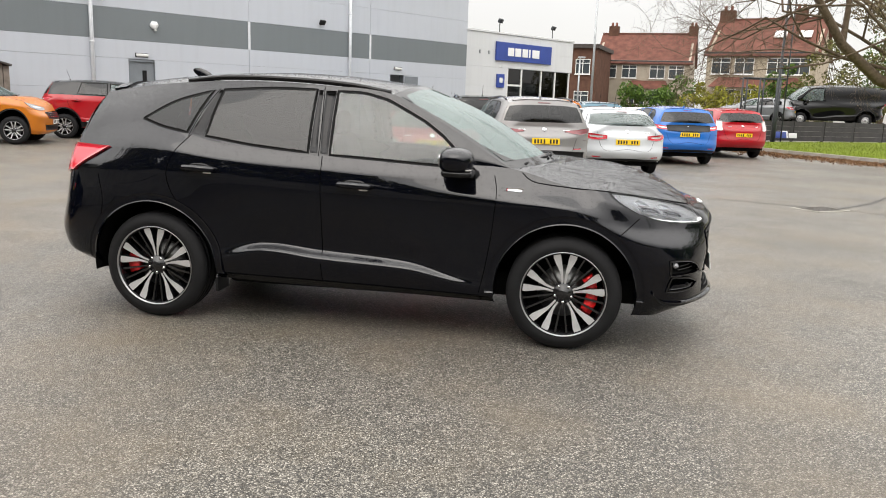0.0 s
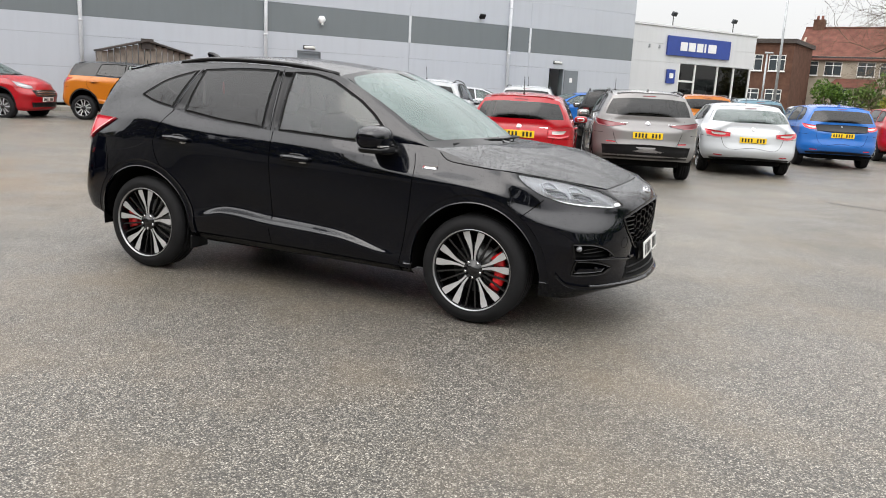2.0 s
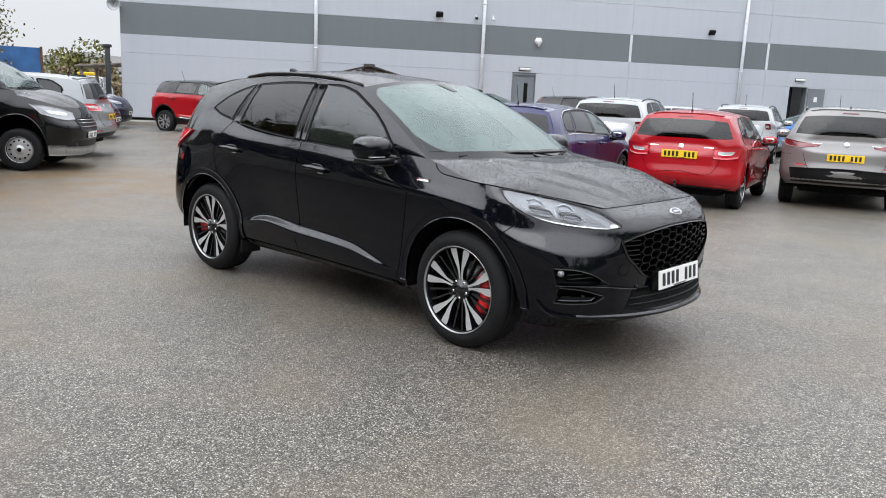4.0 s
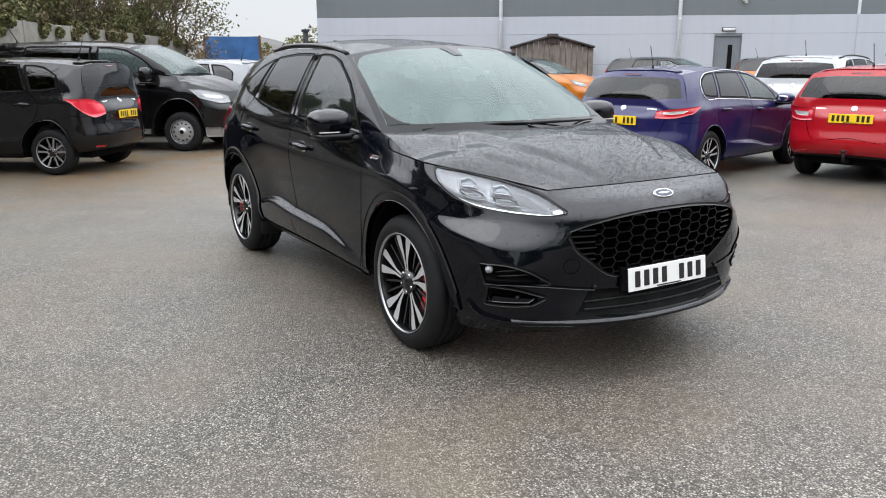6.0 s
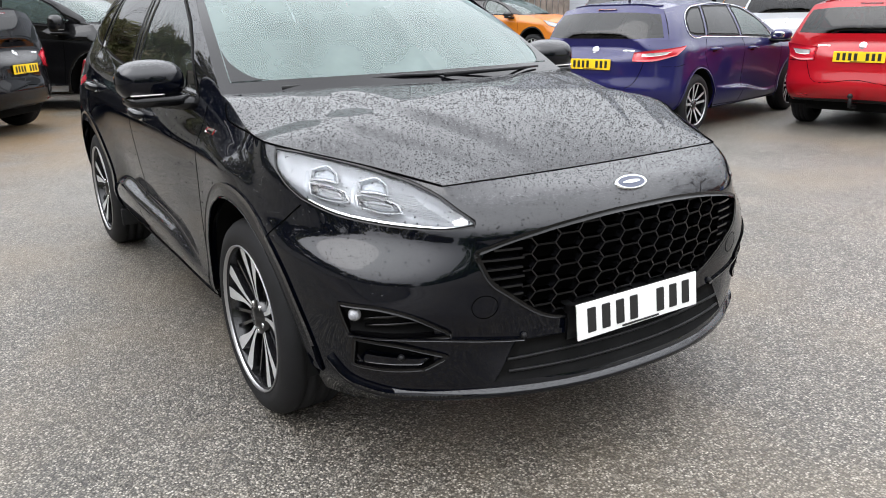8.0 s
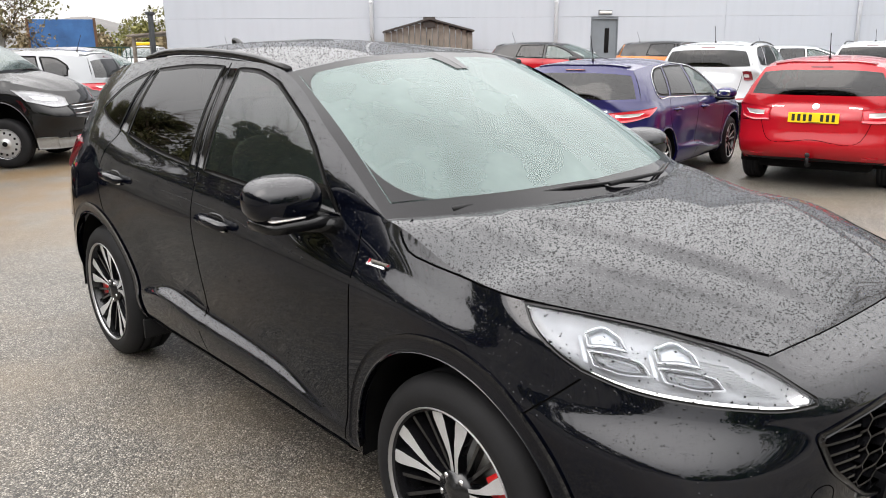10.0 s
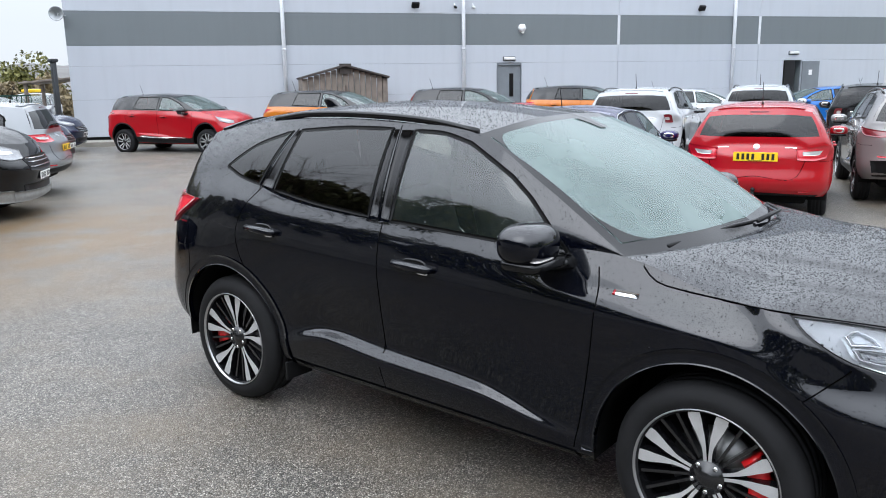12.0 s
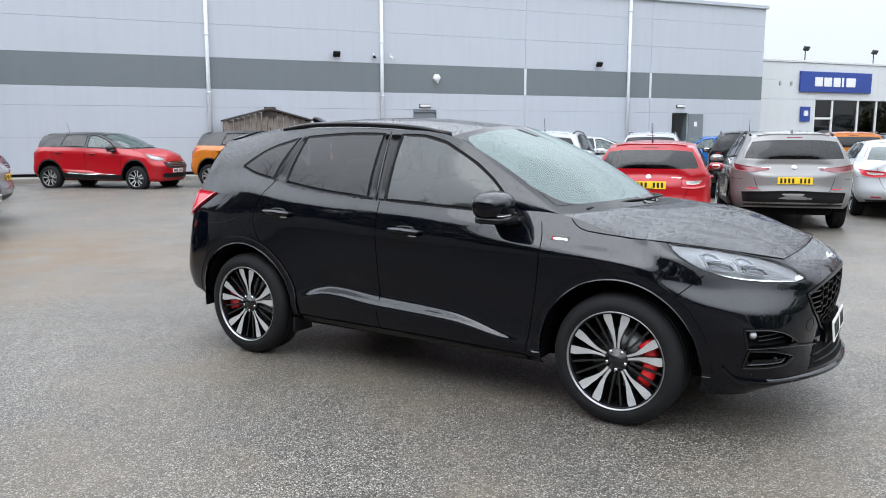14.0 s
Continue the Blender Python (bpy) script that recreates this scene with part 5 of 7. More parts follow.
def rain_drops(m):
    """Drops that stand on the black paint: many small domes of water, dense where it looks up."""
    rng = np.random.default_rng(44)
    lots = [(FINE.bonnet, 14000, .0), (FINE.roof, 9000, .0), (FINE.shell, 26000, .18), (FINE.shell, 3500, -.2), (FINE.side, 9000, .0)]
    panes = [outline(patch2(**w)) for w in (WIN_FRONT, WIN_REAR, WIN_QUARTER)]
    pos, nor = [], []
    for P, n, least in lots:
        a, b = rng.uniform(0, P.shape[0] - 1.001, n), rng.uniform(0, P.shape[1] - 1.001, n)
        i, j = a.astype(int), b.astype(int)
        a, b = (a - i)[:, None], (b - j)[:, None]
        p = (P[i, j] * (1 - a) + P[i + 1, j] * a) * (1 - b) + (P[i, j + 1] * (1 - a) + P[i + 1, j + 1] * a) * b
        q = np.cross(P[i + 1, j] - P[i, j], P[i, j + 1] - P[i, j])
        size = np.linalg.norm(q, axis=1)
        q /= size[:, None] + 1e-12
        q *= np.sign(np.einsum("ij,ij->i", q, p - np.array([0, 0, .5])))[:, None]
        # cells differ in size, so that the drops lie evenly on the surface
        keep = (rng.uniform(0, 1, n) < size / np.quantile(size, .8)) & (q[:, 2] > least)
        keep &= (np.hypot(p[:, 0] - 1.35, p[:, 2] - HUB) > .46) & (np.hypot(p[:, 0] + 1.35, p[:, 2] - HUB) > .46)
        keep &= ~((p[:, 0] > 2.15) & (p[:, 2] < .80))
        if P is FINE.side:
            keep &= np.array([not any(inside(o, x, z) for o in panes) for x, z in p[:, [0, 2]]])
        side = np.where(rng.uniform(0, 1, n) < .5, 1.0, -1.0)[:, None]
        pos.append((p * np.c_[np.ones(n), side, np.ones(n)])[keep])
        nor.append((q * np.c_[np.ones(n), side, np.ones(n)])[keep])
    p, q = np.concatenate(pos), np.concatenate(nor)
    n = len(p)
    r = np.clip(rng.lognormal(-6.25, .34, n), .0009, .0036)[:, None]
    u = np.cross(q, rng.normal(size=(n, 3)))
    u /= np.linalg.norm(u, axis=1)[:, None]
    w = np.cross(q, u)
    k = 6
    rows = []
    for share, high in ((1.0, -.05), (.72, .42)):
        for c in range(k):
            a = 2 * math.pi * c / k
            rows.append(p + (u * math.cos(a) + w * math.sin(a)) * r * share + q * r * high)
    rows.append(p + q * r * .62)
    v = np.stack(rows, 1).reshape(-1, 3)
    one = [(c, (c + 1) % k, k + (c + 1) % k, k + c) for c in range(k)]
    top = [(k + c, k + (c + 1) % k, 2 * k) for c in range(k)]
    f = [tuple(d * 13 + i for i in g) for d in range(n) for g in one + top]
    ob = part("rain_drops", v, f, M["water"])
    ob.matrix_world = m
    tagged(ob, "small rain drops standing on black car paint", "water", kind="stuff")


PLAIN_REAR_WIN = dict(bottom=[(-1.12, 1.195), (-.7, 1.175), (-.25, 1.158)], top=[(-1.0, 1.548), (-.6, 1.556), (-.25, 1.550)])
PLAIN_QUARTER = dict(bottom=[(-1.56, 1.235), (-1.4, 1.205), (-1.19, 1.200)], top=[(-1.54, 1.40), (-1.35, 1.51), (-1.07, 1.545)])


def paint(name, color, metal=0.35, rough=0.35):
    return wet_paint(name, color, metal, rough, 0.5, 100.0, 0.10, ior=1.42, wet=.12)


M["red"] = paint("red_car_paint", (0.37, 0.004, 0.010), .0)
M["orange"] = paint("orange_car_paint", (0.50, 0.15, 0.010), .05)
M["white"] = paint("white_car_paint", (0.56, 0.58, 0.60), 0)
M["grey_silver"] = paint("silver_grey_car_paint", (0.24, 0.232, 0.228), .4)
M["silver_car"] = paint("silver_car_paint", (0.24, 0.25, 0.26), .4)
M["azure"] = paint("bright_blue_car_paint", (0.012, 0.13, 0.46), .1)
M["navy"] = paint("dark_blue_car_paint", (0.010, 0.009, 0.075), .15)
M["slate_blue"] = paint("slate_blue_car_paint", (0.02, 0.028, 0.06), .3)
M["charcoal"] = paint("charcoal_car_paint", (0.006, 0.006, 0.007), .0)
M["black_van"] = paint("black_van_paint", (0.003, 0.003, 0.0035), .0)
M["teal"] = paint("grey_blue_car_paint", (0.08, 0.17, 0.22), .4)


def yard_car(name, label, x, y, heading, W, colour, wheel_r=.325, rim=.21, style="star", spokes=5, mats=("alloy", "alloy_dark"), wb=2.6, width=1.8, roof=None, rails="", lip="", tail=None, tail_mat="lamp_red", low_black=(.36, .50), plate_z=.80, back="privacy", windows=3, glass="privacy", aerial="rod", cap=None, z=0.0, tow=False, cladding_trim=False, badge=True, chrome=False, rear_y=.90, front_plate=True, tail_insert=True, panel=False, chrome_line=False):
    c = Car(name, pose(x, y, z, 0, 0, heading), label, ROUGH, W, M[colour], M[roof] if roof else None, group="cars parked in the yard", category="van" if "van" in name else "car")
    c.shell([PLAIN_FRONT, PLAIN_REAR_WIN, PLAIN_QUARTER][:windows], lip=lip or M[colour], glass=glass, back=back, rear=(rear_y, .20, .92), front_glass="fogged", pillars=M[roof] if roof else None)
    c.cabin()
    c.wheels(wheel_r, rim, style, wb, width / 2 - .015, mats, spokes=spokes)
    c.mirrors(r=(.11, .12, .14) if "van" in name else (.10, .125, .070), cap=M[cap] if cap else None)
    c.handles([(.02, .962), (-1.01, 1.0)], M[colour])
    c.seams()
    if rails:
        c.rails(rails)
    if aerial == "rod":
        c.rod()
    else:
        c.fin()
    c.wipers()
    c.rear_wiper()
    tails = tail or ([(-1.22, .93), (-.98, .92), (-.76, .95)], [(-1.22, 1.06), (-.98, 1.09), (-.62, 1.09)])
    T = patch2(*tails, 14, 6)
    P, N = ROUGH.drape("tail_corner", T)
    mid = T.mean((0, 1))
    T2 = mid + (T - mid) * [.55, .34] - [.03, 0]
    for turn in (lambda q: q, other_side):
        t = c.add("tail_light", turn(outward(slab_vf(P, N, .015))), M[tail_mat], None, "red tail light")
        if tail_insert:
            c.add("lamp_insert", turn(outward(slab_vf(*ROUGH.drape("tail_corner", T2), .018))), M["lamp_clear"], t, "pale lamp insert")
    H = patch2([(-1.14, .79), (-.95, .785), (-.70, .84)], [(-1.12, .84), (-.95, .88), (-.58, .955)], 14, 6)
    if "van" in name:
        H = patch2([(-1.14, .73), (-.95, .72), (-.58, .80)], [(-1.12, .82), (-.95, .86), (-.44, .925)], 14, 6)
    for turn in (lambda q: q, other_side):
        h = c.add("headlight", turn(outward(slab_vf(*ROUGH.drape("nose_corner", H), .012))), M["lamp_soft"], None, "clear headlight")
        mid = H.mean((0, 1))
        c.add("headlight_bowl", turn(outward(slab_vf(*ROUGH.drape("nose_corner", mid + (H - mid) * [.55, .35]), .015))), M["lamp_facet"], h)
    c.lay("grille", "front", patch2([(-.50, .60), (0, .57), (.50, .60)], [(-.56, .74), (0, .76), (.56, .74)], 16, 5), M["trim"], .006, label="black grille")
    for zz in (.63, .68, .72):
        c.lay("grille_bar", "front", patch2([(-.50, zz), (0, zz), (.50, zz)], [(-.50, zz + .012), (0, zz + .012), (.50, zz + .012)], 12, 2), M["chrome"], .012)
    c.lay("lower_grille", "front", patch2([(-.6, .33), (.6, .33)], [(-.62, .45), (.62, .45)], 14, 4), M["trim"], .006)
    c.plate(True, plate_z, True)
    if front_plate:
        c.plate(False, .52, False)
    a, b = low_black
    c.lay("bumper_trim", "rear", patch2([(-.74, a), (0, a - .005), (.74, a)], [(-.80, b - .03), (0, b), (.80, b - .03)], 20, 5), M["trim"], .006, label="black bumper insert")
    for s in (1, -1):
        c.lay("reflector", "rear", patch2([(s * .56, b + .015), (s * .72, b + .02)], [(s * .56, b + .035), (s * .72, b + .04)], 4, 2), M["lamp_red"], .008)
    # tailgate and bumper shut lines
    c.lay("tailgate_gap", "rear", band2([(-.66, 1.10), (-.60, .80), (-.54, .66), (0, .645), (.54, .66), (.60, .80), (.66, 1.10)], .007, 26), M["gap"], .001, depth=.002)
    c.lay("bumper_gap", "side", band2([(-1.78, .86), (-1.90, .84), (-2.05, .84)], .006, 8), M["gap"], .001, both=True, depth=.002)
    c.lay("spoiler", "top", patch2([(-1.79, -.55), (-1.87, 0), (-1.79, .55)], [(-1.68, -.57), (-1.74, 0), (-1.68, .57)], 14, 4), M[roof or colour], .016)
    c.lay("brake_lamp", "rear", patch2([(-.12, 1.522), (.12, 1.522)], [(-.12, 1.534), (.12, 1.534)], 6, 2), M["lamp_dark_red"], .012)
    if badge:
        c.disc_badge("rear", 0, 1.03, .042, M["chrome"])
        for s in (1, -1):
            c.lay("badge_bar", "rear", patch2([(s * .36, 1.015), (s * .50, 1.015)], [(s * .36, 1.034), (s * .50, 1.034)], 4, 2), M["chrome"], .006)
    if chrome_line:
        c.lay("window_chrome", "side", band2([(.76, 1.075), (.3, 1.105), (-.25, 1.138), (-1.2, 1.178), (-1.56, 1.205), (-1.60, 1.25), (-1.56, 1.40), (-1.36, 1.525), (-1.07, 1.566), (-.3, 1.572), (.15, 1.512), (.47, 1.355), (.74, 1.12)], .014, 60), M["chrome"], .006, both=True, label="chrome window line")
    if panel:
        c.lay("tailgate_panel", "rear", patch2([(-.60, .93), (0, .90), (.60, .93)], [(-.62, 1.10), (0, 1.11), (.62, 1.10)], 18, 5), M["gloss_black"], .020, label="gloss black tailgate panel")
    if cladding_trim:
        c.lay("sill_trim", "side", patch2([(-.90, .32), (0, .30), (.88, .31)], [(-.90, .46), (0, .42), (.90, .42)], 20, 4), M["trim"], .010, both=True)
    if chrome:
        c.lay("sill_strip", "side", patch2([(-.80, .465), (0, .43), (.72, .425)], [(-.70, .50), (0, .455), (.72, .44)], 16, 2), M["chrome"], .014, both=True)
    if tow:
        x0 = W([(-2.30, 0, .42)])[0]
        v, f = tube_vf([(x0[0] + .1, 0, x0[2] - .08), (x0[0] - .08, 0, x0[2] - .06), (x0[0] - .10, 0, x0[2] + .03)], [.02, .02, .018], 8)
        v2, f2 = blob_vf((x0[0] - .10, 0, x0[2] + .05), (.028, .028, .028), 1.0)
        part("tow_ball", *join_vf((v, f), (v2, f2)), M["trim"], c.root)
    return c


# the cars along the row: sizes of each
def yard_cars():
    small = Warp(3.99, 2.47, 1.73, 1.467, rear_roof=-1.72, rear_low=-1.86, header=.10, cowl=.92, belt=1.0, shoulder=.86, clear=.25)
    yard_car("red_hatchback", "red hatchback car with a tow ball, parked on tarmac", -.37, 14.36, 93.5, small, "red", .31, .20, "star", wb=2.47, width=1.70, plate_z=.90, back="privacy", glass="glass", tow=True, tail=([(-1.20, .86), (-.98, .85), (-.80, .88)], [(-1.20, 1.01), (-.98, 1.03), (-.70, 1.06)]), low_black=(.36, .42))
    hatch = Warp(4.25, 2.62, 1.80, 1.46, rear_roof=-1.70, rear_low=-1.98, header=.08, cowl=1.0, belt=1.0, shoulder=.87, clear=.25)
    yard_car("dark_blue_hatchback", "dark blue hatchback car with chrome window line, on tarmac", -2.47, 12.62, 93.4, hatch, "navy", .325, .23, "split", wb=2.62, width=1.79, plate_z=.86, tail=([(-1.20, .90), (-.98, .90), (-.72, .96)], [(-1.20, 1.00), (-.98, 1.03), (-.60, 1.08)]), low_black=(.34, .46), chrome_line=True)
    duster = Warp(4.34, 2.67, 1.80, 1.66, rear_roof=-1.95, rear_low=-2.05, header=.12, cowl=.98, belt=1.17, shoulder=1.02, clear=.34, roof_wide=1.03)
    square = ([(-1.02, .93), (-.94, .92), (-.86, .93)], [(-1.02, 1.09), (-.94, 1.10), (-.86, 1.09)])
    for x, y, h, col, lab in ((-3.36, 18.95, 95, "white", "white compact off-roader with roof rails, on tarmac"), (-2.0, 25.7, 94, "white", "white compact off-roader by the warehouse door"), (.75, 22.5, 94, "charcoal", "dark grey compact off-roader with roof rails, on tarmac"), (3.25, 26.5, 94, "orange", "orange compact off-roader with roof rails, on tarmac")):
        yard_car("compact_off_roader", lab, x, y, h, duster, col, .345, .22, "star", wb=2.67, width=1.80, rails="gloss_black", lip="trim", tail=square, tail_mat="lamp_dark_red", plate_z=.72, cladding_trim=True, low_black=(.38, .60), tail_insert=True)
    qash = Warp(4.42, 2.665, 1.83, 1.625, rear_roof=-1.85, rear_low=-2.0, header=.12, cowl=1.0, belt=1.10, shoulder=.95, clear=.30)
    yard_car("silver_crossover", "silver grey crossover car with black lower bumper, on tarmac", 1.47, 16.42, 98, qash, "grey_silver", .345, .23, "star", wb=2.665, width=1.83, rails="gloss_black", lip="trim", tail=([(-1.30, .99), (-.98, .95), (-.76, .98)], [(-1.30, 1.015), (-.98, 1.05), (-.60, 1.11)]), tail_mat="lamp_dark_red", plate_z=.82, cladding_trim=True, low_black=(.34, .66), aerial="fin", tail_insert=False)
    saloon = Warp(4.86, 2.84, 1.86, 1.47, rear_roof=-1.45, rear_low=-2.28, header=.12, cowl=1.02, belt=1.03, shoulder=.88, clear=.25)
    yard_car("white_saloon", "white fastback saloon car with red lamps, on tarmac", 3.68, 19.2, 94, saloon, "white", .335, .23, "star", wb=2.84, width=1.86, plate_z=.80, back="fogged", glass="privacy", aerial="rod", tail=([(-1.26, .86), (-.98, .84), (-.78, .88)], [(-1.26, .94), (-.98, .97), (-.72, .99)]), low_black=(.34, .44))
    leaf = Warp(4.48, 2.70, 1.79, 1.54, rear_roof=-1.80, rear_low=-2.02, header=.16, cowl=1.1, belt=1.06, shoulder=.92, clear=.26)
    tall = ([(-1.04, .90), (-.95, .88), (-.80, .92)], [(-.96, 1.22), (-.90, 1.24), (-.78, 1.24)])
    yard_car("blue_electric_hatchback", "bright blue hatchback car with a black tailgate panel, on tarmac", 6.2, 22.9, 94, leaf, "azure", .32, .21, "star", wb=2.70, width=1.79, plate_z=.84, roof="azure", tail=([(-1.2, .98), (-.98, .96), (-.80, 1.0)], [(-1.2, 1.03), (-.98, 1.08), (-.66, 1.12)]), low_black=(.34, .46), aerial="fin", panel=True)
    yard_car("red_electric_hatchback", "red rounded hatchback car with black rear window, on tarmac", 8.95, 26.55, 95, leaf, "red", .32, .21, "star", wb=2.70, width=1.77, plate_z=.76, tail=tall, tail_mat="lamp_clear", low_black=(.30, .34), aerial="fin", tail_insert=False)
    suv = Warp(4.6, 2.7, 1.85, 1.62, belt=1.08)
    yard_car("grey_blue_estate", "grey blue estate car parked in the back row", 5.0, 28.4, 94, suv, "teal", wb=2.70, width=1.85, rails="gloss_black")
    yard_car("white_hatchback", "white hatchback car in the back row by the wall", -4.5, 28.6, 30, hatch, "white", wb=2.62, z=.08)
    yard_car("blue_hatchback", "blue hatchback car beside the open warehouse door", -1.1, 31.4, 205, hatch, "azure", wb=2.62, z=.08)
    yard_car("silver_hatchback", "silver hatchback car by the showroom", 1.3, 33.5, 30, hatch, "silver_car", wb=2.62, z=.08)
    yard_car("white_hatchback", "white hatchback car far back by the garden hedge", 9.6, 38.0, 20, hatch, "white", wb=2.62)
    yard_car("pale_hatchback", "pale silver hatchback car behind the verge", 17.6, 45.5, 150, hatch, "silver_car", wb=2.62, z=.75)
    cap = Warp(4.12, 2.606, 1.78, 1.58, rear_roof=-1.58, rear_low=-1.84, header=.14, cowl=.98, belt=1.13, shoulder=.98, clear=.30)
    for x, y, h, col, lab, zz in ((-15.70, 17.2, 12, "red", "red crossover hatchback with a black roof by the warehouse", .09), (-11.75, 19.0, 14, "orange", "orange crossover hatchback with a black roof by the shed", .12), (-9.3, 22.2, 16, "red", "red crossover hatchback with a black roof by the warehouse", .13), (-7.0, 25.3, 18, "orange", "orange crossover hatchback with a black roof by the wall", .13)):
        yard_car("crossover_hatchback", lab, x, y, h, cap, col, .33, .215, "split", wb=2.606, width=1.78, roof="charcoal", cap="charcoal", lip="trim", cladding_trim=True, chrome=True, windows=2, z=zz)
    venga = Warp(4.07, 2.615, 1.765, 1.60, rear_roof=-1.75, rear_low=-1.88, header=.30, cowl=1.15, belt=1.08, shoulder=.92, clear=.26, roof_wide=1.04)
    yard_car("grey_hatchback", "dark grey tall hatchback car nose to the wall", -9.34, 4.85, 223.4, venga, "charcoal", .315, .21, "split", wb=2.615, width=1.76, mats=("silver", "alloy_dark"), plate_z=.84, tail=([(-1.18, .86), (-.98, .82), (-.82, .88)], [(-1.18, .99), (-.98, 1.06), (-.54, 1.07)]), low_black=(.34, .40), back="privacy", tail_mat="lamp_bright_red", tail_insert=False)
    van = Warp(5.15, 3.20, 1.92, 1.93, nose=2.52, rear_roof=-2.56, rear_low=-2.62, header=.62, cowl=1.52, belt=1.32, shoulder=1.12, clear=.30, roof_wide=1.16)
    big_van = yard_car("black_van", "black panel van with silver steel wheels and silver bumper", -11.43, 7.32, 43, van, "black_van", .345, .21, "steel", wb=3.20, width=1.88, mats=("steel", "dark"), windows=2, glass="privacy", lip="")
    big_van.lay("front_bumper_strip", "front", patch2([(-.80, .27), (0, .26), (.80, .27)], [(-.84, .385), (0, .37), (.84, .385)], 20, 4), M["galv"], .02, label="silver lower bumper")
    big_van.lay("bumper_end", "side", patch2([(1.80, .27), (2.05, .27)], [(1.80, .40), (2.05, .40)], 8, 4), M["galv"], .02, both=True)
    big_van.lay("sill_strip", "side", patch2([(-.90, .33), (.86, .31)], [(-.90, .39), (.88, .375)], 16, 3), M["galv"], .012, both=True)
    yard_car("silver_estate", "silver estate car reversed in beside the van", -13.2, 9.2, 223, suv, "silver_car", wb=2.70, width=1.85)
    yard_car("slate_blue_crossover", "slate blue crossover car in the parked row", -16.6, 11.7, 43, suv, "slate_blue", wb=2.70, width=1.85, z=.05)
    yard_car("slate_blue_crossover", "slate blue crossover car beside the gate post", -20.0, 14.5, 43, suv, "slate_blue", wb=2.70, width=1.85, z=.08)
    taxi = yard_car("white_taxi", "white taxi with a yellow roof light beyond the gate", -29.5, 21.8, -40, duster, "white", wb=2.67, width=1.80, z=.1)
    part("roof_light", *blob_vf((0, 0, 1.74), (.12, .38, .07), .5), M["plate_yellow"], taxi.root, "yellow roof light")
    # a high-roofed dark van behind the verge
    high = Warp(5.9, 3.6, 2.0, 2.32, nose=2.9, rear_roof=-2.9, rear_low=-2.95, header=1.25, cowl=2.2, belt=1.35, shoulder=1.1, clear=.34, roof_wide=1.22)
    yard_car("high_roof_van", "black high-roofed panel van behind the low fence", 22.0, 46.2, 176, high, "black_van", .36, .21, "steel", wb=3.6, width=1.98, windows=1, mats=("steel", "dark"), z=.75)


hero(pose(-.455, 5.754, 0, 0, 0, -8.9))
rain_drops(pose(-.455, 5.754, 0, 0, 0, -8.9))
yard_cars()


# ---- the yard ----
def ground_height(x, y):
    d = (38.4 + x - y) / math.sqrt(2)
    low = .14 * float(smoothstep(12, 5, d)) if -40 < x < 12 else 0.0
    return low + .75 * float(smoothstep(41.2, 43.2, y - .38 * (x - 16))) * float(smoothstep(11, 14, x))


def ground():
    near = list(np.arange(-40, 30.1, 1.0))
    far = [60, 100, 200, 500, 1500, 3500]
    xs = [-v for v in far[::-1]] + near + far[:0] + [40, 60, 100, 200, 500, 1500, 3500]
    ys = [-3500, -1500, -500, -100, -40] + list(np.arange(-20, 50.1, 1.0)) + [70, 120, 300, 900, 3500]
    P = np.array([[(x, y, ground_height(x, y)) for y in ys] for x in xs])
    v, f = grid_vf(P, None, True)
    g = part("ground", v, f, asphalt())
    tagged(g, "wet grey-brown tarmac yard with damp patches", "ground", kind="structure")


ground()

M["clad"] = cladding("pale_grey_cladding", (0.47, 0.495, 0.54))
M["clad_dark"] = cladding("dark_grey_cladding", (0.155, 0.175, 0.185))
M["white_clad"] = cladding("white_cladding", (0.62, 0.63, 0.64))
M["pipe"] = Mat("white_downpipe", (0.68, 0.70, 0.73), .4).mottle(.08, 4, 60, .05).m
M["door_grey"] = Mat("grey_steel_door", (0.19, 0.21, 0.23), .45).mottle(.08, 3, 80, .05).m
M["concrete"] = Mat("weathered_concrete", (0.30, 0.285, 0.25), .85).mottle(.3, 2.5, 45, .35, .006).m
M["shed_wood"] = Mat("grey_shed_boards", (0.22, 0.185, 0.155), .75).mottle(.3, 5, 70, .3).m
M["felt"] = Mat("dark_roof_felt", (0.06, 0.05, 0.045), .85).mottle(.3, 4, 90, .3).m
M["sign_blue"] = Mat("blue_sign", (0.025, 0.06, 0.30), .35).mottle(.08, 2, 30, 0).m
M["sign_white"] = Mat("white_sign_letters", (0.8, 0.8, 0.8), .35).m
M["post"] = Mat("dark_steel_post", (0.035, 0.04, 0.045), .5).mottle(.2, 5, 60, .1).m
M["fitting"] = Mat("white_fitting", (0.72, 0.72, 0.70), .4).m
M["room_shade"] = Mat("interior_shade", (0.03, 0.03, 0.032), .9).m

WALL = pose(0, 38.4, 0, 0, 0, 45)     # along x the wall runs, -y looks to the yard


def box_at(name, x0, x1, y0, y1, z0, z1, mat, parent, label="", bevel=0.0):
    v, f = box_vf((x0 + x1) / 2, (y0 + y1) / 2, (z0 + z1) / 2, x1 - x0, y1 - y0, z1 - z0, bevel)
    return part(name, v, f, mat, parent, label, smooth=False)


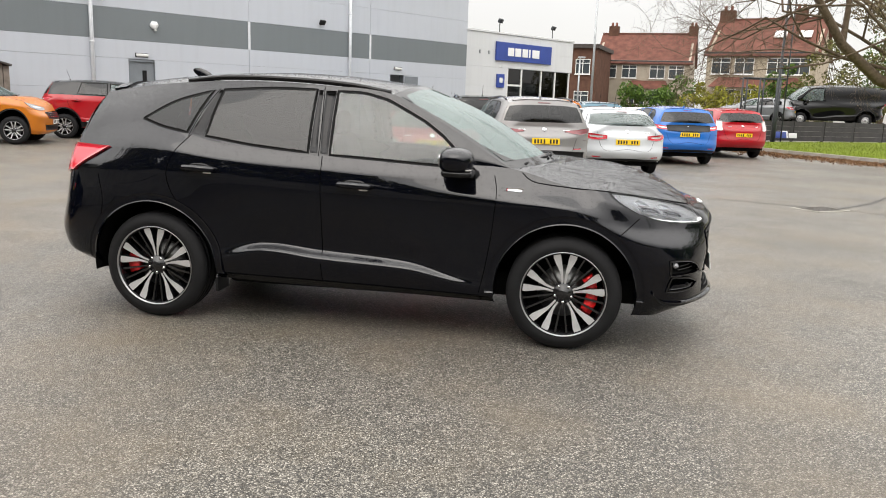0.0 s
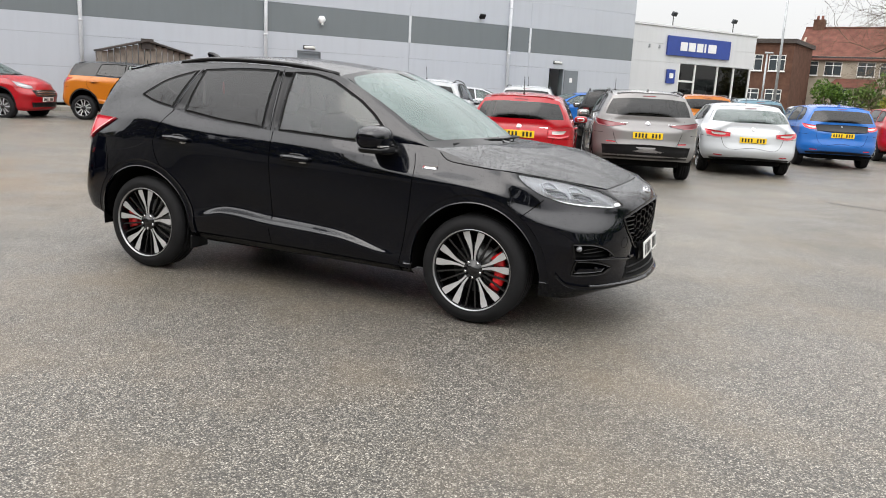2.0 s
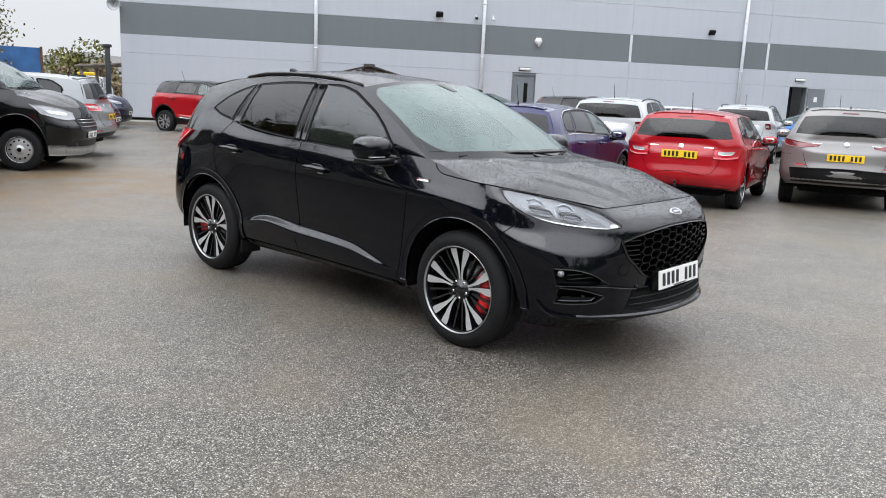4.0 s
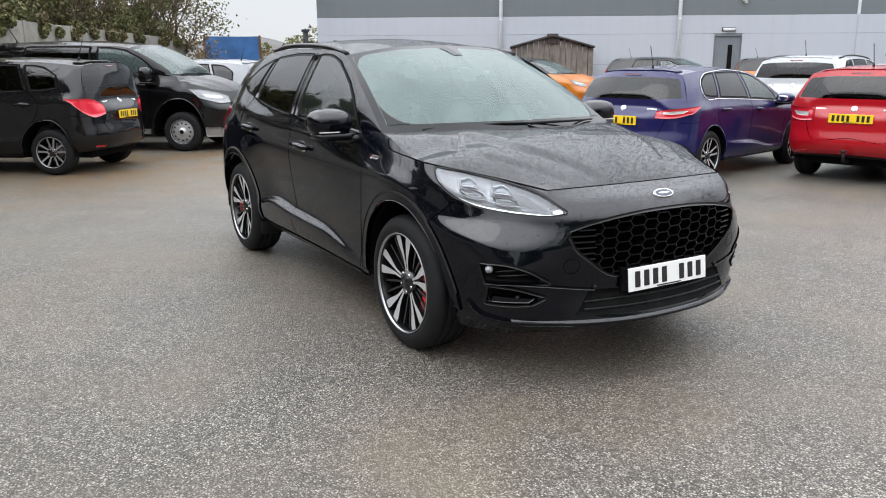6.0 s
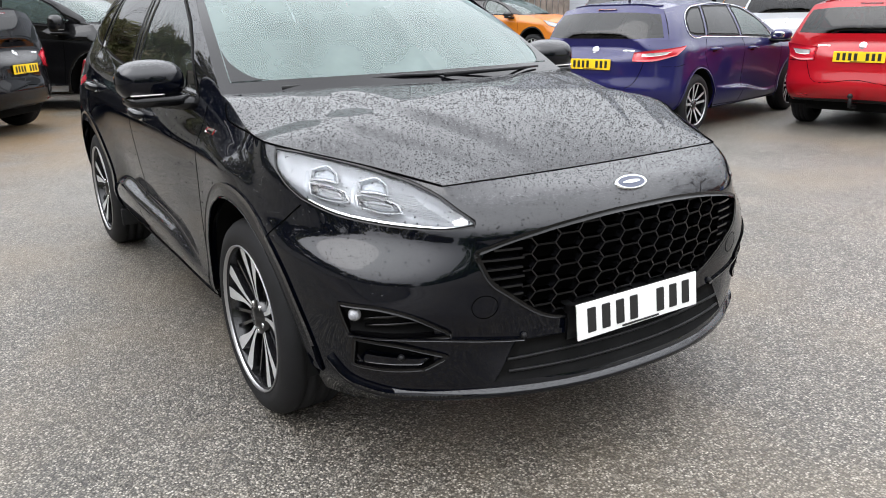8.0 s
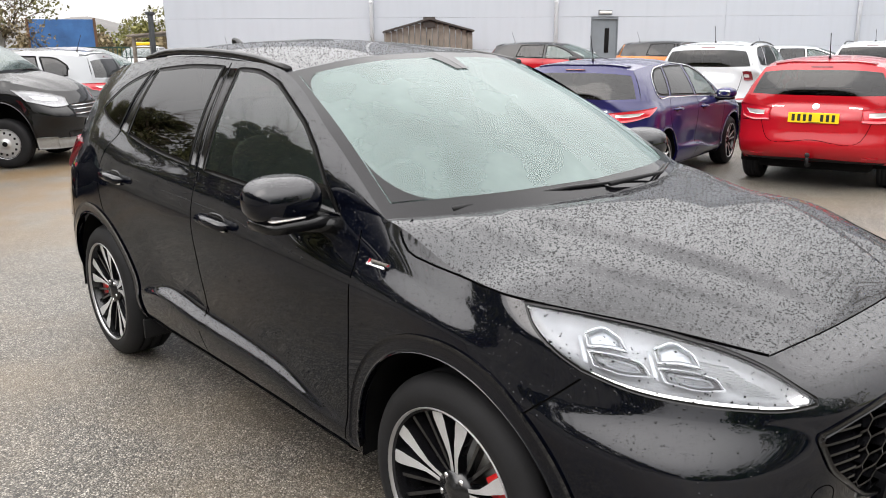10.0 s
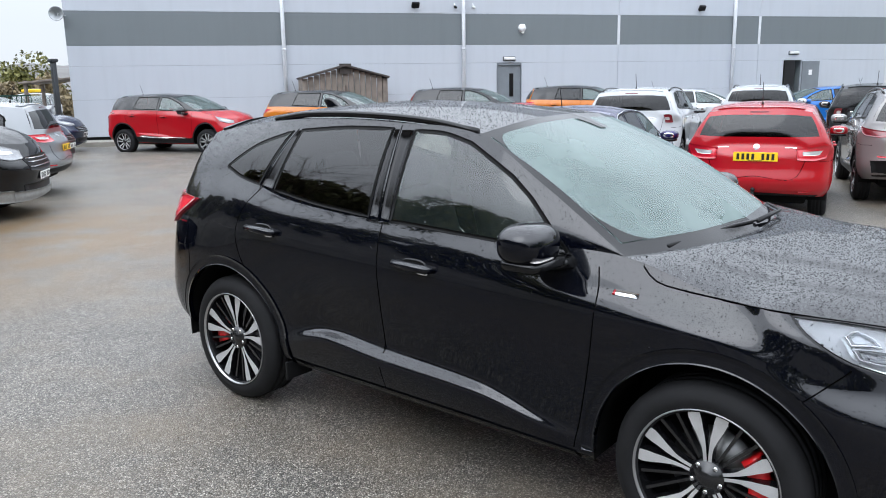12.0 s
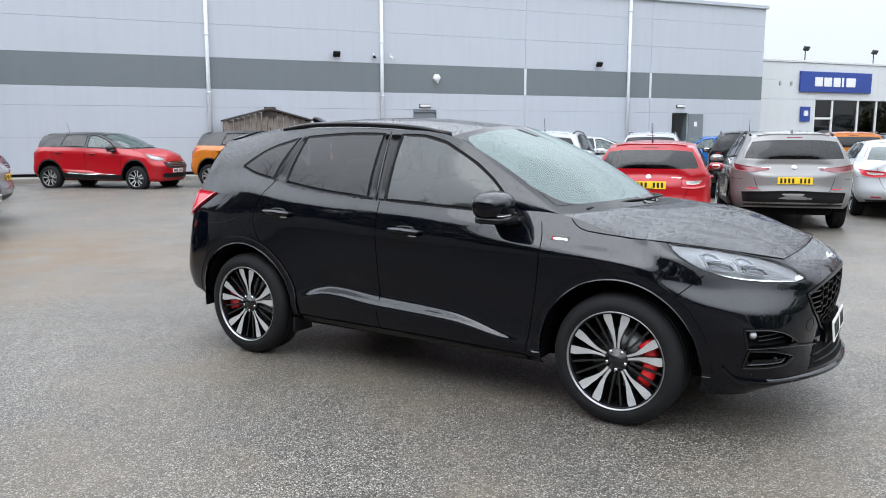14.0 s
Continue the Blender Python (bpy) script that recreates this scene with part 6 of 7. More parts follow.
def warehouse():
    w = new("wall_warehouse")
    w.matrix_world = WALL
    tagged(w, "tall pale grey clad warehouse wall with a dark band", "wall", kind="structure")
    rows = [(.36, 1.50, 0), (1.50, 2.52, 0), (2.52, 3.13, 0), (3.13, 4.16, 1), (4.16, 5.25, 0), (5.25, 6.35, 0), (6.35, 7.12, 0)]
    cols = [-29.5, -23.0, -16.9, -11.0, -6.2, -5.06, 1.0]
    holes = [(-15.68, -14.76, 2.50), (-3.87, -3.05, 2.52)]
    for z0, z1, dark in rows:
        for a, b in zip(cols, cols[1:]):
            cuts = [(a, b)]
            for h0, h1, ht in holes:
                nxt = []
                for p, q in cuts:
                    if z0 < ht - .05 and p < h1 and q > h0:
                        nxt += [(p, h0), (h1, q)]
                    else:
                        nxt.append((p, q))
                cuts = nxt
            for p, q in cuts:
                box_at("cladding_panel", p + .004, q - .004, -.06, 0, z0 + (.006), z1, M["clad_dark" if dark else "clad"], w, bevel=.004)
    # core, with the two door openings left free
    for a, b, z0 in ((-29.5, -15.68, .05), (-14.76, -3.87, .05), (-3.05, 1.0, .05), (-15.68, -14.76, 2.5), (-3.87, -3.05, 2.52)):
        box_at("wall_core", a, b, .003, .30, z0, 7.1, M["clad_dark"], w)
    box_at("wall_side", -29.5, -29.2, .31, 30, .05, 7.1, M["clad"], w)
    box_at("wall_side", .7, 1.0, .31, 30, .05, 7.1, M["clad"], w)
    box_at("roof_sheet", -29.6, 1.1, -.02, 30, 7.14, 7.24, M["clad"], w)
    box_at("parapet_cap", -29.65, 1.1, -.16, .10, 7.10, 7.26, M["clad"], w, bevel=.02)
    box_at("base_flashing", -29.5, 1.0, -.065, .0, .28, .355, M["dark"], w)
    for u in (-23.0, -16.9, -6.2):
        p = thing("downpipe", WALL @ pose(u, -.12, 0), "white round downpipe on the warehouse wall", "downpipe", "downpipes on the warehouse")
        part("pipe", *tube_vf([(0, 0, .30), (0, 0, 7.1)], .065, 12), M["pipe"], p)
        for z in (1.2, 3.0, 4.9, 6.6):
            part("bracket", *tube_vf([(0, 0, z - .03), (0, 0, z + .03)], .078, 12), M["pipe"], p)
    for u in (-11.0, -5.06):
        box_at("band_joint", u - .05, u + .05, -.075, -.055, 3.13, 4.16, M["pipe"], w)
    # doors
    d = thing("door_leaf", WALL @ pose(-15.22, 0, 0), "closed grey steel door with a narrow window", "door")
    box_at("door_panel", -.44, .44, -.02, .03, .38, 2.44, M["door_grey"], d, bevel=.006)
    box_at("door_pane", .02, .17, -.03, -.015, 1.35, 2.15, M["gloss_black"], d, "narrow dark pane")
    box_at("frame_head", -.46, .46, -.075, .05, 2.44, 2.50, M["door_grey"], d)
    box_at("frame_side", -.46, -.44, -.075, .05, .38, 2.44, M["door_grey"], d)
    box_at("frame_side", .44, .46, -.075, .05, .38, 2.44, M["door_grey"], d)
    part("door_handle", *tube_vf([(-.36, -.06, 1.35), (-.24, -.06, 1.35)], .014, 8), M["chrome"], d)
    d = thing("open_door", WALL @ pose(-3.05, -.08, 0, 0, 0, -8), "grey steel door standing open against the wall", "door")
    box_at("door_panel", .01, .72, -.05, 0, .40, 2.48, M["door_grey"], d, bevel=.006)
    box_at("door_notice", .28, .42, -.056, -.051, 1.95, 2.15, M["sign_white"], d)
    # near-black sheet behind the doorway: the unlit room's shade as a colour
    box_at("passage_shade", -3.87, -3.05, .9, .95, .05, 2.6, M["room_shade"], w)
    for u, z in ((-15.22, 2.66), (-3.45, 2.80)):
        l = thing("wall_lamp", WALL @ pose(u, -.10, z), "white bulkhead lamp over a door", "lamp", "lamps over the doors")
        part("lamp_body", *box_vf(0, 0, 0, .42, .10, .10, .03), M["fitting"], l)
        part("lamp_base", *box_vf(0, .03, .0, .46, .03, .14, .01), M["trim"], l)
    for u in (-18.6, -7.7):
        l = thing("floodlight", WALL @ pose(u, -.22, 4.42), "black floodlight on the warehouse wall", "lamp", "floodlights")
        part("lamp_head", *moved(box_vf(0, 0, 0, .26, .10, .20, .02), pose(0, 0, 0, 35)), M["trim"], l)
        part("bracket", *tube_vf([(0, .0, 0), (0, .17, -.10)], .02, 6), M["trim"], l)
    for u in (-17.2, -16.55):
        l = thing("security_camera", WALL @ pose(u, -.16, 4.38), "small security camera on the warehouse wall", "camera", "security cameras")
        part("camera_body", *moved(tube_vf([(0, -.10, 0), (0, .06, 0)], .045, 10), pose(0, 0, 0, 15)), M["trim" if u < -17 else "fitting"], l)
        part("bracket", *tube_vf([(0, .03, .02), (0, .10, .12)], .015, 6), M["fitting"], l)
    b = thing("alarm_box", WALL @ pose(-14.75, -.12, 3.70), "white alarm box on the dark band", "alarm")
    part("cover", *lathe_vf([(0, -.08), (.10, -.07), (.145, -.02), (.15, .06)], 6), M["sign_white"], b)
    part("strobe", *blob_vf((0, -.05, -.17), (.05, .05, .03), .8), M["fitting"], b)
    h = thing("horn_speaker", WALL @ pose(-29.62, -.26, 4.05), "grey horn loudspeaker at the warehouse corner", "speaker")
    part("horn", *lathe_vf([(.04, .20), (.06, .10), (.10, 0), (.19, -.14), (.21, -.16), (.19, -.15), (.05, 0)], 24), M["galv"], h)
    part("bracket", *tube_vf([(0, .1, 0), (.25, .25, -.05)], .02, 6), M["galv"], h)
    # concrete strip at the foot of the wall
    k = new("kerb_strip")
    k.matrix_world = WALL
    tagged(k, "pale concrete strip along the foot of the warehouse", "kerb", kind="structure")
    for i in range(16):
        u0 = -29.5 + i * 1.9
        box_at("kerb_stone", u0 + .005, u0 + 1.895, -1.15, -.062, -.05, .27, M["concrete"], k, bevel=.015)


warehouse()


def showroom():
    S = pose(-1.096, 39.496, 0, 0, 0, 45)
    w = new("wall_showroom")
    w.matrix_world = S
    tagged(w, "white clad car showroom with tall shop windows", "wall", kind="structure")
    for a, b in ((2.3, 5.9),):
        for z0, z1 in ((.1, 1.2), (1.2, 2.25), (2.25, 3.30)):
            box_at("cladding_panel", a, b - .004, -.05, 0, z0 + .006, z1, M["white_clad"], w, bevel=.004)
    for a, b in ((2.3, 5.4), (5.4, 8.6), (8.6, 11.75)):
        for z0, z1 in ((3.30, 4.2), (4.2, 5.05)):
            box_at("cladding_panel", a + .004, b - .004, -.05, 0, z0 + .006, z1, M["white_clad"], w, bevel=.004)
    box_at("wall_core", 2.3, 11.75, .003, .25, 3.30, 5.1, M["white_clad"], w)
    box_at("wall_core", 2.3, 5.9, .003, .25, .0, 3.30, M["white_clad"], w)
    box_at("wall_side", 11.5, 11.75, .26, 14, .0, 5.1, M["white_clad"], w)
    box_at("parapet_cap", 2.2, 11.8, -.10, .12, 5.06, 5.16, M["white_clad"], w, bevel=.01)
    box_at("roof_sheet", 2.2, 11.8, .13, 14, 5.0, 5.10, M["clad_dark"], w)
    box_at("back_wall", 2.3, 11.5, 9, 9.2, 0, 5.0, M["white_clad"], w)
    win = new("window_1")
    win.matrix_world = S
    tagged(win, "tall showroom windows in pale frames", "window", kind="structure")
    for u in (5.95, 7.15, 8.9, 10.2, 11.55):
        box_at("window_frame", u - .05, u + .05, -.02, .12, .05, 3.30, M["fitting"], win)
    box_at("window_frame", 5.9, 7.15, -.03, .10, 2.35, 2.45, M["fitting"], win)
    for a, b in ((6.0, 7.1), (7.2, 8.85), (8.95, 10.15), (10.25, 11.5)):
        p = box_at("pane", a, b, .04, .052, .05, 3.28, M["privacy"], win)
        p.visible_shadow = False
    box_at("yellow_banner", 9.7, 10.1, .30, .33, .6, 3.1, M["plate_yellow"], w)
    s = thing("fascia_sign", S @ pose(7.18, -.12, 4.16), "blue fascia sign with white letter shapes", "sign")
    part("sign_board", *box_vf(0, 0, 0, 4.75, .10, .98, .01), M["sign_blue"], s, smooth=False)
    for k, (u, wd) in enumerate(((-1.22, .50), (-.62, .50), (-.02, .46), (.38, .12), (.92, .62))):
        part("letter_shape", *box_vf(u, -.065, 0, wd, .03, .44, .01), M["sign_white"], s, smooth=False)
    s = thing("small_sign", S @ pose(5.28, -.10, 2.60), "small blue sign with a white shield shape", "sign")
    part("sign_board", *box_vf(0, 0, 0, .62, .06, .72, .01), M["sign_blue"], s, smooth=False)
    part("shield_shape", *box_vf(0, -.035, .04, .26, .02, .26, .05), M["sign_white"], s, smooth=False)
    for u, nm in ((5.2, "floodlight"), (9.8, "floodlight")):
        l = thing(nm, S @ pose(u, .05, 5.16), "black floodlight on a short roof post", "lamp", "floodlights")
        part("post", *tube_vf([(0, 0, 0), (0, 0, .5)], .025, 8), M["post"], l)
        part("lamp_head", *moved(box_vf(0, 0, 0, .30, .14, .22, .02), pose(0, -.06, .58, 30)), M["post"], l)
    for u in (3.6, 4.3):
        b = thing("vent_cap", S @ pose(u, -.08, 4.05), "small grey vent on the showroom wall", "vent", "vents")
        part("vent", *box_vf(0, 0, 0, .10, .08, .18, .02), M["galv"], b)


showroom()


def shed():
    s = thing("garden_shed", WALL @ pose(-21.3, -1.9, .12), "weathered brown plastic shed with a shallow gable roof", "shed")
    n = 15
    for i in range(n):
        x = -1.25 + 2.5 * i / (n - 1)
        box_at("board", x - .08, x + .08, -.03, .0, 0, 1.92 + .34 * (1 - abs(x) / 1.25), M["shed_wood"], s, bevel=.008)
    for sx in (-1.3, 1.3):
        box_at("side_board", sx - .02, sx + .02, 0, 1.5, 0, 1.92, M["shed_wood"], s)
    for sg in (-1, 1):
        v, f = box_vf(0, 0, 0, 1.42, 1.8, .06, .01)
        part("roof_sheet", *moved((v, f), pose(sg * .68, .70, 2.12, 0, sg * 15, 0)), M["felt"], s, smooth=False)
    box_at("ridge_vent", -.18, .18, -.12, 0, 2.05, 2.36, M["felt"], s)
    box_at("door_line", -.012, .012, -.045, -.03, 0, 1.7, M["dark"], s)


shed()


# ---- plants ----
def leaf_mat(name, dark, light, rough=.55):
    m = Mat(name, dark, rough)
    m.b.inputs["Specular IOR Level"].default_value = 0.2
    r = m.n.new("ShaderNodeNewGeometry").outputs["Random Per Island"]
    m.set("Base Color", m.ramp(r, (0.0, dark), (0.55, tuple((a + b) / 2 for a, b in zip(dark, light))), (1.0, light)))
    return m.m


M["ivy"] = leaf_mat("ivy_leaves", (0.065, 0.072, 0.028), (0.25, 0.245, 0.11))
M["olive"] = leaf_mat("spring_leaves", (0.06, 0.065, 0.018), (0.20, 0.19, 0.06))
M["hedge"] = leaf_mat("garden_hedge_leaves", (0.03, 0.07, 0.012), (0.12, 0.20, 0.03))
M["yellow_hedge"] = leaf_mat("golden_hedge_leaves", (0.14, 0.15, 0.015), (0.32, 0.30, 0.03))
M["brown_leaf"] = leaf_mat("brown_twig_leaves", (0.11, 0.085, 0.05), (0.30, 0.24, 0.14))
M["grass_blade"] = leaf_mat("grass_blades", (0.12, 0.17, 0.015), (0.24, 0.30, 0.035))
M["bark"] = Mat("bark", (0.13, 0.098, 0.07), .9, spec=.1).mottle(.35, 8, 60, .5, .01).m


def leaves_vf(pos, size, rng):
    """Leaves at pos: each a small folded blade, turned at random."""
    n = len(pos)
    a = rng.normal(size=(n, 3))
    a /= np.linalg.norm(a, axis=1)[:, None]
    b = np.cross(a, rng.normal(size=(n, 3)))
    b /= np.linalg.norm(b, axis=1)[:, None]
    c = np.cross(a, b)
    s = size * rng.uniform(.6, 1.4, n)[:, None]
    v = np.stack([pos - a * s, pos + b * s * .55 + c * s * .12, pos + a * s, pos - b * s * .55 + c * s * .12], 1).reshape(-1, 3)
    f = [(4 * i, 4 * i + 1, 4 * i + 2, 4 * i + 3) for i in range(n)]
    return v, f


def clump(rng, centres, radii, per):
    """Points on and inside uneven clumps."""
    out = []
    for c, r in zip(centres, radii):
        d = rng.normal(size=(per, 3))
        d /= np.linalg.norm(d, axis=1)[:, None]
        out.append(np.asarray(c) + d * r * rng.uniform(.35, 1.0, per)[:, None] ** .5)
    return np.concatenate(out)


def limbs(rng, base, way, length, radius, levels, spread=.55, droop=0.0):
    """A branching set of tapered limbs; returns mesh and the tips."""
    lots, tips = [], []

    def grow(p, d, ln, r, lv):
        pts, rad = [p], [r]
        q = np.array(p, float)
        for k in range(4):
            d = d + rng.normal(size=3) * .16 + np.array([0, 0, -droop])
            d /= np.linalg.norm(d)
            q = q + d * ln / 4
            pts.append(q.copy())
            rad.append(r * (1 - .14 * (k + 1)))
            if lv > 0 and k >= 1:
                for _ in range(1 if lv > 2 else 2):
                    dd = d + rng.normal(size=3) * spread
                    grow(q.copy(), dd / np.linalg.norm(dd), ln * rng.uniform(.5, .75), r * .5, lv - 1)
        lots.append(tube_vf(pts, rad, 6 if r > .03 else 4, False))
        tips.append(q)

    grow(np.array(base, float), np.array(way, float) / np.linalg.norm(way), length, radius, levels)
    return join_vf(*lots), tips


def tree(name, x, y, z, height, seed, label, leaf="", leaf_n=0, leaf_size=.06, way=(0, 0, 1), levels=4, radius=.2, spread=.55, length=None):
    rng = np.random.default_rng(seed)
    t = thing(name, pose(x, y, z), label, "tree", "trees")
    vf, tips = limbs(rng, (0, 0, -.1), way, length or height * .5, radius, levels, spread)
    part("trunk", *vf, M["bark"], t)
    if leaf:
        tips = np.array(tips)
        pos = np.concatenate([tips[rng.integers(0, len(tips), leaf_n)] + rng.normal(size=(leaf_n, 3)) * .2])
        part("crown", *leaves_vf(pos, leaf_size, rng), M[leaf], t, smooth=False)
    return t


BOUND = np.array([-15.6, 6.8, 0.0])
ALONG = np.array([-.777, .629, 0.0])
BACK = np.array([-.629, -.777, 0.0])     # away from the yard


def boundary_wall():
    turn = math.degrees(math.atan2(ALONG[1], ALONG[0]))
    w = new("wall_boundary")
    w.matrix_world = Matrix.Translation(BOUND) @ pose(0, 0, 0, 0, 0, turn)
    tagged(w, "weathered concrete panel wall along the yard", "wall", kind="structure")
    for k in range(-24, 5):
        s = k * 2.4
        box_at("wall_panel", s + .06, s + 2.34, 0, .12, -.05, 1.22, M["concrete"], w, bevel=.01)
        box_at("wall_panel", s + .06, s + 2.34, .004, .124, 1.235, 2.45, M["concrete"], w, bevel=.01)
        box_at("wall_post", s - .06, s + .06, -.012, .16, -.05, 2.47, M["concrete"], w, bevel=.01)
    # ivy and shrubs that grow over the wall, in several bushes
    rng = np.random.default_rng(5)
    for k in range(-22, 5):
        s0 = k * 2.4
        far = k < -4
        b = thing("wall_shrub", Matrix.Translation(BOUND + ALONG * (s0 + 1.2)), "tangled ivy and brambles growing over the wall", "shrub", "shrubs over the wall")
        grown = -9 < k < -3
        tall = rng.uniform(2.3, 2.8) if grown else rng.uniform(2.6, 3.4) if far else rng.uniform(1.2, 1.9) + (1.4 if k > 2 else 0)
        n = 64 if grown else 36 if far else 34
        cs, rs = [], []
        for i in range(n):
            u, h = rng.uniform(-1.4, 1.4), rng.uniform(-.10, 1.0) * tall
            dep = rng.uniform(.2, 1.6)
            r = rng.uniform(.3, .62) if far or grown else rng.uniform(.22, .48)
            if i % 7 == 0:
                dep, h, r = rng.uniform(-.10, .05), rng.uniform(-.22, .1), rng.uniform(.10, .20)
            elif h < r * .7:
                h = r * .7
            cs.append(ALONG * u + BACK * dep + np.array([0, 0, 2.42 + h]))
            rs.append(r)
        per = 170 if grown else 130 if far else 330
        pos = clump(rng, cs, rs, per)
        part("foliage", *leaves_vf(pos, .095 if far or grown else .05, rng), M["ivy"], b, smooth=False)
        pos = clump(rng, cs[:10], [r * 1.15 for r in rs[:10]], per // 3)
        part("dry_foliage", *leaves_vf(pos, .06, rng), M["brown_leaf"], b, smooth=False)
        if not far or k % 2:
            lots = []
            for i in range(5):
                u = rng.uniform(-1.2, 1.2)
                vf, _ = limbs(rng, ALONG * u + BACK * rng.uniform(.1, 1.2) + np.array([0, 0, 1.5]), (rng.uniform(-.4, .4), rng.uniform(-.3, .3), 1), tall * rng.uniform(.7, 1.2), .03, 2, .5)
                lots.append(vf)
            part("stem", *join_vf(*lots), M["bark"], b)


boundary_wall()


def bank():
    """Added unseen bank behind the yard's south wall; closes gaps in the car's reflections."""
    M["bank_green"] = Mat("added_bank", (0.055, 0.065, 0.025), .9).mottle(.4, 1.2, 14, .6, .06).m
    n = 60
    P = np.empty((n, 7, 3))
    for i in range(n):
        s_ = -54 + 44 * i / (n - 1)
        for j in range(7):
            dep = .35 + j * .9
            hgt = [1.6, 2.6, 3.0, 3.2, 3.1, 2.6, 0][j] * (1 if i not in (0, n - 1) else .3)
            P[i, j] = BOUND + ALONG * s_ + BACK * dep
            P[i, j, 2] = hgt + .35 * math.sin(i * .9 + j) + .25 * math.sin(i * 2.3 + j * 1.7) if j < 6 else 0
    b = part("ground_added_bank", *grid_vf(P, None, True), M["bank_green"])
    tagged(b, "added green bank behind the wall, out of view", "bank", kind="structure")


bank()


def container():
    c = thing("shipping_container", pose(-32.8, 20.1, 0, 0, 0, 63 + 90), "faded blue corrugated steel container beyond the wall", "container")
    M["blue_steel"] = Mat("faded_blue_steel", (0.035, 0.12, 0.30), .5).mottle(.3, 1.5, 30, .1).m
    M["rust"] = Mat("rusty_edge", (0.14, 0.07, 0.035), .8).mottle(.3, 5, 60, .2).m
    for sy in (-1.2, 1.2):
        pts = []
        for i in range(61):
            pts.append((-3 + .1 * i, sy + (.03 if i % 4 < 2 else -.0) * (1 if sy > 0 else -1), 0))
        v = [p for q in pts for p in (q, (q[0], q[1], 2.75))]
        f = [(2 * i, 2 * i + 2, 2 * i + 3, 2 * i + 1) for i in range(60)]
        part("side_sheet", v, f, M["blue_steel"], c, smooth=False)
    for sx in (-3, 3):
        box_at("end_sheet", sx - .02, sx + .02, -1.2, 1.2, .0, 2.75, M["blue_steel"], c)
    box_at("top_sheet", -3, 3, -1.2, 1.2, 2.72, 2.80, M["blue_steel"], c)
    for sx in (-3, 3):
        for sy in (-1.22, 1.22):
            box_at("corner_post", sx - .07, sx + .07, sy - .05, sy + .05, 0, 2.85, M["rust"], c)
    for sy in (-1.24, 1.24):
        box_at("top_rail", -3, 3, sy - .03, sy + .03, 2.72, 2.84, M["rust"], c)


container()


def gate_side():
    p = thing("gate_post", pose(-21.05, 17.15, .1), "tall dark steel gate post at the warehouse corner", "post")
    part("post", *box_vf(0, 0, 1.28, .13, .13, 2.56, .01), M["post"], p)
    part("cap", *box_vf(0, 0, 2.60, .22, .22, .10, .02), M["post"], p)
    p = thing("gate_leaf", pose(-21.7, 16.75, .1, 0, 0, 230), "dark green mesh gate leaf standing open", "gate")
    M["green_steel"] = Mat("dark_green_steel", (0.02, 0.06, 0.045), .5).mottle(.2, 5, 40, .1).m
    for i in range(12):
        box_at("bar", i * .13, i * .13 + .03, -.01, .01, .1, 1.6, M["green_steel"], p)
    for z in (.15, .85, 1.55):
        box_at("rail", 0, 1.5, -.02, .02, z, z + .05, M["green_steel"], p)
    s = thing("timber_shelter", pose(-26.5, 21.6, .1, 0, 0, 40), "open timber shelter with a flat roof beyond the gate", "shelter")
    for x in (-1.4, 1.4):
        for y in (-1, 1):
            part("post", *box_vf(x, y, 1.05, .12, .12, 2.1, .01), M["shed_wood"], s)
    part("roof_sheet", *moved(box_vf(0, 0, 0, 3.2, 2.4, .08, .01), pose(0, 0, 2.15, 0, -5, 0)), M["shed_wood"], s)


gate_side()


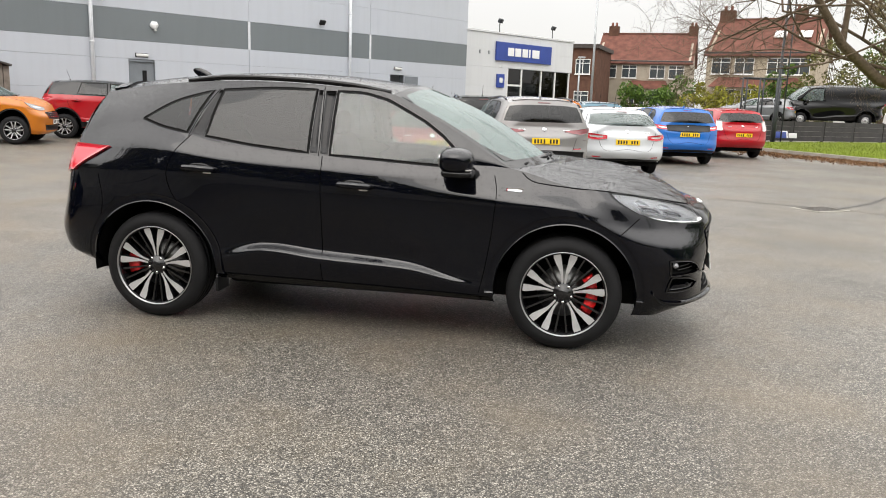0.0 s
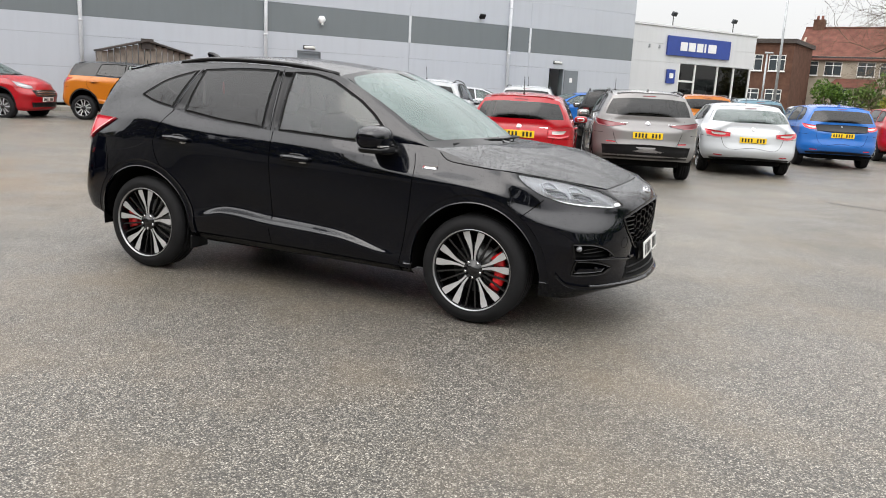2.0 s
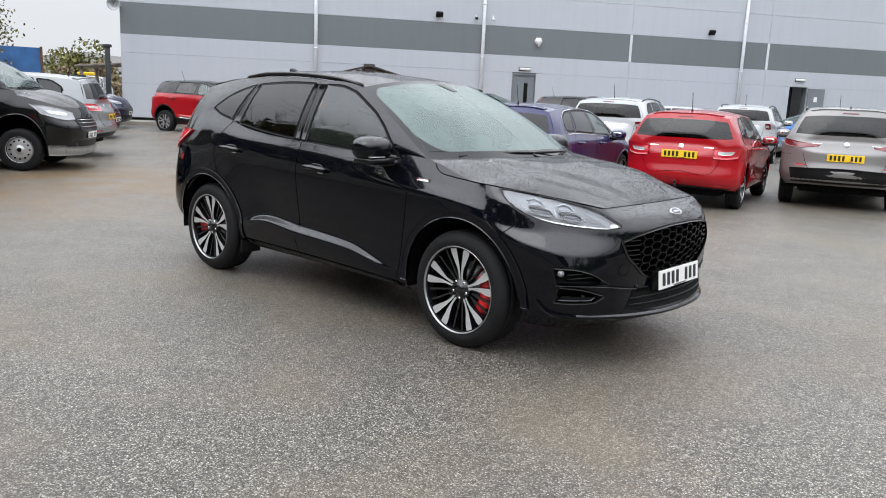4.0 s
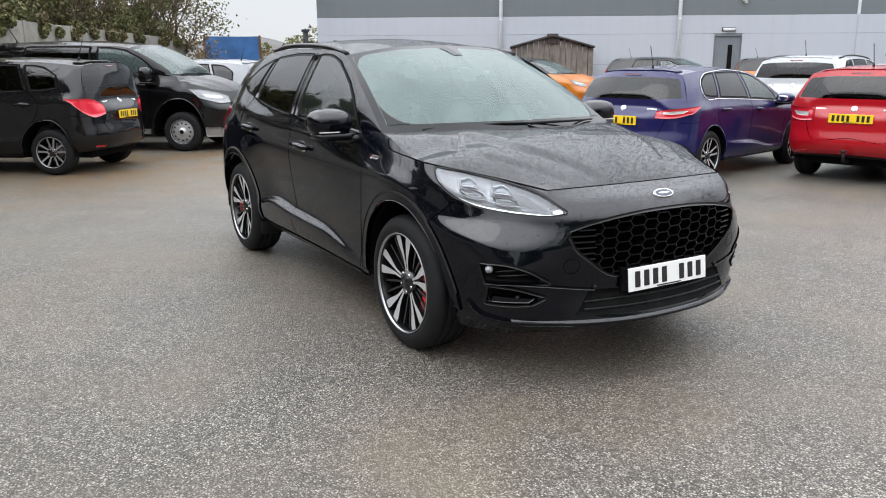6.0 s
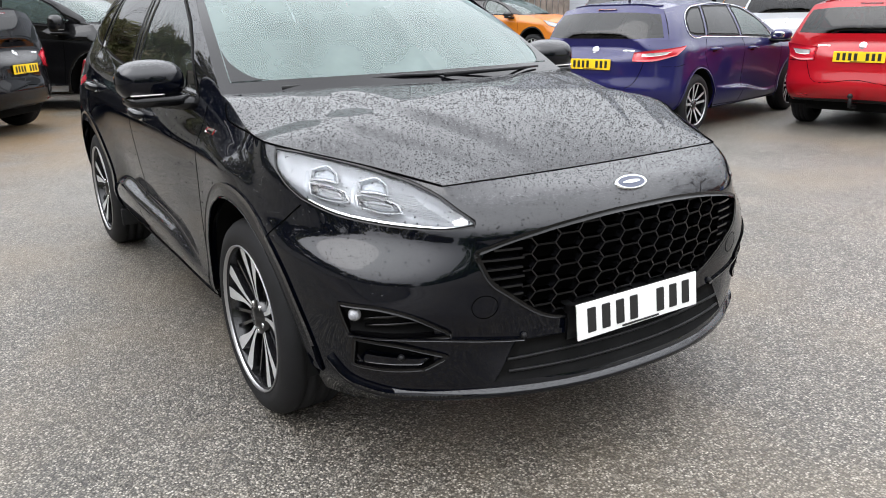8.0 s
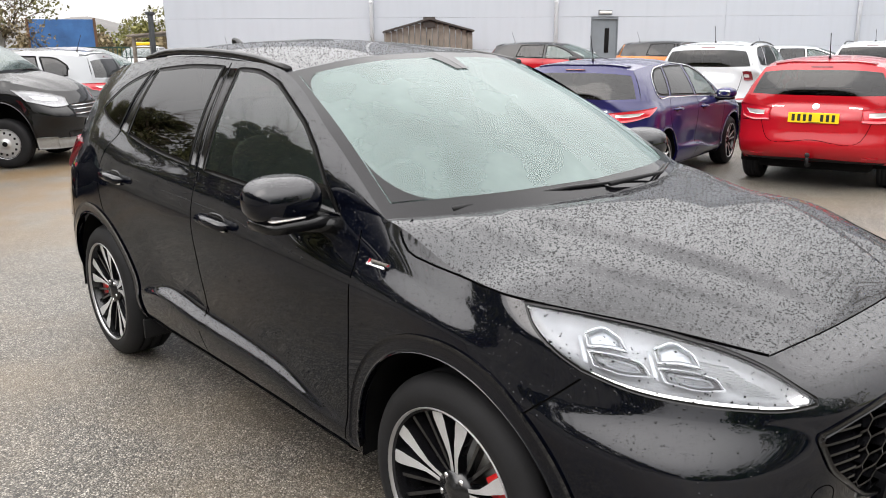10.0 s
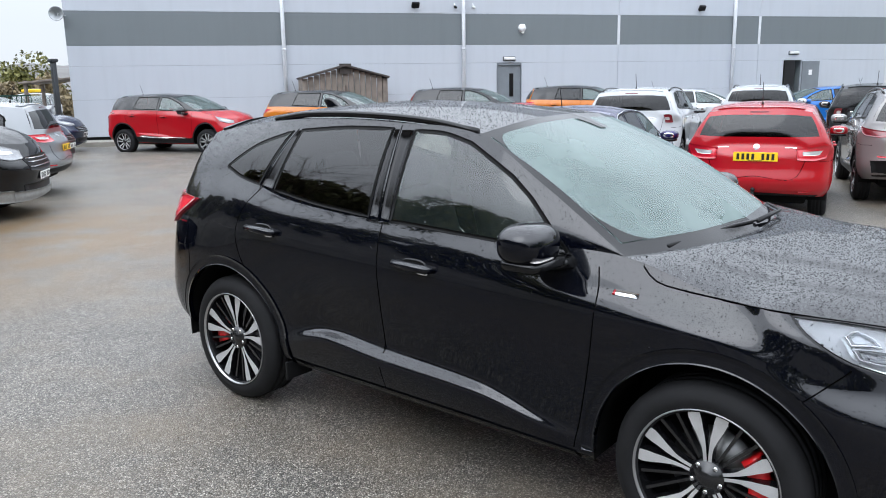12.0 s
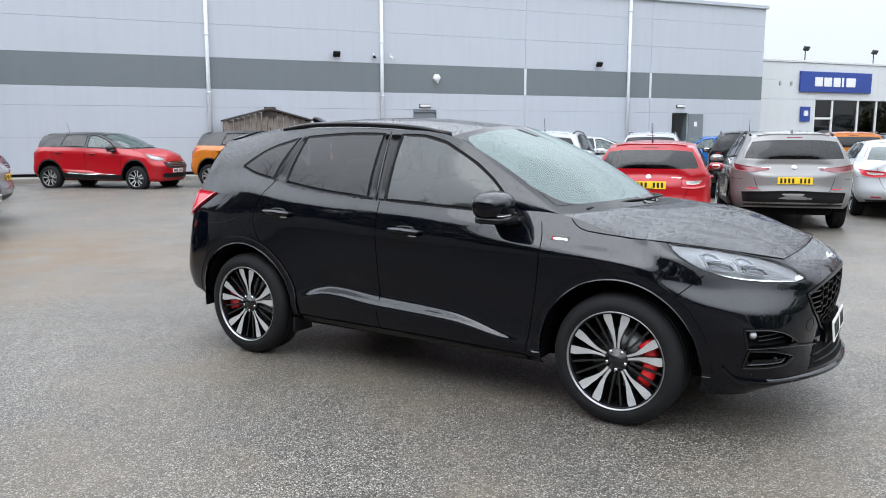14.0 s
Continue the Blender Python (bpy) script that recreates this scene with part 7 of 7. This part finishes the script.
# ---- beyond the yard to the north-east: verge, fence, posts, houses ----
def verge():
    M["grass_ground"] = Mat("mown_grass", (0.17, 0.22, 0.025), .9, spec=.1).mottle(.35, 3, 90, .6, .02).m
    g = new("ground_verge")
    tagged(g, "mown grass verge behind a stone kerb", "grass", kind="structure")
    kerb = [(10.9, 33.5), (11.35, 30.5), (11.95, 28.0), (13.3, 24.6), (15.6, 19.5), (19, 13)]
    pk = curve(kerb, np.linspace(0, 1, 40))
    outer = pk + np.array([22, 9])
    P = np.stack([np.concatenate([pk * (1 - t) + outer * t, np.full((40, 1), .11 + .16 * t)], 1) for t in np.linspace(0, 1, 24)], 1)
    part("grass_sheet", *grid_vf(P), M["grass_ground"], g)
    rng = np.random.default_rng(3)
    t = rng.uniform(0, 1, 26000) ** 1.7
    k = rng.integers(0, 39, 26000)
    fr = rng.uniform(0, 1, 26000)
    base = (pk[k] * (1 - fr[:, None]) + pk[k + 1] * fr[:, None]) * (1 - (t * .5)[:, None]) + (outer[k] * (1 - fr[:, None]) + outer[k + 1] * fr[:, None]) * (t * .5)[:, None]
    z = .11 + .16 * t * .5
    lean = rng.normal(size=(26000, 2)) * .03
    a = rng.uniform(0, 2 * np.pi, 26000)
    wv = np.stack([np.cos(a), np.sin(a)], 1) * .008
    v = np.stack([np.c_[base - wv, z], np.c_[base + wv, z], np.c_[base + lean, z + rng.uniform(.04, .09, 26000)]], 1).reshape(-1, 3)
    gs = part("grass_blades", v, [(3 * i, 3 * i + 1, 3 * i + 2) for i in range(26000)], M["grass_blade"], None, smooth=False)
    tagged(gs, "short green grass blades on the verge", "grass", kind="stuff")
    ks = new("kerb")
    tagged(ks, "pale stone kerb at the edge of the grass", "kerb", kind="structure")
    M["kerb_stone"] = Mat("kerb_stone", (0.34, 0.31, 0.27), .8).mottle(.2, 4, 60, .3, .004).m
    for i in range(30):
        a, b = curve(kerb, [i / 30, (i + .97) / 30])
        d = b - a
        v, f = box_vf(0, 0, 0, float(np.linalg.norm(d)), .14, .24, .015)
        o = part("kerb_stone", v, f, M["kerb_stone"], ks, smooth=False)
        o.matrix_local = pose((a[0] + b[0]) / 2, (a[1] + b[1]) / 2, .03, 0, 0, math.degrees(math.atan2(d[1], d[0])))
    # fallen leaves and silt along the kerb
    M["leaf_litter"] = leaf_mat("brown_leaf_litter", (0.10, 0.05, 0.025), (0.24, 0.13, 0.06))
    n = 9000
    k = rng.integers(0, 39, n)
    off = np.abs(rng.normal(size=n)) * .75
    q = pk[k] + (pk[k + 1] - pk[k]) * rng.uniform(0, 1, n)[:, None] + np.stack([-off - .1, -off * .3], 1)
    gl = part("leaf_litter", *leaves_vf(np.c_[q, rng.uniform(.005, .03, n)], .045, rng), M["leaf_litter"], None, smooth=False)
    tagged(gl, "wet brown leaves lying along the kerb", "leaves", kind="stuff")
    f = thing("board_fence", pose(15.2, 38.3, .05, 0, 0, 21), "low dark timber board fence behind the grass", "fence")
    M["dark_board"] = Mat("dark_fence_board", (0.055, 0.052, 0.05), .75).mottle(.25, 3, 60, .3).m
    for i in range(7):
        for j in range(4):
            box_at("board", i * 2.0 + .02, i * 2.0 + 1.98, 0, .04, .02 + j * .24, .25 + j * .24, M["dark_board"], f, bevel=.006)
        box_at("post", i * 2.0 - .05, i * 2.0 + .05, .04, .14, -.1, 1.0, M["dark_board"], f)
    for x, w, h, col in ((12.95, .9, .30, "sign_blue"), (13.25, .42, .34, "sign_white"), (13.75, .5, .24, "fitting")):
        s = thing("leaning_board", pose(x + 3.1, 38.2 + (x - 12.95) * .4, .22, 0, 0, 21), "small flat board leaning on the fence", "board", "boards on the fence")
        part("panel", *moved(box_vf(0, 0, h / 2, w, .03, h, .005), pose(0, 0, 0, -12)), M[col], s)
    p = thing("lamp_post", pose(14.55, 35.3, .1), "tall dark steel lamp column by the grass", "post")
    part("column", *tube_vf([(0, 0, -.1), (0, 0, 1.6), (0.0, 0, 1.65), (.05, 0, 9)], [.11, .10, .06, .045], 10), M["post"], p)
    p = thing("pole", pose(15.2, 36.0, .1), "thin dark pole beside the lamp column", "post")
    part("column", *tube_vf([(0, 0, -.1), (0, 0, 7)], [.035, .03], 8), M["post"], p)
    g = thing("steel_frame", pose(16.95, 43.0, .7, 0, 0, -10), "row of dark steel posts with a top rail", "frame")
    for i in range(6):
        part("post", *tube_vf([(-1.1 + i * .44, (i % 2) * 1.2, 0), (-1.1 + i * .44, (i % 2) * 1.2, 2.55)], .045, 8), M["post"], g)
    for y in (0, 1.2):
        part("top_rail", *tube_vf([(-1.1, y, 2.5), (1.1, y, 2.5)], .04, 8), M["post"], g)
    p = thing("lamp_post", pose(8.9, 50, 0), "tall thin grey street lamp beyond the yard", "street lamp")
    part("column", *tube_vf([(0, 0, 0), (0, 0, 9.3)], [.09, .05], 8), M["galv"], p)
    part("lamp_head", *box_vf(.35, 0, 9.3, .9, .18, .08, .03), M["galv"], p)
    p = thing("lamp_post", pose(8.7, 54, 0), "short grey lamp post by the brick flats", "street lamp")
    part("column", *tube_vf([(0, 0, 0), (0, 0, 4.6)], [.07, .05], 8), M["galv"], p)
    part("lamp_head", *box_vf(.1, 0, 4.6, .5, .16, .10, .03), M["galv"], p)


verge()

M["render_wall"] = Mat("cream_roughcast", (0.46, 0.39, 0.30), .9, spec=.1).mottle(.12, 1.2, 25, .3, .02).m
M["grey_render"] = Mat("grey_roughcast", (0.42, 0.37, 0.30), .9, spec=.1).mottle(.12, 1.2, 25, .3, .02).m
M["brown_brick"] = Mat("brown_brickwork", (0.115, 0.06, 0.042), .85, spec=.15).mottle(.25, 2, 30, .3, .01).m
M["red_tile"] = Mat("red_roof_tiles", (0.155, 0.066, 0.05), .85, spec=.15).mottle(.3, 1.5, 18, .4, .02).m
M["upvc"] = Mat("white_window_frame", (0.75, 0.75, 0.73), .4).m
M["pane"] = Mat("house_window_glass", (0.04, 0.05, 0.055), .06).m


def roof_slope(parent, w, run, rise, z, sign, over=.35):
    """A slope of overlapping tile courses."""
    n = 14
    L = math.hypot(run + over, rise * (run + over) / run)
    ang = math.degrees(math.atan2(rise, run))
    sl = new("roof_slope")
    sl.parent = parent
    sl.matrix_local = pose(0, 0, z + rise) @ pose(0, 0, 0, 0, 0, 0 if sign < 0 else 180) @ pose(0, 0, 0, ang, 0, 0)
    for k in range(n):
        v, f = box_vf(0, -(k + .5) * L / n, .02, w + .5, L / n * 1.12, .05, 0)
        o = part("tile_course", *moved((v, f), pose(0, 0, 0, 1.6)), M["red_tile"], sl, smooth=False)


def window_at(parent, x, y, z, w, h, split=2):
    wn_ = new("window")
    wn_.parent = parent
    wn_.matrix_local = pose(x, y, z)
    for a, b, c, d in ((-w / 2, w / 2, -h / 2 - .05, -h / 2), (-w / 2, w / 2, h / 2, h / 2 + .05), (-w / 2 - .05, -w / 2, -h / 2 - .05, h / 2 + .05), (w / 2, w / 2 + .05, -h / 2 - .05, h / 2 + .05)):
        box_at("frame", a, b, -.06, .0, c, d, M["upvc"], wn_)
    for k in range(1, split):
        u = -w / 2 + w * k / split
        box_at("mullion", u - .03, u + .03, -.055, .0, -h / 2, h / 2, M["upvc"], wn_)
    box_at("transom", -w / 2, w / 2, -.052, .0, h * .22, h * .27, M["upvc"], wn_)
    box_at("pane", -w / 2, w / 2, -.03, -.02, -h / 2, h / 2, M["pane"], wn_)
    box_at("sill", -w / 2 - .1, w / 2 + .1, -.14, .0, -h / 2 - .12, -h / 2 - .05, M["upvc"], wn_)


def house(x, y, turn, w, depth, wall, label, chimneys, bay, skylights=()):
    h = thing("house", pose(x, y, .75, 0, 0, turn), label, "house", "houses beyond the yard")
    eave, ridge = 5.2, 8.0
    box_at("wall", -w / 2, w / 2, 0, depth, -.5, eave, M[wall], h)
    for sx in (-1, 1):
        v = [(sx * w / 2, 0, eave), (sx * w / 2, depth, eave), (sx * w / 2, depth / 2, ridge)]
        v += [(sx * (w / 2 - .2), a[1], a[2]) for a in v]
        part("gable", v, [(0, 1, 2), (5, 4, 3), (0, 3, 4, 1), (1, 4, 5, 2), (2, 5, 3, 0)], M[wall], h, smooth=False)
    rs = new("roof")
    rs.parent = h
    rs.matrix_local = pose(0, depth / 2, 0)
    roof_slope(rs, w, depth / 2, ridge - eave, eave, -1)
    roof_slope(rs, w, depth / 2, ridge - eave, eave, 1)
    box_at("ridge_tiles", -w / 2 - .25, w / 2 + .25, depth / 2 - .12, depth / 2 + .12, ridge + .02, ridge + .14, M["red_tile"], h)
    box_at("gutter", -w / 2 - .2, w / 2 + .2, -.42, -.30, eave - .16, eave - .04, M["post"], h)
    for cx, cw in chimneys:
        ch = box_at("chimney", cx - cw / 2, cx + cw / 2, depth / 2 - .35, depth / 2 + .35, ridge - .8, ridge + .80, M["brown_brick"], h)
        for k in (-.2, .2):
            part("chimney_pot", *moved(lathe_vf([(.13, 0), (.11, .4), (.08, .4)], 10, "z"), pose(cx + k * cw, depth / 2, ridge + .77)), M["red_tile"], ch)
    for u in (-w * .36, -w * .14, w * .16, w * .36):
        window_at(h, u, -.005, 4.1, 1.35, 1.15)
    for u in skylights:
        part("skylight", *moved(box_vf(0, 0, 0, .9, 1.0, .08, .01), pose(u, depth * .24, eave + (ridge - eave) * .48 + .12, math.degrees(math.atan2(ridge - eave, depth / 2)))), M["upvc"], h)
    b0, b1 = bay
    box_at("bay", b0, b1, -1.0, -.003, -.5, 2.5, M[wall], h)
    v = [(b0 - .2, -1.3, 2.45), (b1 + .2, -1.3, 2.45), (b1 - .3, .0, 3.25), (b0 + .3, .0, 3.25), (b0 - .2, 0, 2.45), (b1 + .2, 0, 2.45)]
    part("bay_roof", v, [(0, 1, 2, 3), (0, 3, 4), (1, 5, 2), (0, 4, 5, 1)], M["red_tile"], h, smooth=False)
    n = max(2, round((b1 - b0) / 2.0))
    for k in range(n):
        window_at(h, b0 + (b1 - b0) * (k + .5) / n, -1.005, 1.6, (b1 - b0) / n * .72, 1.3, 3)
    return h


house(18.9, 78.8, -20, 9.0, 8.0, "grey_render", "cream rendered house with a red tiled roof", ((-3.6, 1.0), (4.3, .9)), (-1.2, 2.6))
house(23.9, 62.0, -31, 8.0, 8.5, "render_wall", "cream rendered semi-detached house, long red bay roof", ((-3.6, 1.2), (2.0, 1.0)), (-3.3, 3.3), (1.0, 2.8))


def flats():
    h = thing("brick_flats", pose(9.9, 72, .4, 0, 0, -20), "brown brick flats with a dark roof edge", "house", "houses beyond the yard")
    box_at("wall", -3.2, 3.2, 0, 8, -.5, 6.0, M["brown_brick"], h)
    box_at("roof_edge", -3.4, 3.4, -.25, 8.2, 6.0, 6.35, M["felt"], h)
    for z in (1.6, 4.4):
        for u in (-1.8, .2, 2.0):
            window_at(h, u, -.005, z, 1.2, 1.2)


flats()


def shrub(x, y, z, size, seed, mat, label, name="garden_shrub", n=2200, leaf=.07):
    rng = np.random.default_rng(seed)
    t = thing(name, pose(x, y, z), label, "shrub", "garden shrubs")
    cs = rng.normal(size=(14, 3)) * np.array(size) * .42 + [0, 0, size[2] * .55]
    cs[:, 2] = np.abs(cs[:, 2])
    part("foliage", *leaves_vf(clump(rng, cs, rng.uniform(.3, .6, 14) * min(size), n // 14), leaf, rng), M[mat], t, smooth=False)
    lots = [tube_vf([(0, 0, -.1), tuple(c * .6), tuple(c)], [.05, .03, .012], 5, False) for c in cs[:7]]
    part("stem", *join_vf(*lots), M["bark"], t)


for i, (x, y, sz, mt) in enumerate(((17.2, 60, (2.0, 1.2, 1.7), "hedge"), (19.6, 59, (2.2, 1.2, 2.5), "hedge"), (21.6, 56, (2.0, 1.2, 1.9), "yellow_hedge"), (23.6, 54, (2.0, 1.2, 1.7), "yellow_hedge"), (25.8, 53, (2.2, 1.2, 2.0), "hedge"), (26.5, 49.5, (2.4, 1.4, 3.6), "olive"), (28.6, 48.5, (2.4, 1.4, 3.4), "olive"), (24.2, 50.5, (1.6, 1.2, 2.0), "hedge"), (30.5, 50, (2.5, 2, 4.6), "hedge"))):
    shrub(x - 3.2, y, .75, sz, 70 + i, mt, "clipped green shrub in a front garden" if mt == "hedge" else "yellow-green shrub in a front garden", n=2600, leaf=.10)

tree("garden_tree", 20.5, 96, 0, 13, 11, "bushy spring tree behind the houses", "brown_leaf", 7000, .16, levels=3, radius=.3, length=5.6)
# the big leaning tree with ivy that hangs over the verge


def leaning_tree():
    rng = np.random.default_rng(21)
    t = thing("leaning_tree", pose(18.3, 30.0, .1), "old leaning tree with bare branches and ivy", "tree", "trees")
    up, tips = limbs(rng, (0, 0, -.2), (-.12, 0, 1), 5.5, .40, 3, .5)
    arm, _ = limbs(rng, (-.2, 0, 2.0), (-.88, -.04, .42), 8.2, .24, 5, .62)
    arm2, _ = limbs(rng, (-.1, 0, 2.6), (-.5, .25, .9), 6.5, .15, 5, .62)
    for way, ln in (((-.84, -.35, .44), 6.6), ((-.70, .1, .70), 6.4), ((-.55, -.2, .80), 6.4), ((-.80, .05, .58), 6.8), ((-.35, -.3, .85), 6.0)):
        part("limb", *limbs(rng, (-.15, 0, 2.3), way, ln, .085, 5, .7)[0], M["bark"], t)
    part("trunk", *up, M["bark"], t)
    part("limb", *arm, M["bark"], t)
    part("limb", *arm2, M["bark"], t)
    cs = [(-.5 + .5 * math.sin(k * 2.1), .35 * math.cos(k * 1.7), .5 + k * .22) for k in range(20)]
    part("ivy", *leaves_vf(clump(rng, cs, [.45] * 20, 420), .055, rng), M["ivy"], t, "dark ivy on the trunk", smooth=False)
    part("dry_leaf", *leaves_vf(clump(rng, [(-1.2, 0, 3.6), (-.8, .2, 4.3), (-1.8, 0, 3.9), (-1.4, .1, 4.8), (-2.4, 0, 4.9), (-.4, 0, 5.0), (-3.0, 0, 5.3)], [.6, .7, .5, .8, .6, .8, .6], 620), .05, rng), M["brown_leaf"], t, smooth=False)


leaning_tree()

# unseen shrubs added to the east, to darken what the car's front mirrors
for i in range(12):
    shrub(20.5 + i * .85, 10.0 - i * 3.1, 0, (3.6, 3.4, 4.2 + (i * 5 % 3) * .6), 140 + i, "hedge" if i % 3 else "olive", "dense tall shrub added east of the yard, out of view", "added_shrub", 3000, .16)


def manhole():
    m = thing("manhole_cover", pose(5.9, 12.2, .004, 0, 0, 25), "worn iron manhole cover set in the tarmac", "manhole")
    M["iron"] = Mat("worn_iron", (0.07, 0.06, 0.05), .45, .6).mottle(.3, 12, 90, .4).m
    part("frame", *box_vf(0, 0, 0, .72, .52, .012, .004), M["concrete"], m)
    part("cover", *box_vf(0, 0, .006, .60, .42, .012, .004), M["iron"], m)
    for i in range(5):
        for j in range(4):
            part("rib", *box_vf(-.22 + i * .11, -.14 + j * .095, .013, .07, .02, .006), M["iron"], m)
    j = new("tarmac_joint")
    tagged(j, "dark sealed joint across the tarmac", "joint", kind="structure")
    M["tar"] = Mat("bitumen_seal", (0.02, 0.02, 0.02), .4).mottle(.3, 8, 60, .3).m
    for pts in ([(4.6, 13.25), (5.3, 12.75), (6.2, 12.3), (7.0, 11.2), (7.6, 10.2)], [(6.2, 12.3), (7.2, 13.2), (8.3, 14.5), (9.4, 15.4)]):
        c = curve(pts, np.linspace(0, 1, 30))
        c = c + np.array([[.03 * math.sin(k * 2.3), .03 * math.cos(k * 1.9)] for k in range(30)])
        d = np.gradient(c, axis=0)
        nn = np.stack([-d[:, 1], d[:, 0]], 1) / np.linalg.norm(d, axis=1)[:, None] * .022
        P = np.stack([np.c_[c - nn, np.full(30, .004)], np.c_[c + nn, np.full(30, .004)]], 1)
        part("seal_line", *grid_vf(P, None, True), M["tar"], j)


manhole()
tree("bare_tree", -25.4, 14.2, 0, 9, 31, "young bare tree by the end of the wall", "olive", 1500, .06, way=(-.1, -.1, 1), levels=3, radius=.07, length=2.9, spread=.30)
tree("bare_tree", -26.3, 14.4, 0, 9, 32, "young bare tree by the end of the wall", "brown_leaf", 1500, .06, way=(-.1, -.1, 1), levels=3, radius=.07, length=2.6, spread=.30)
for i in range(9):
    a = radians(54 + i * 2.4)
    d = 60 + (i % 3) * 9
    shrub(-math.sin(a) * d, math.cos(a) * d, 0, (5.5, 3.0, 1.7 + (i * 7 % 4) * .35), 90 + i, "olive" if i % 3 else "brown_leaf", "wild yellow-green shrub beyond the yard", "wild_shrub", 3800, .17)


def hills():
    M["hill"] = Mat("hazy_hill", (0.13, 0.125, 0.12), .95).mottle(.25, .02, .3, 0).m
    n = 90
    rng = np.random.default_rng(8)
    P = np.empty((n, 5, 3))
    for i in range(n):
        a = radians(20 + 80 * i / (n - 1))
        hgt = 34 + 12 * math.sin(i * .13 + 2.6) + 6 * math.sin(i * .41) + 4 * math.sin(i * 1.1)
        for j in range(5):
            d = 900 + j * 130
            P[i, j] = (-math.sin(a) * d, math.cos(a) * d, [-3, .35 * hgt, .75 * hgt, hgt, .6 * hgt][j])
    b = part("backdrop_hills", *grid_vf(P, None, True), M["hill"])
    tagged(b, "low hazy hills on the horizon", "hill", kind="structure")


hills()
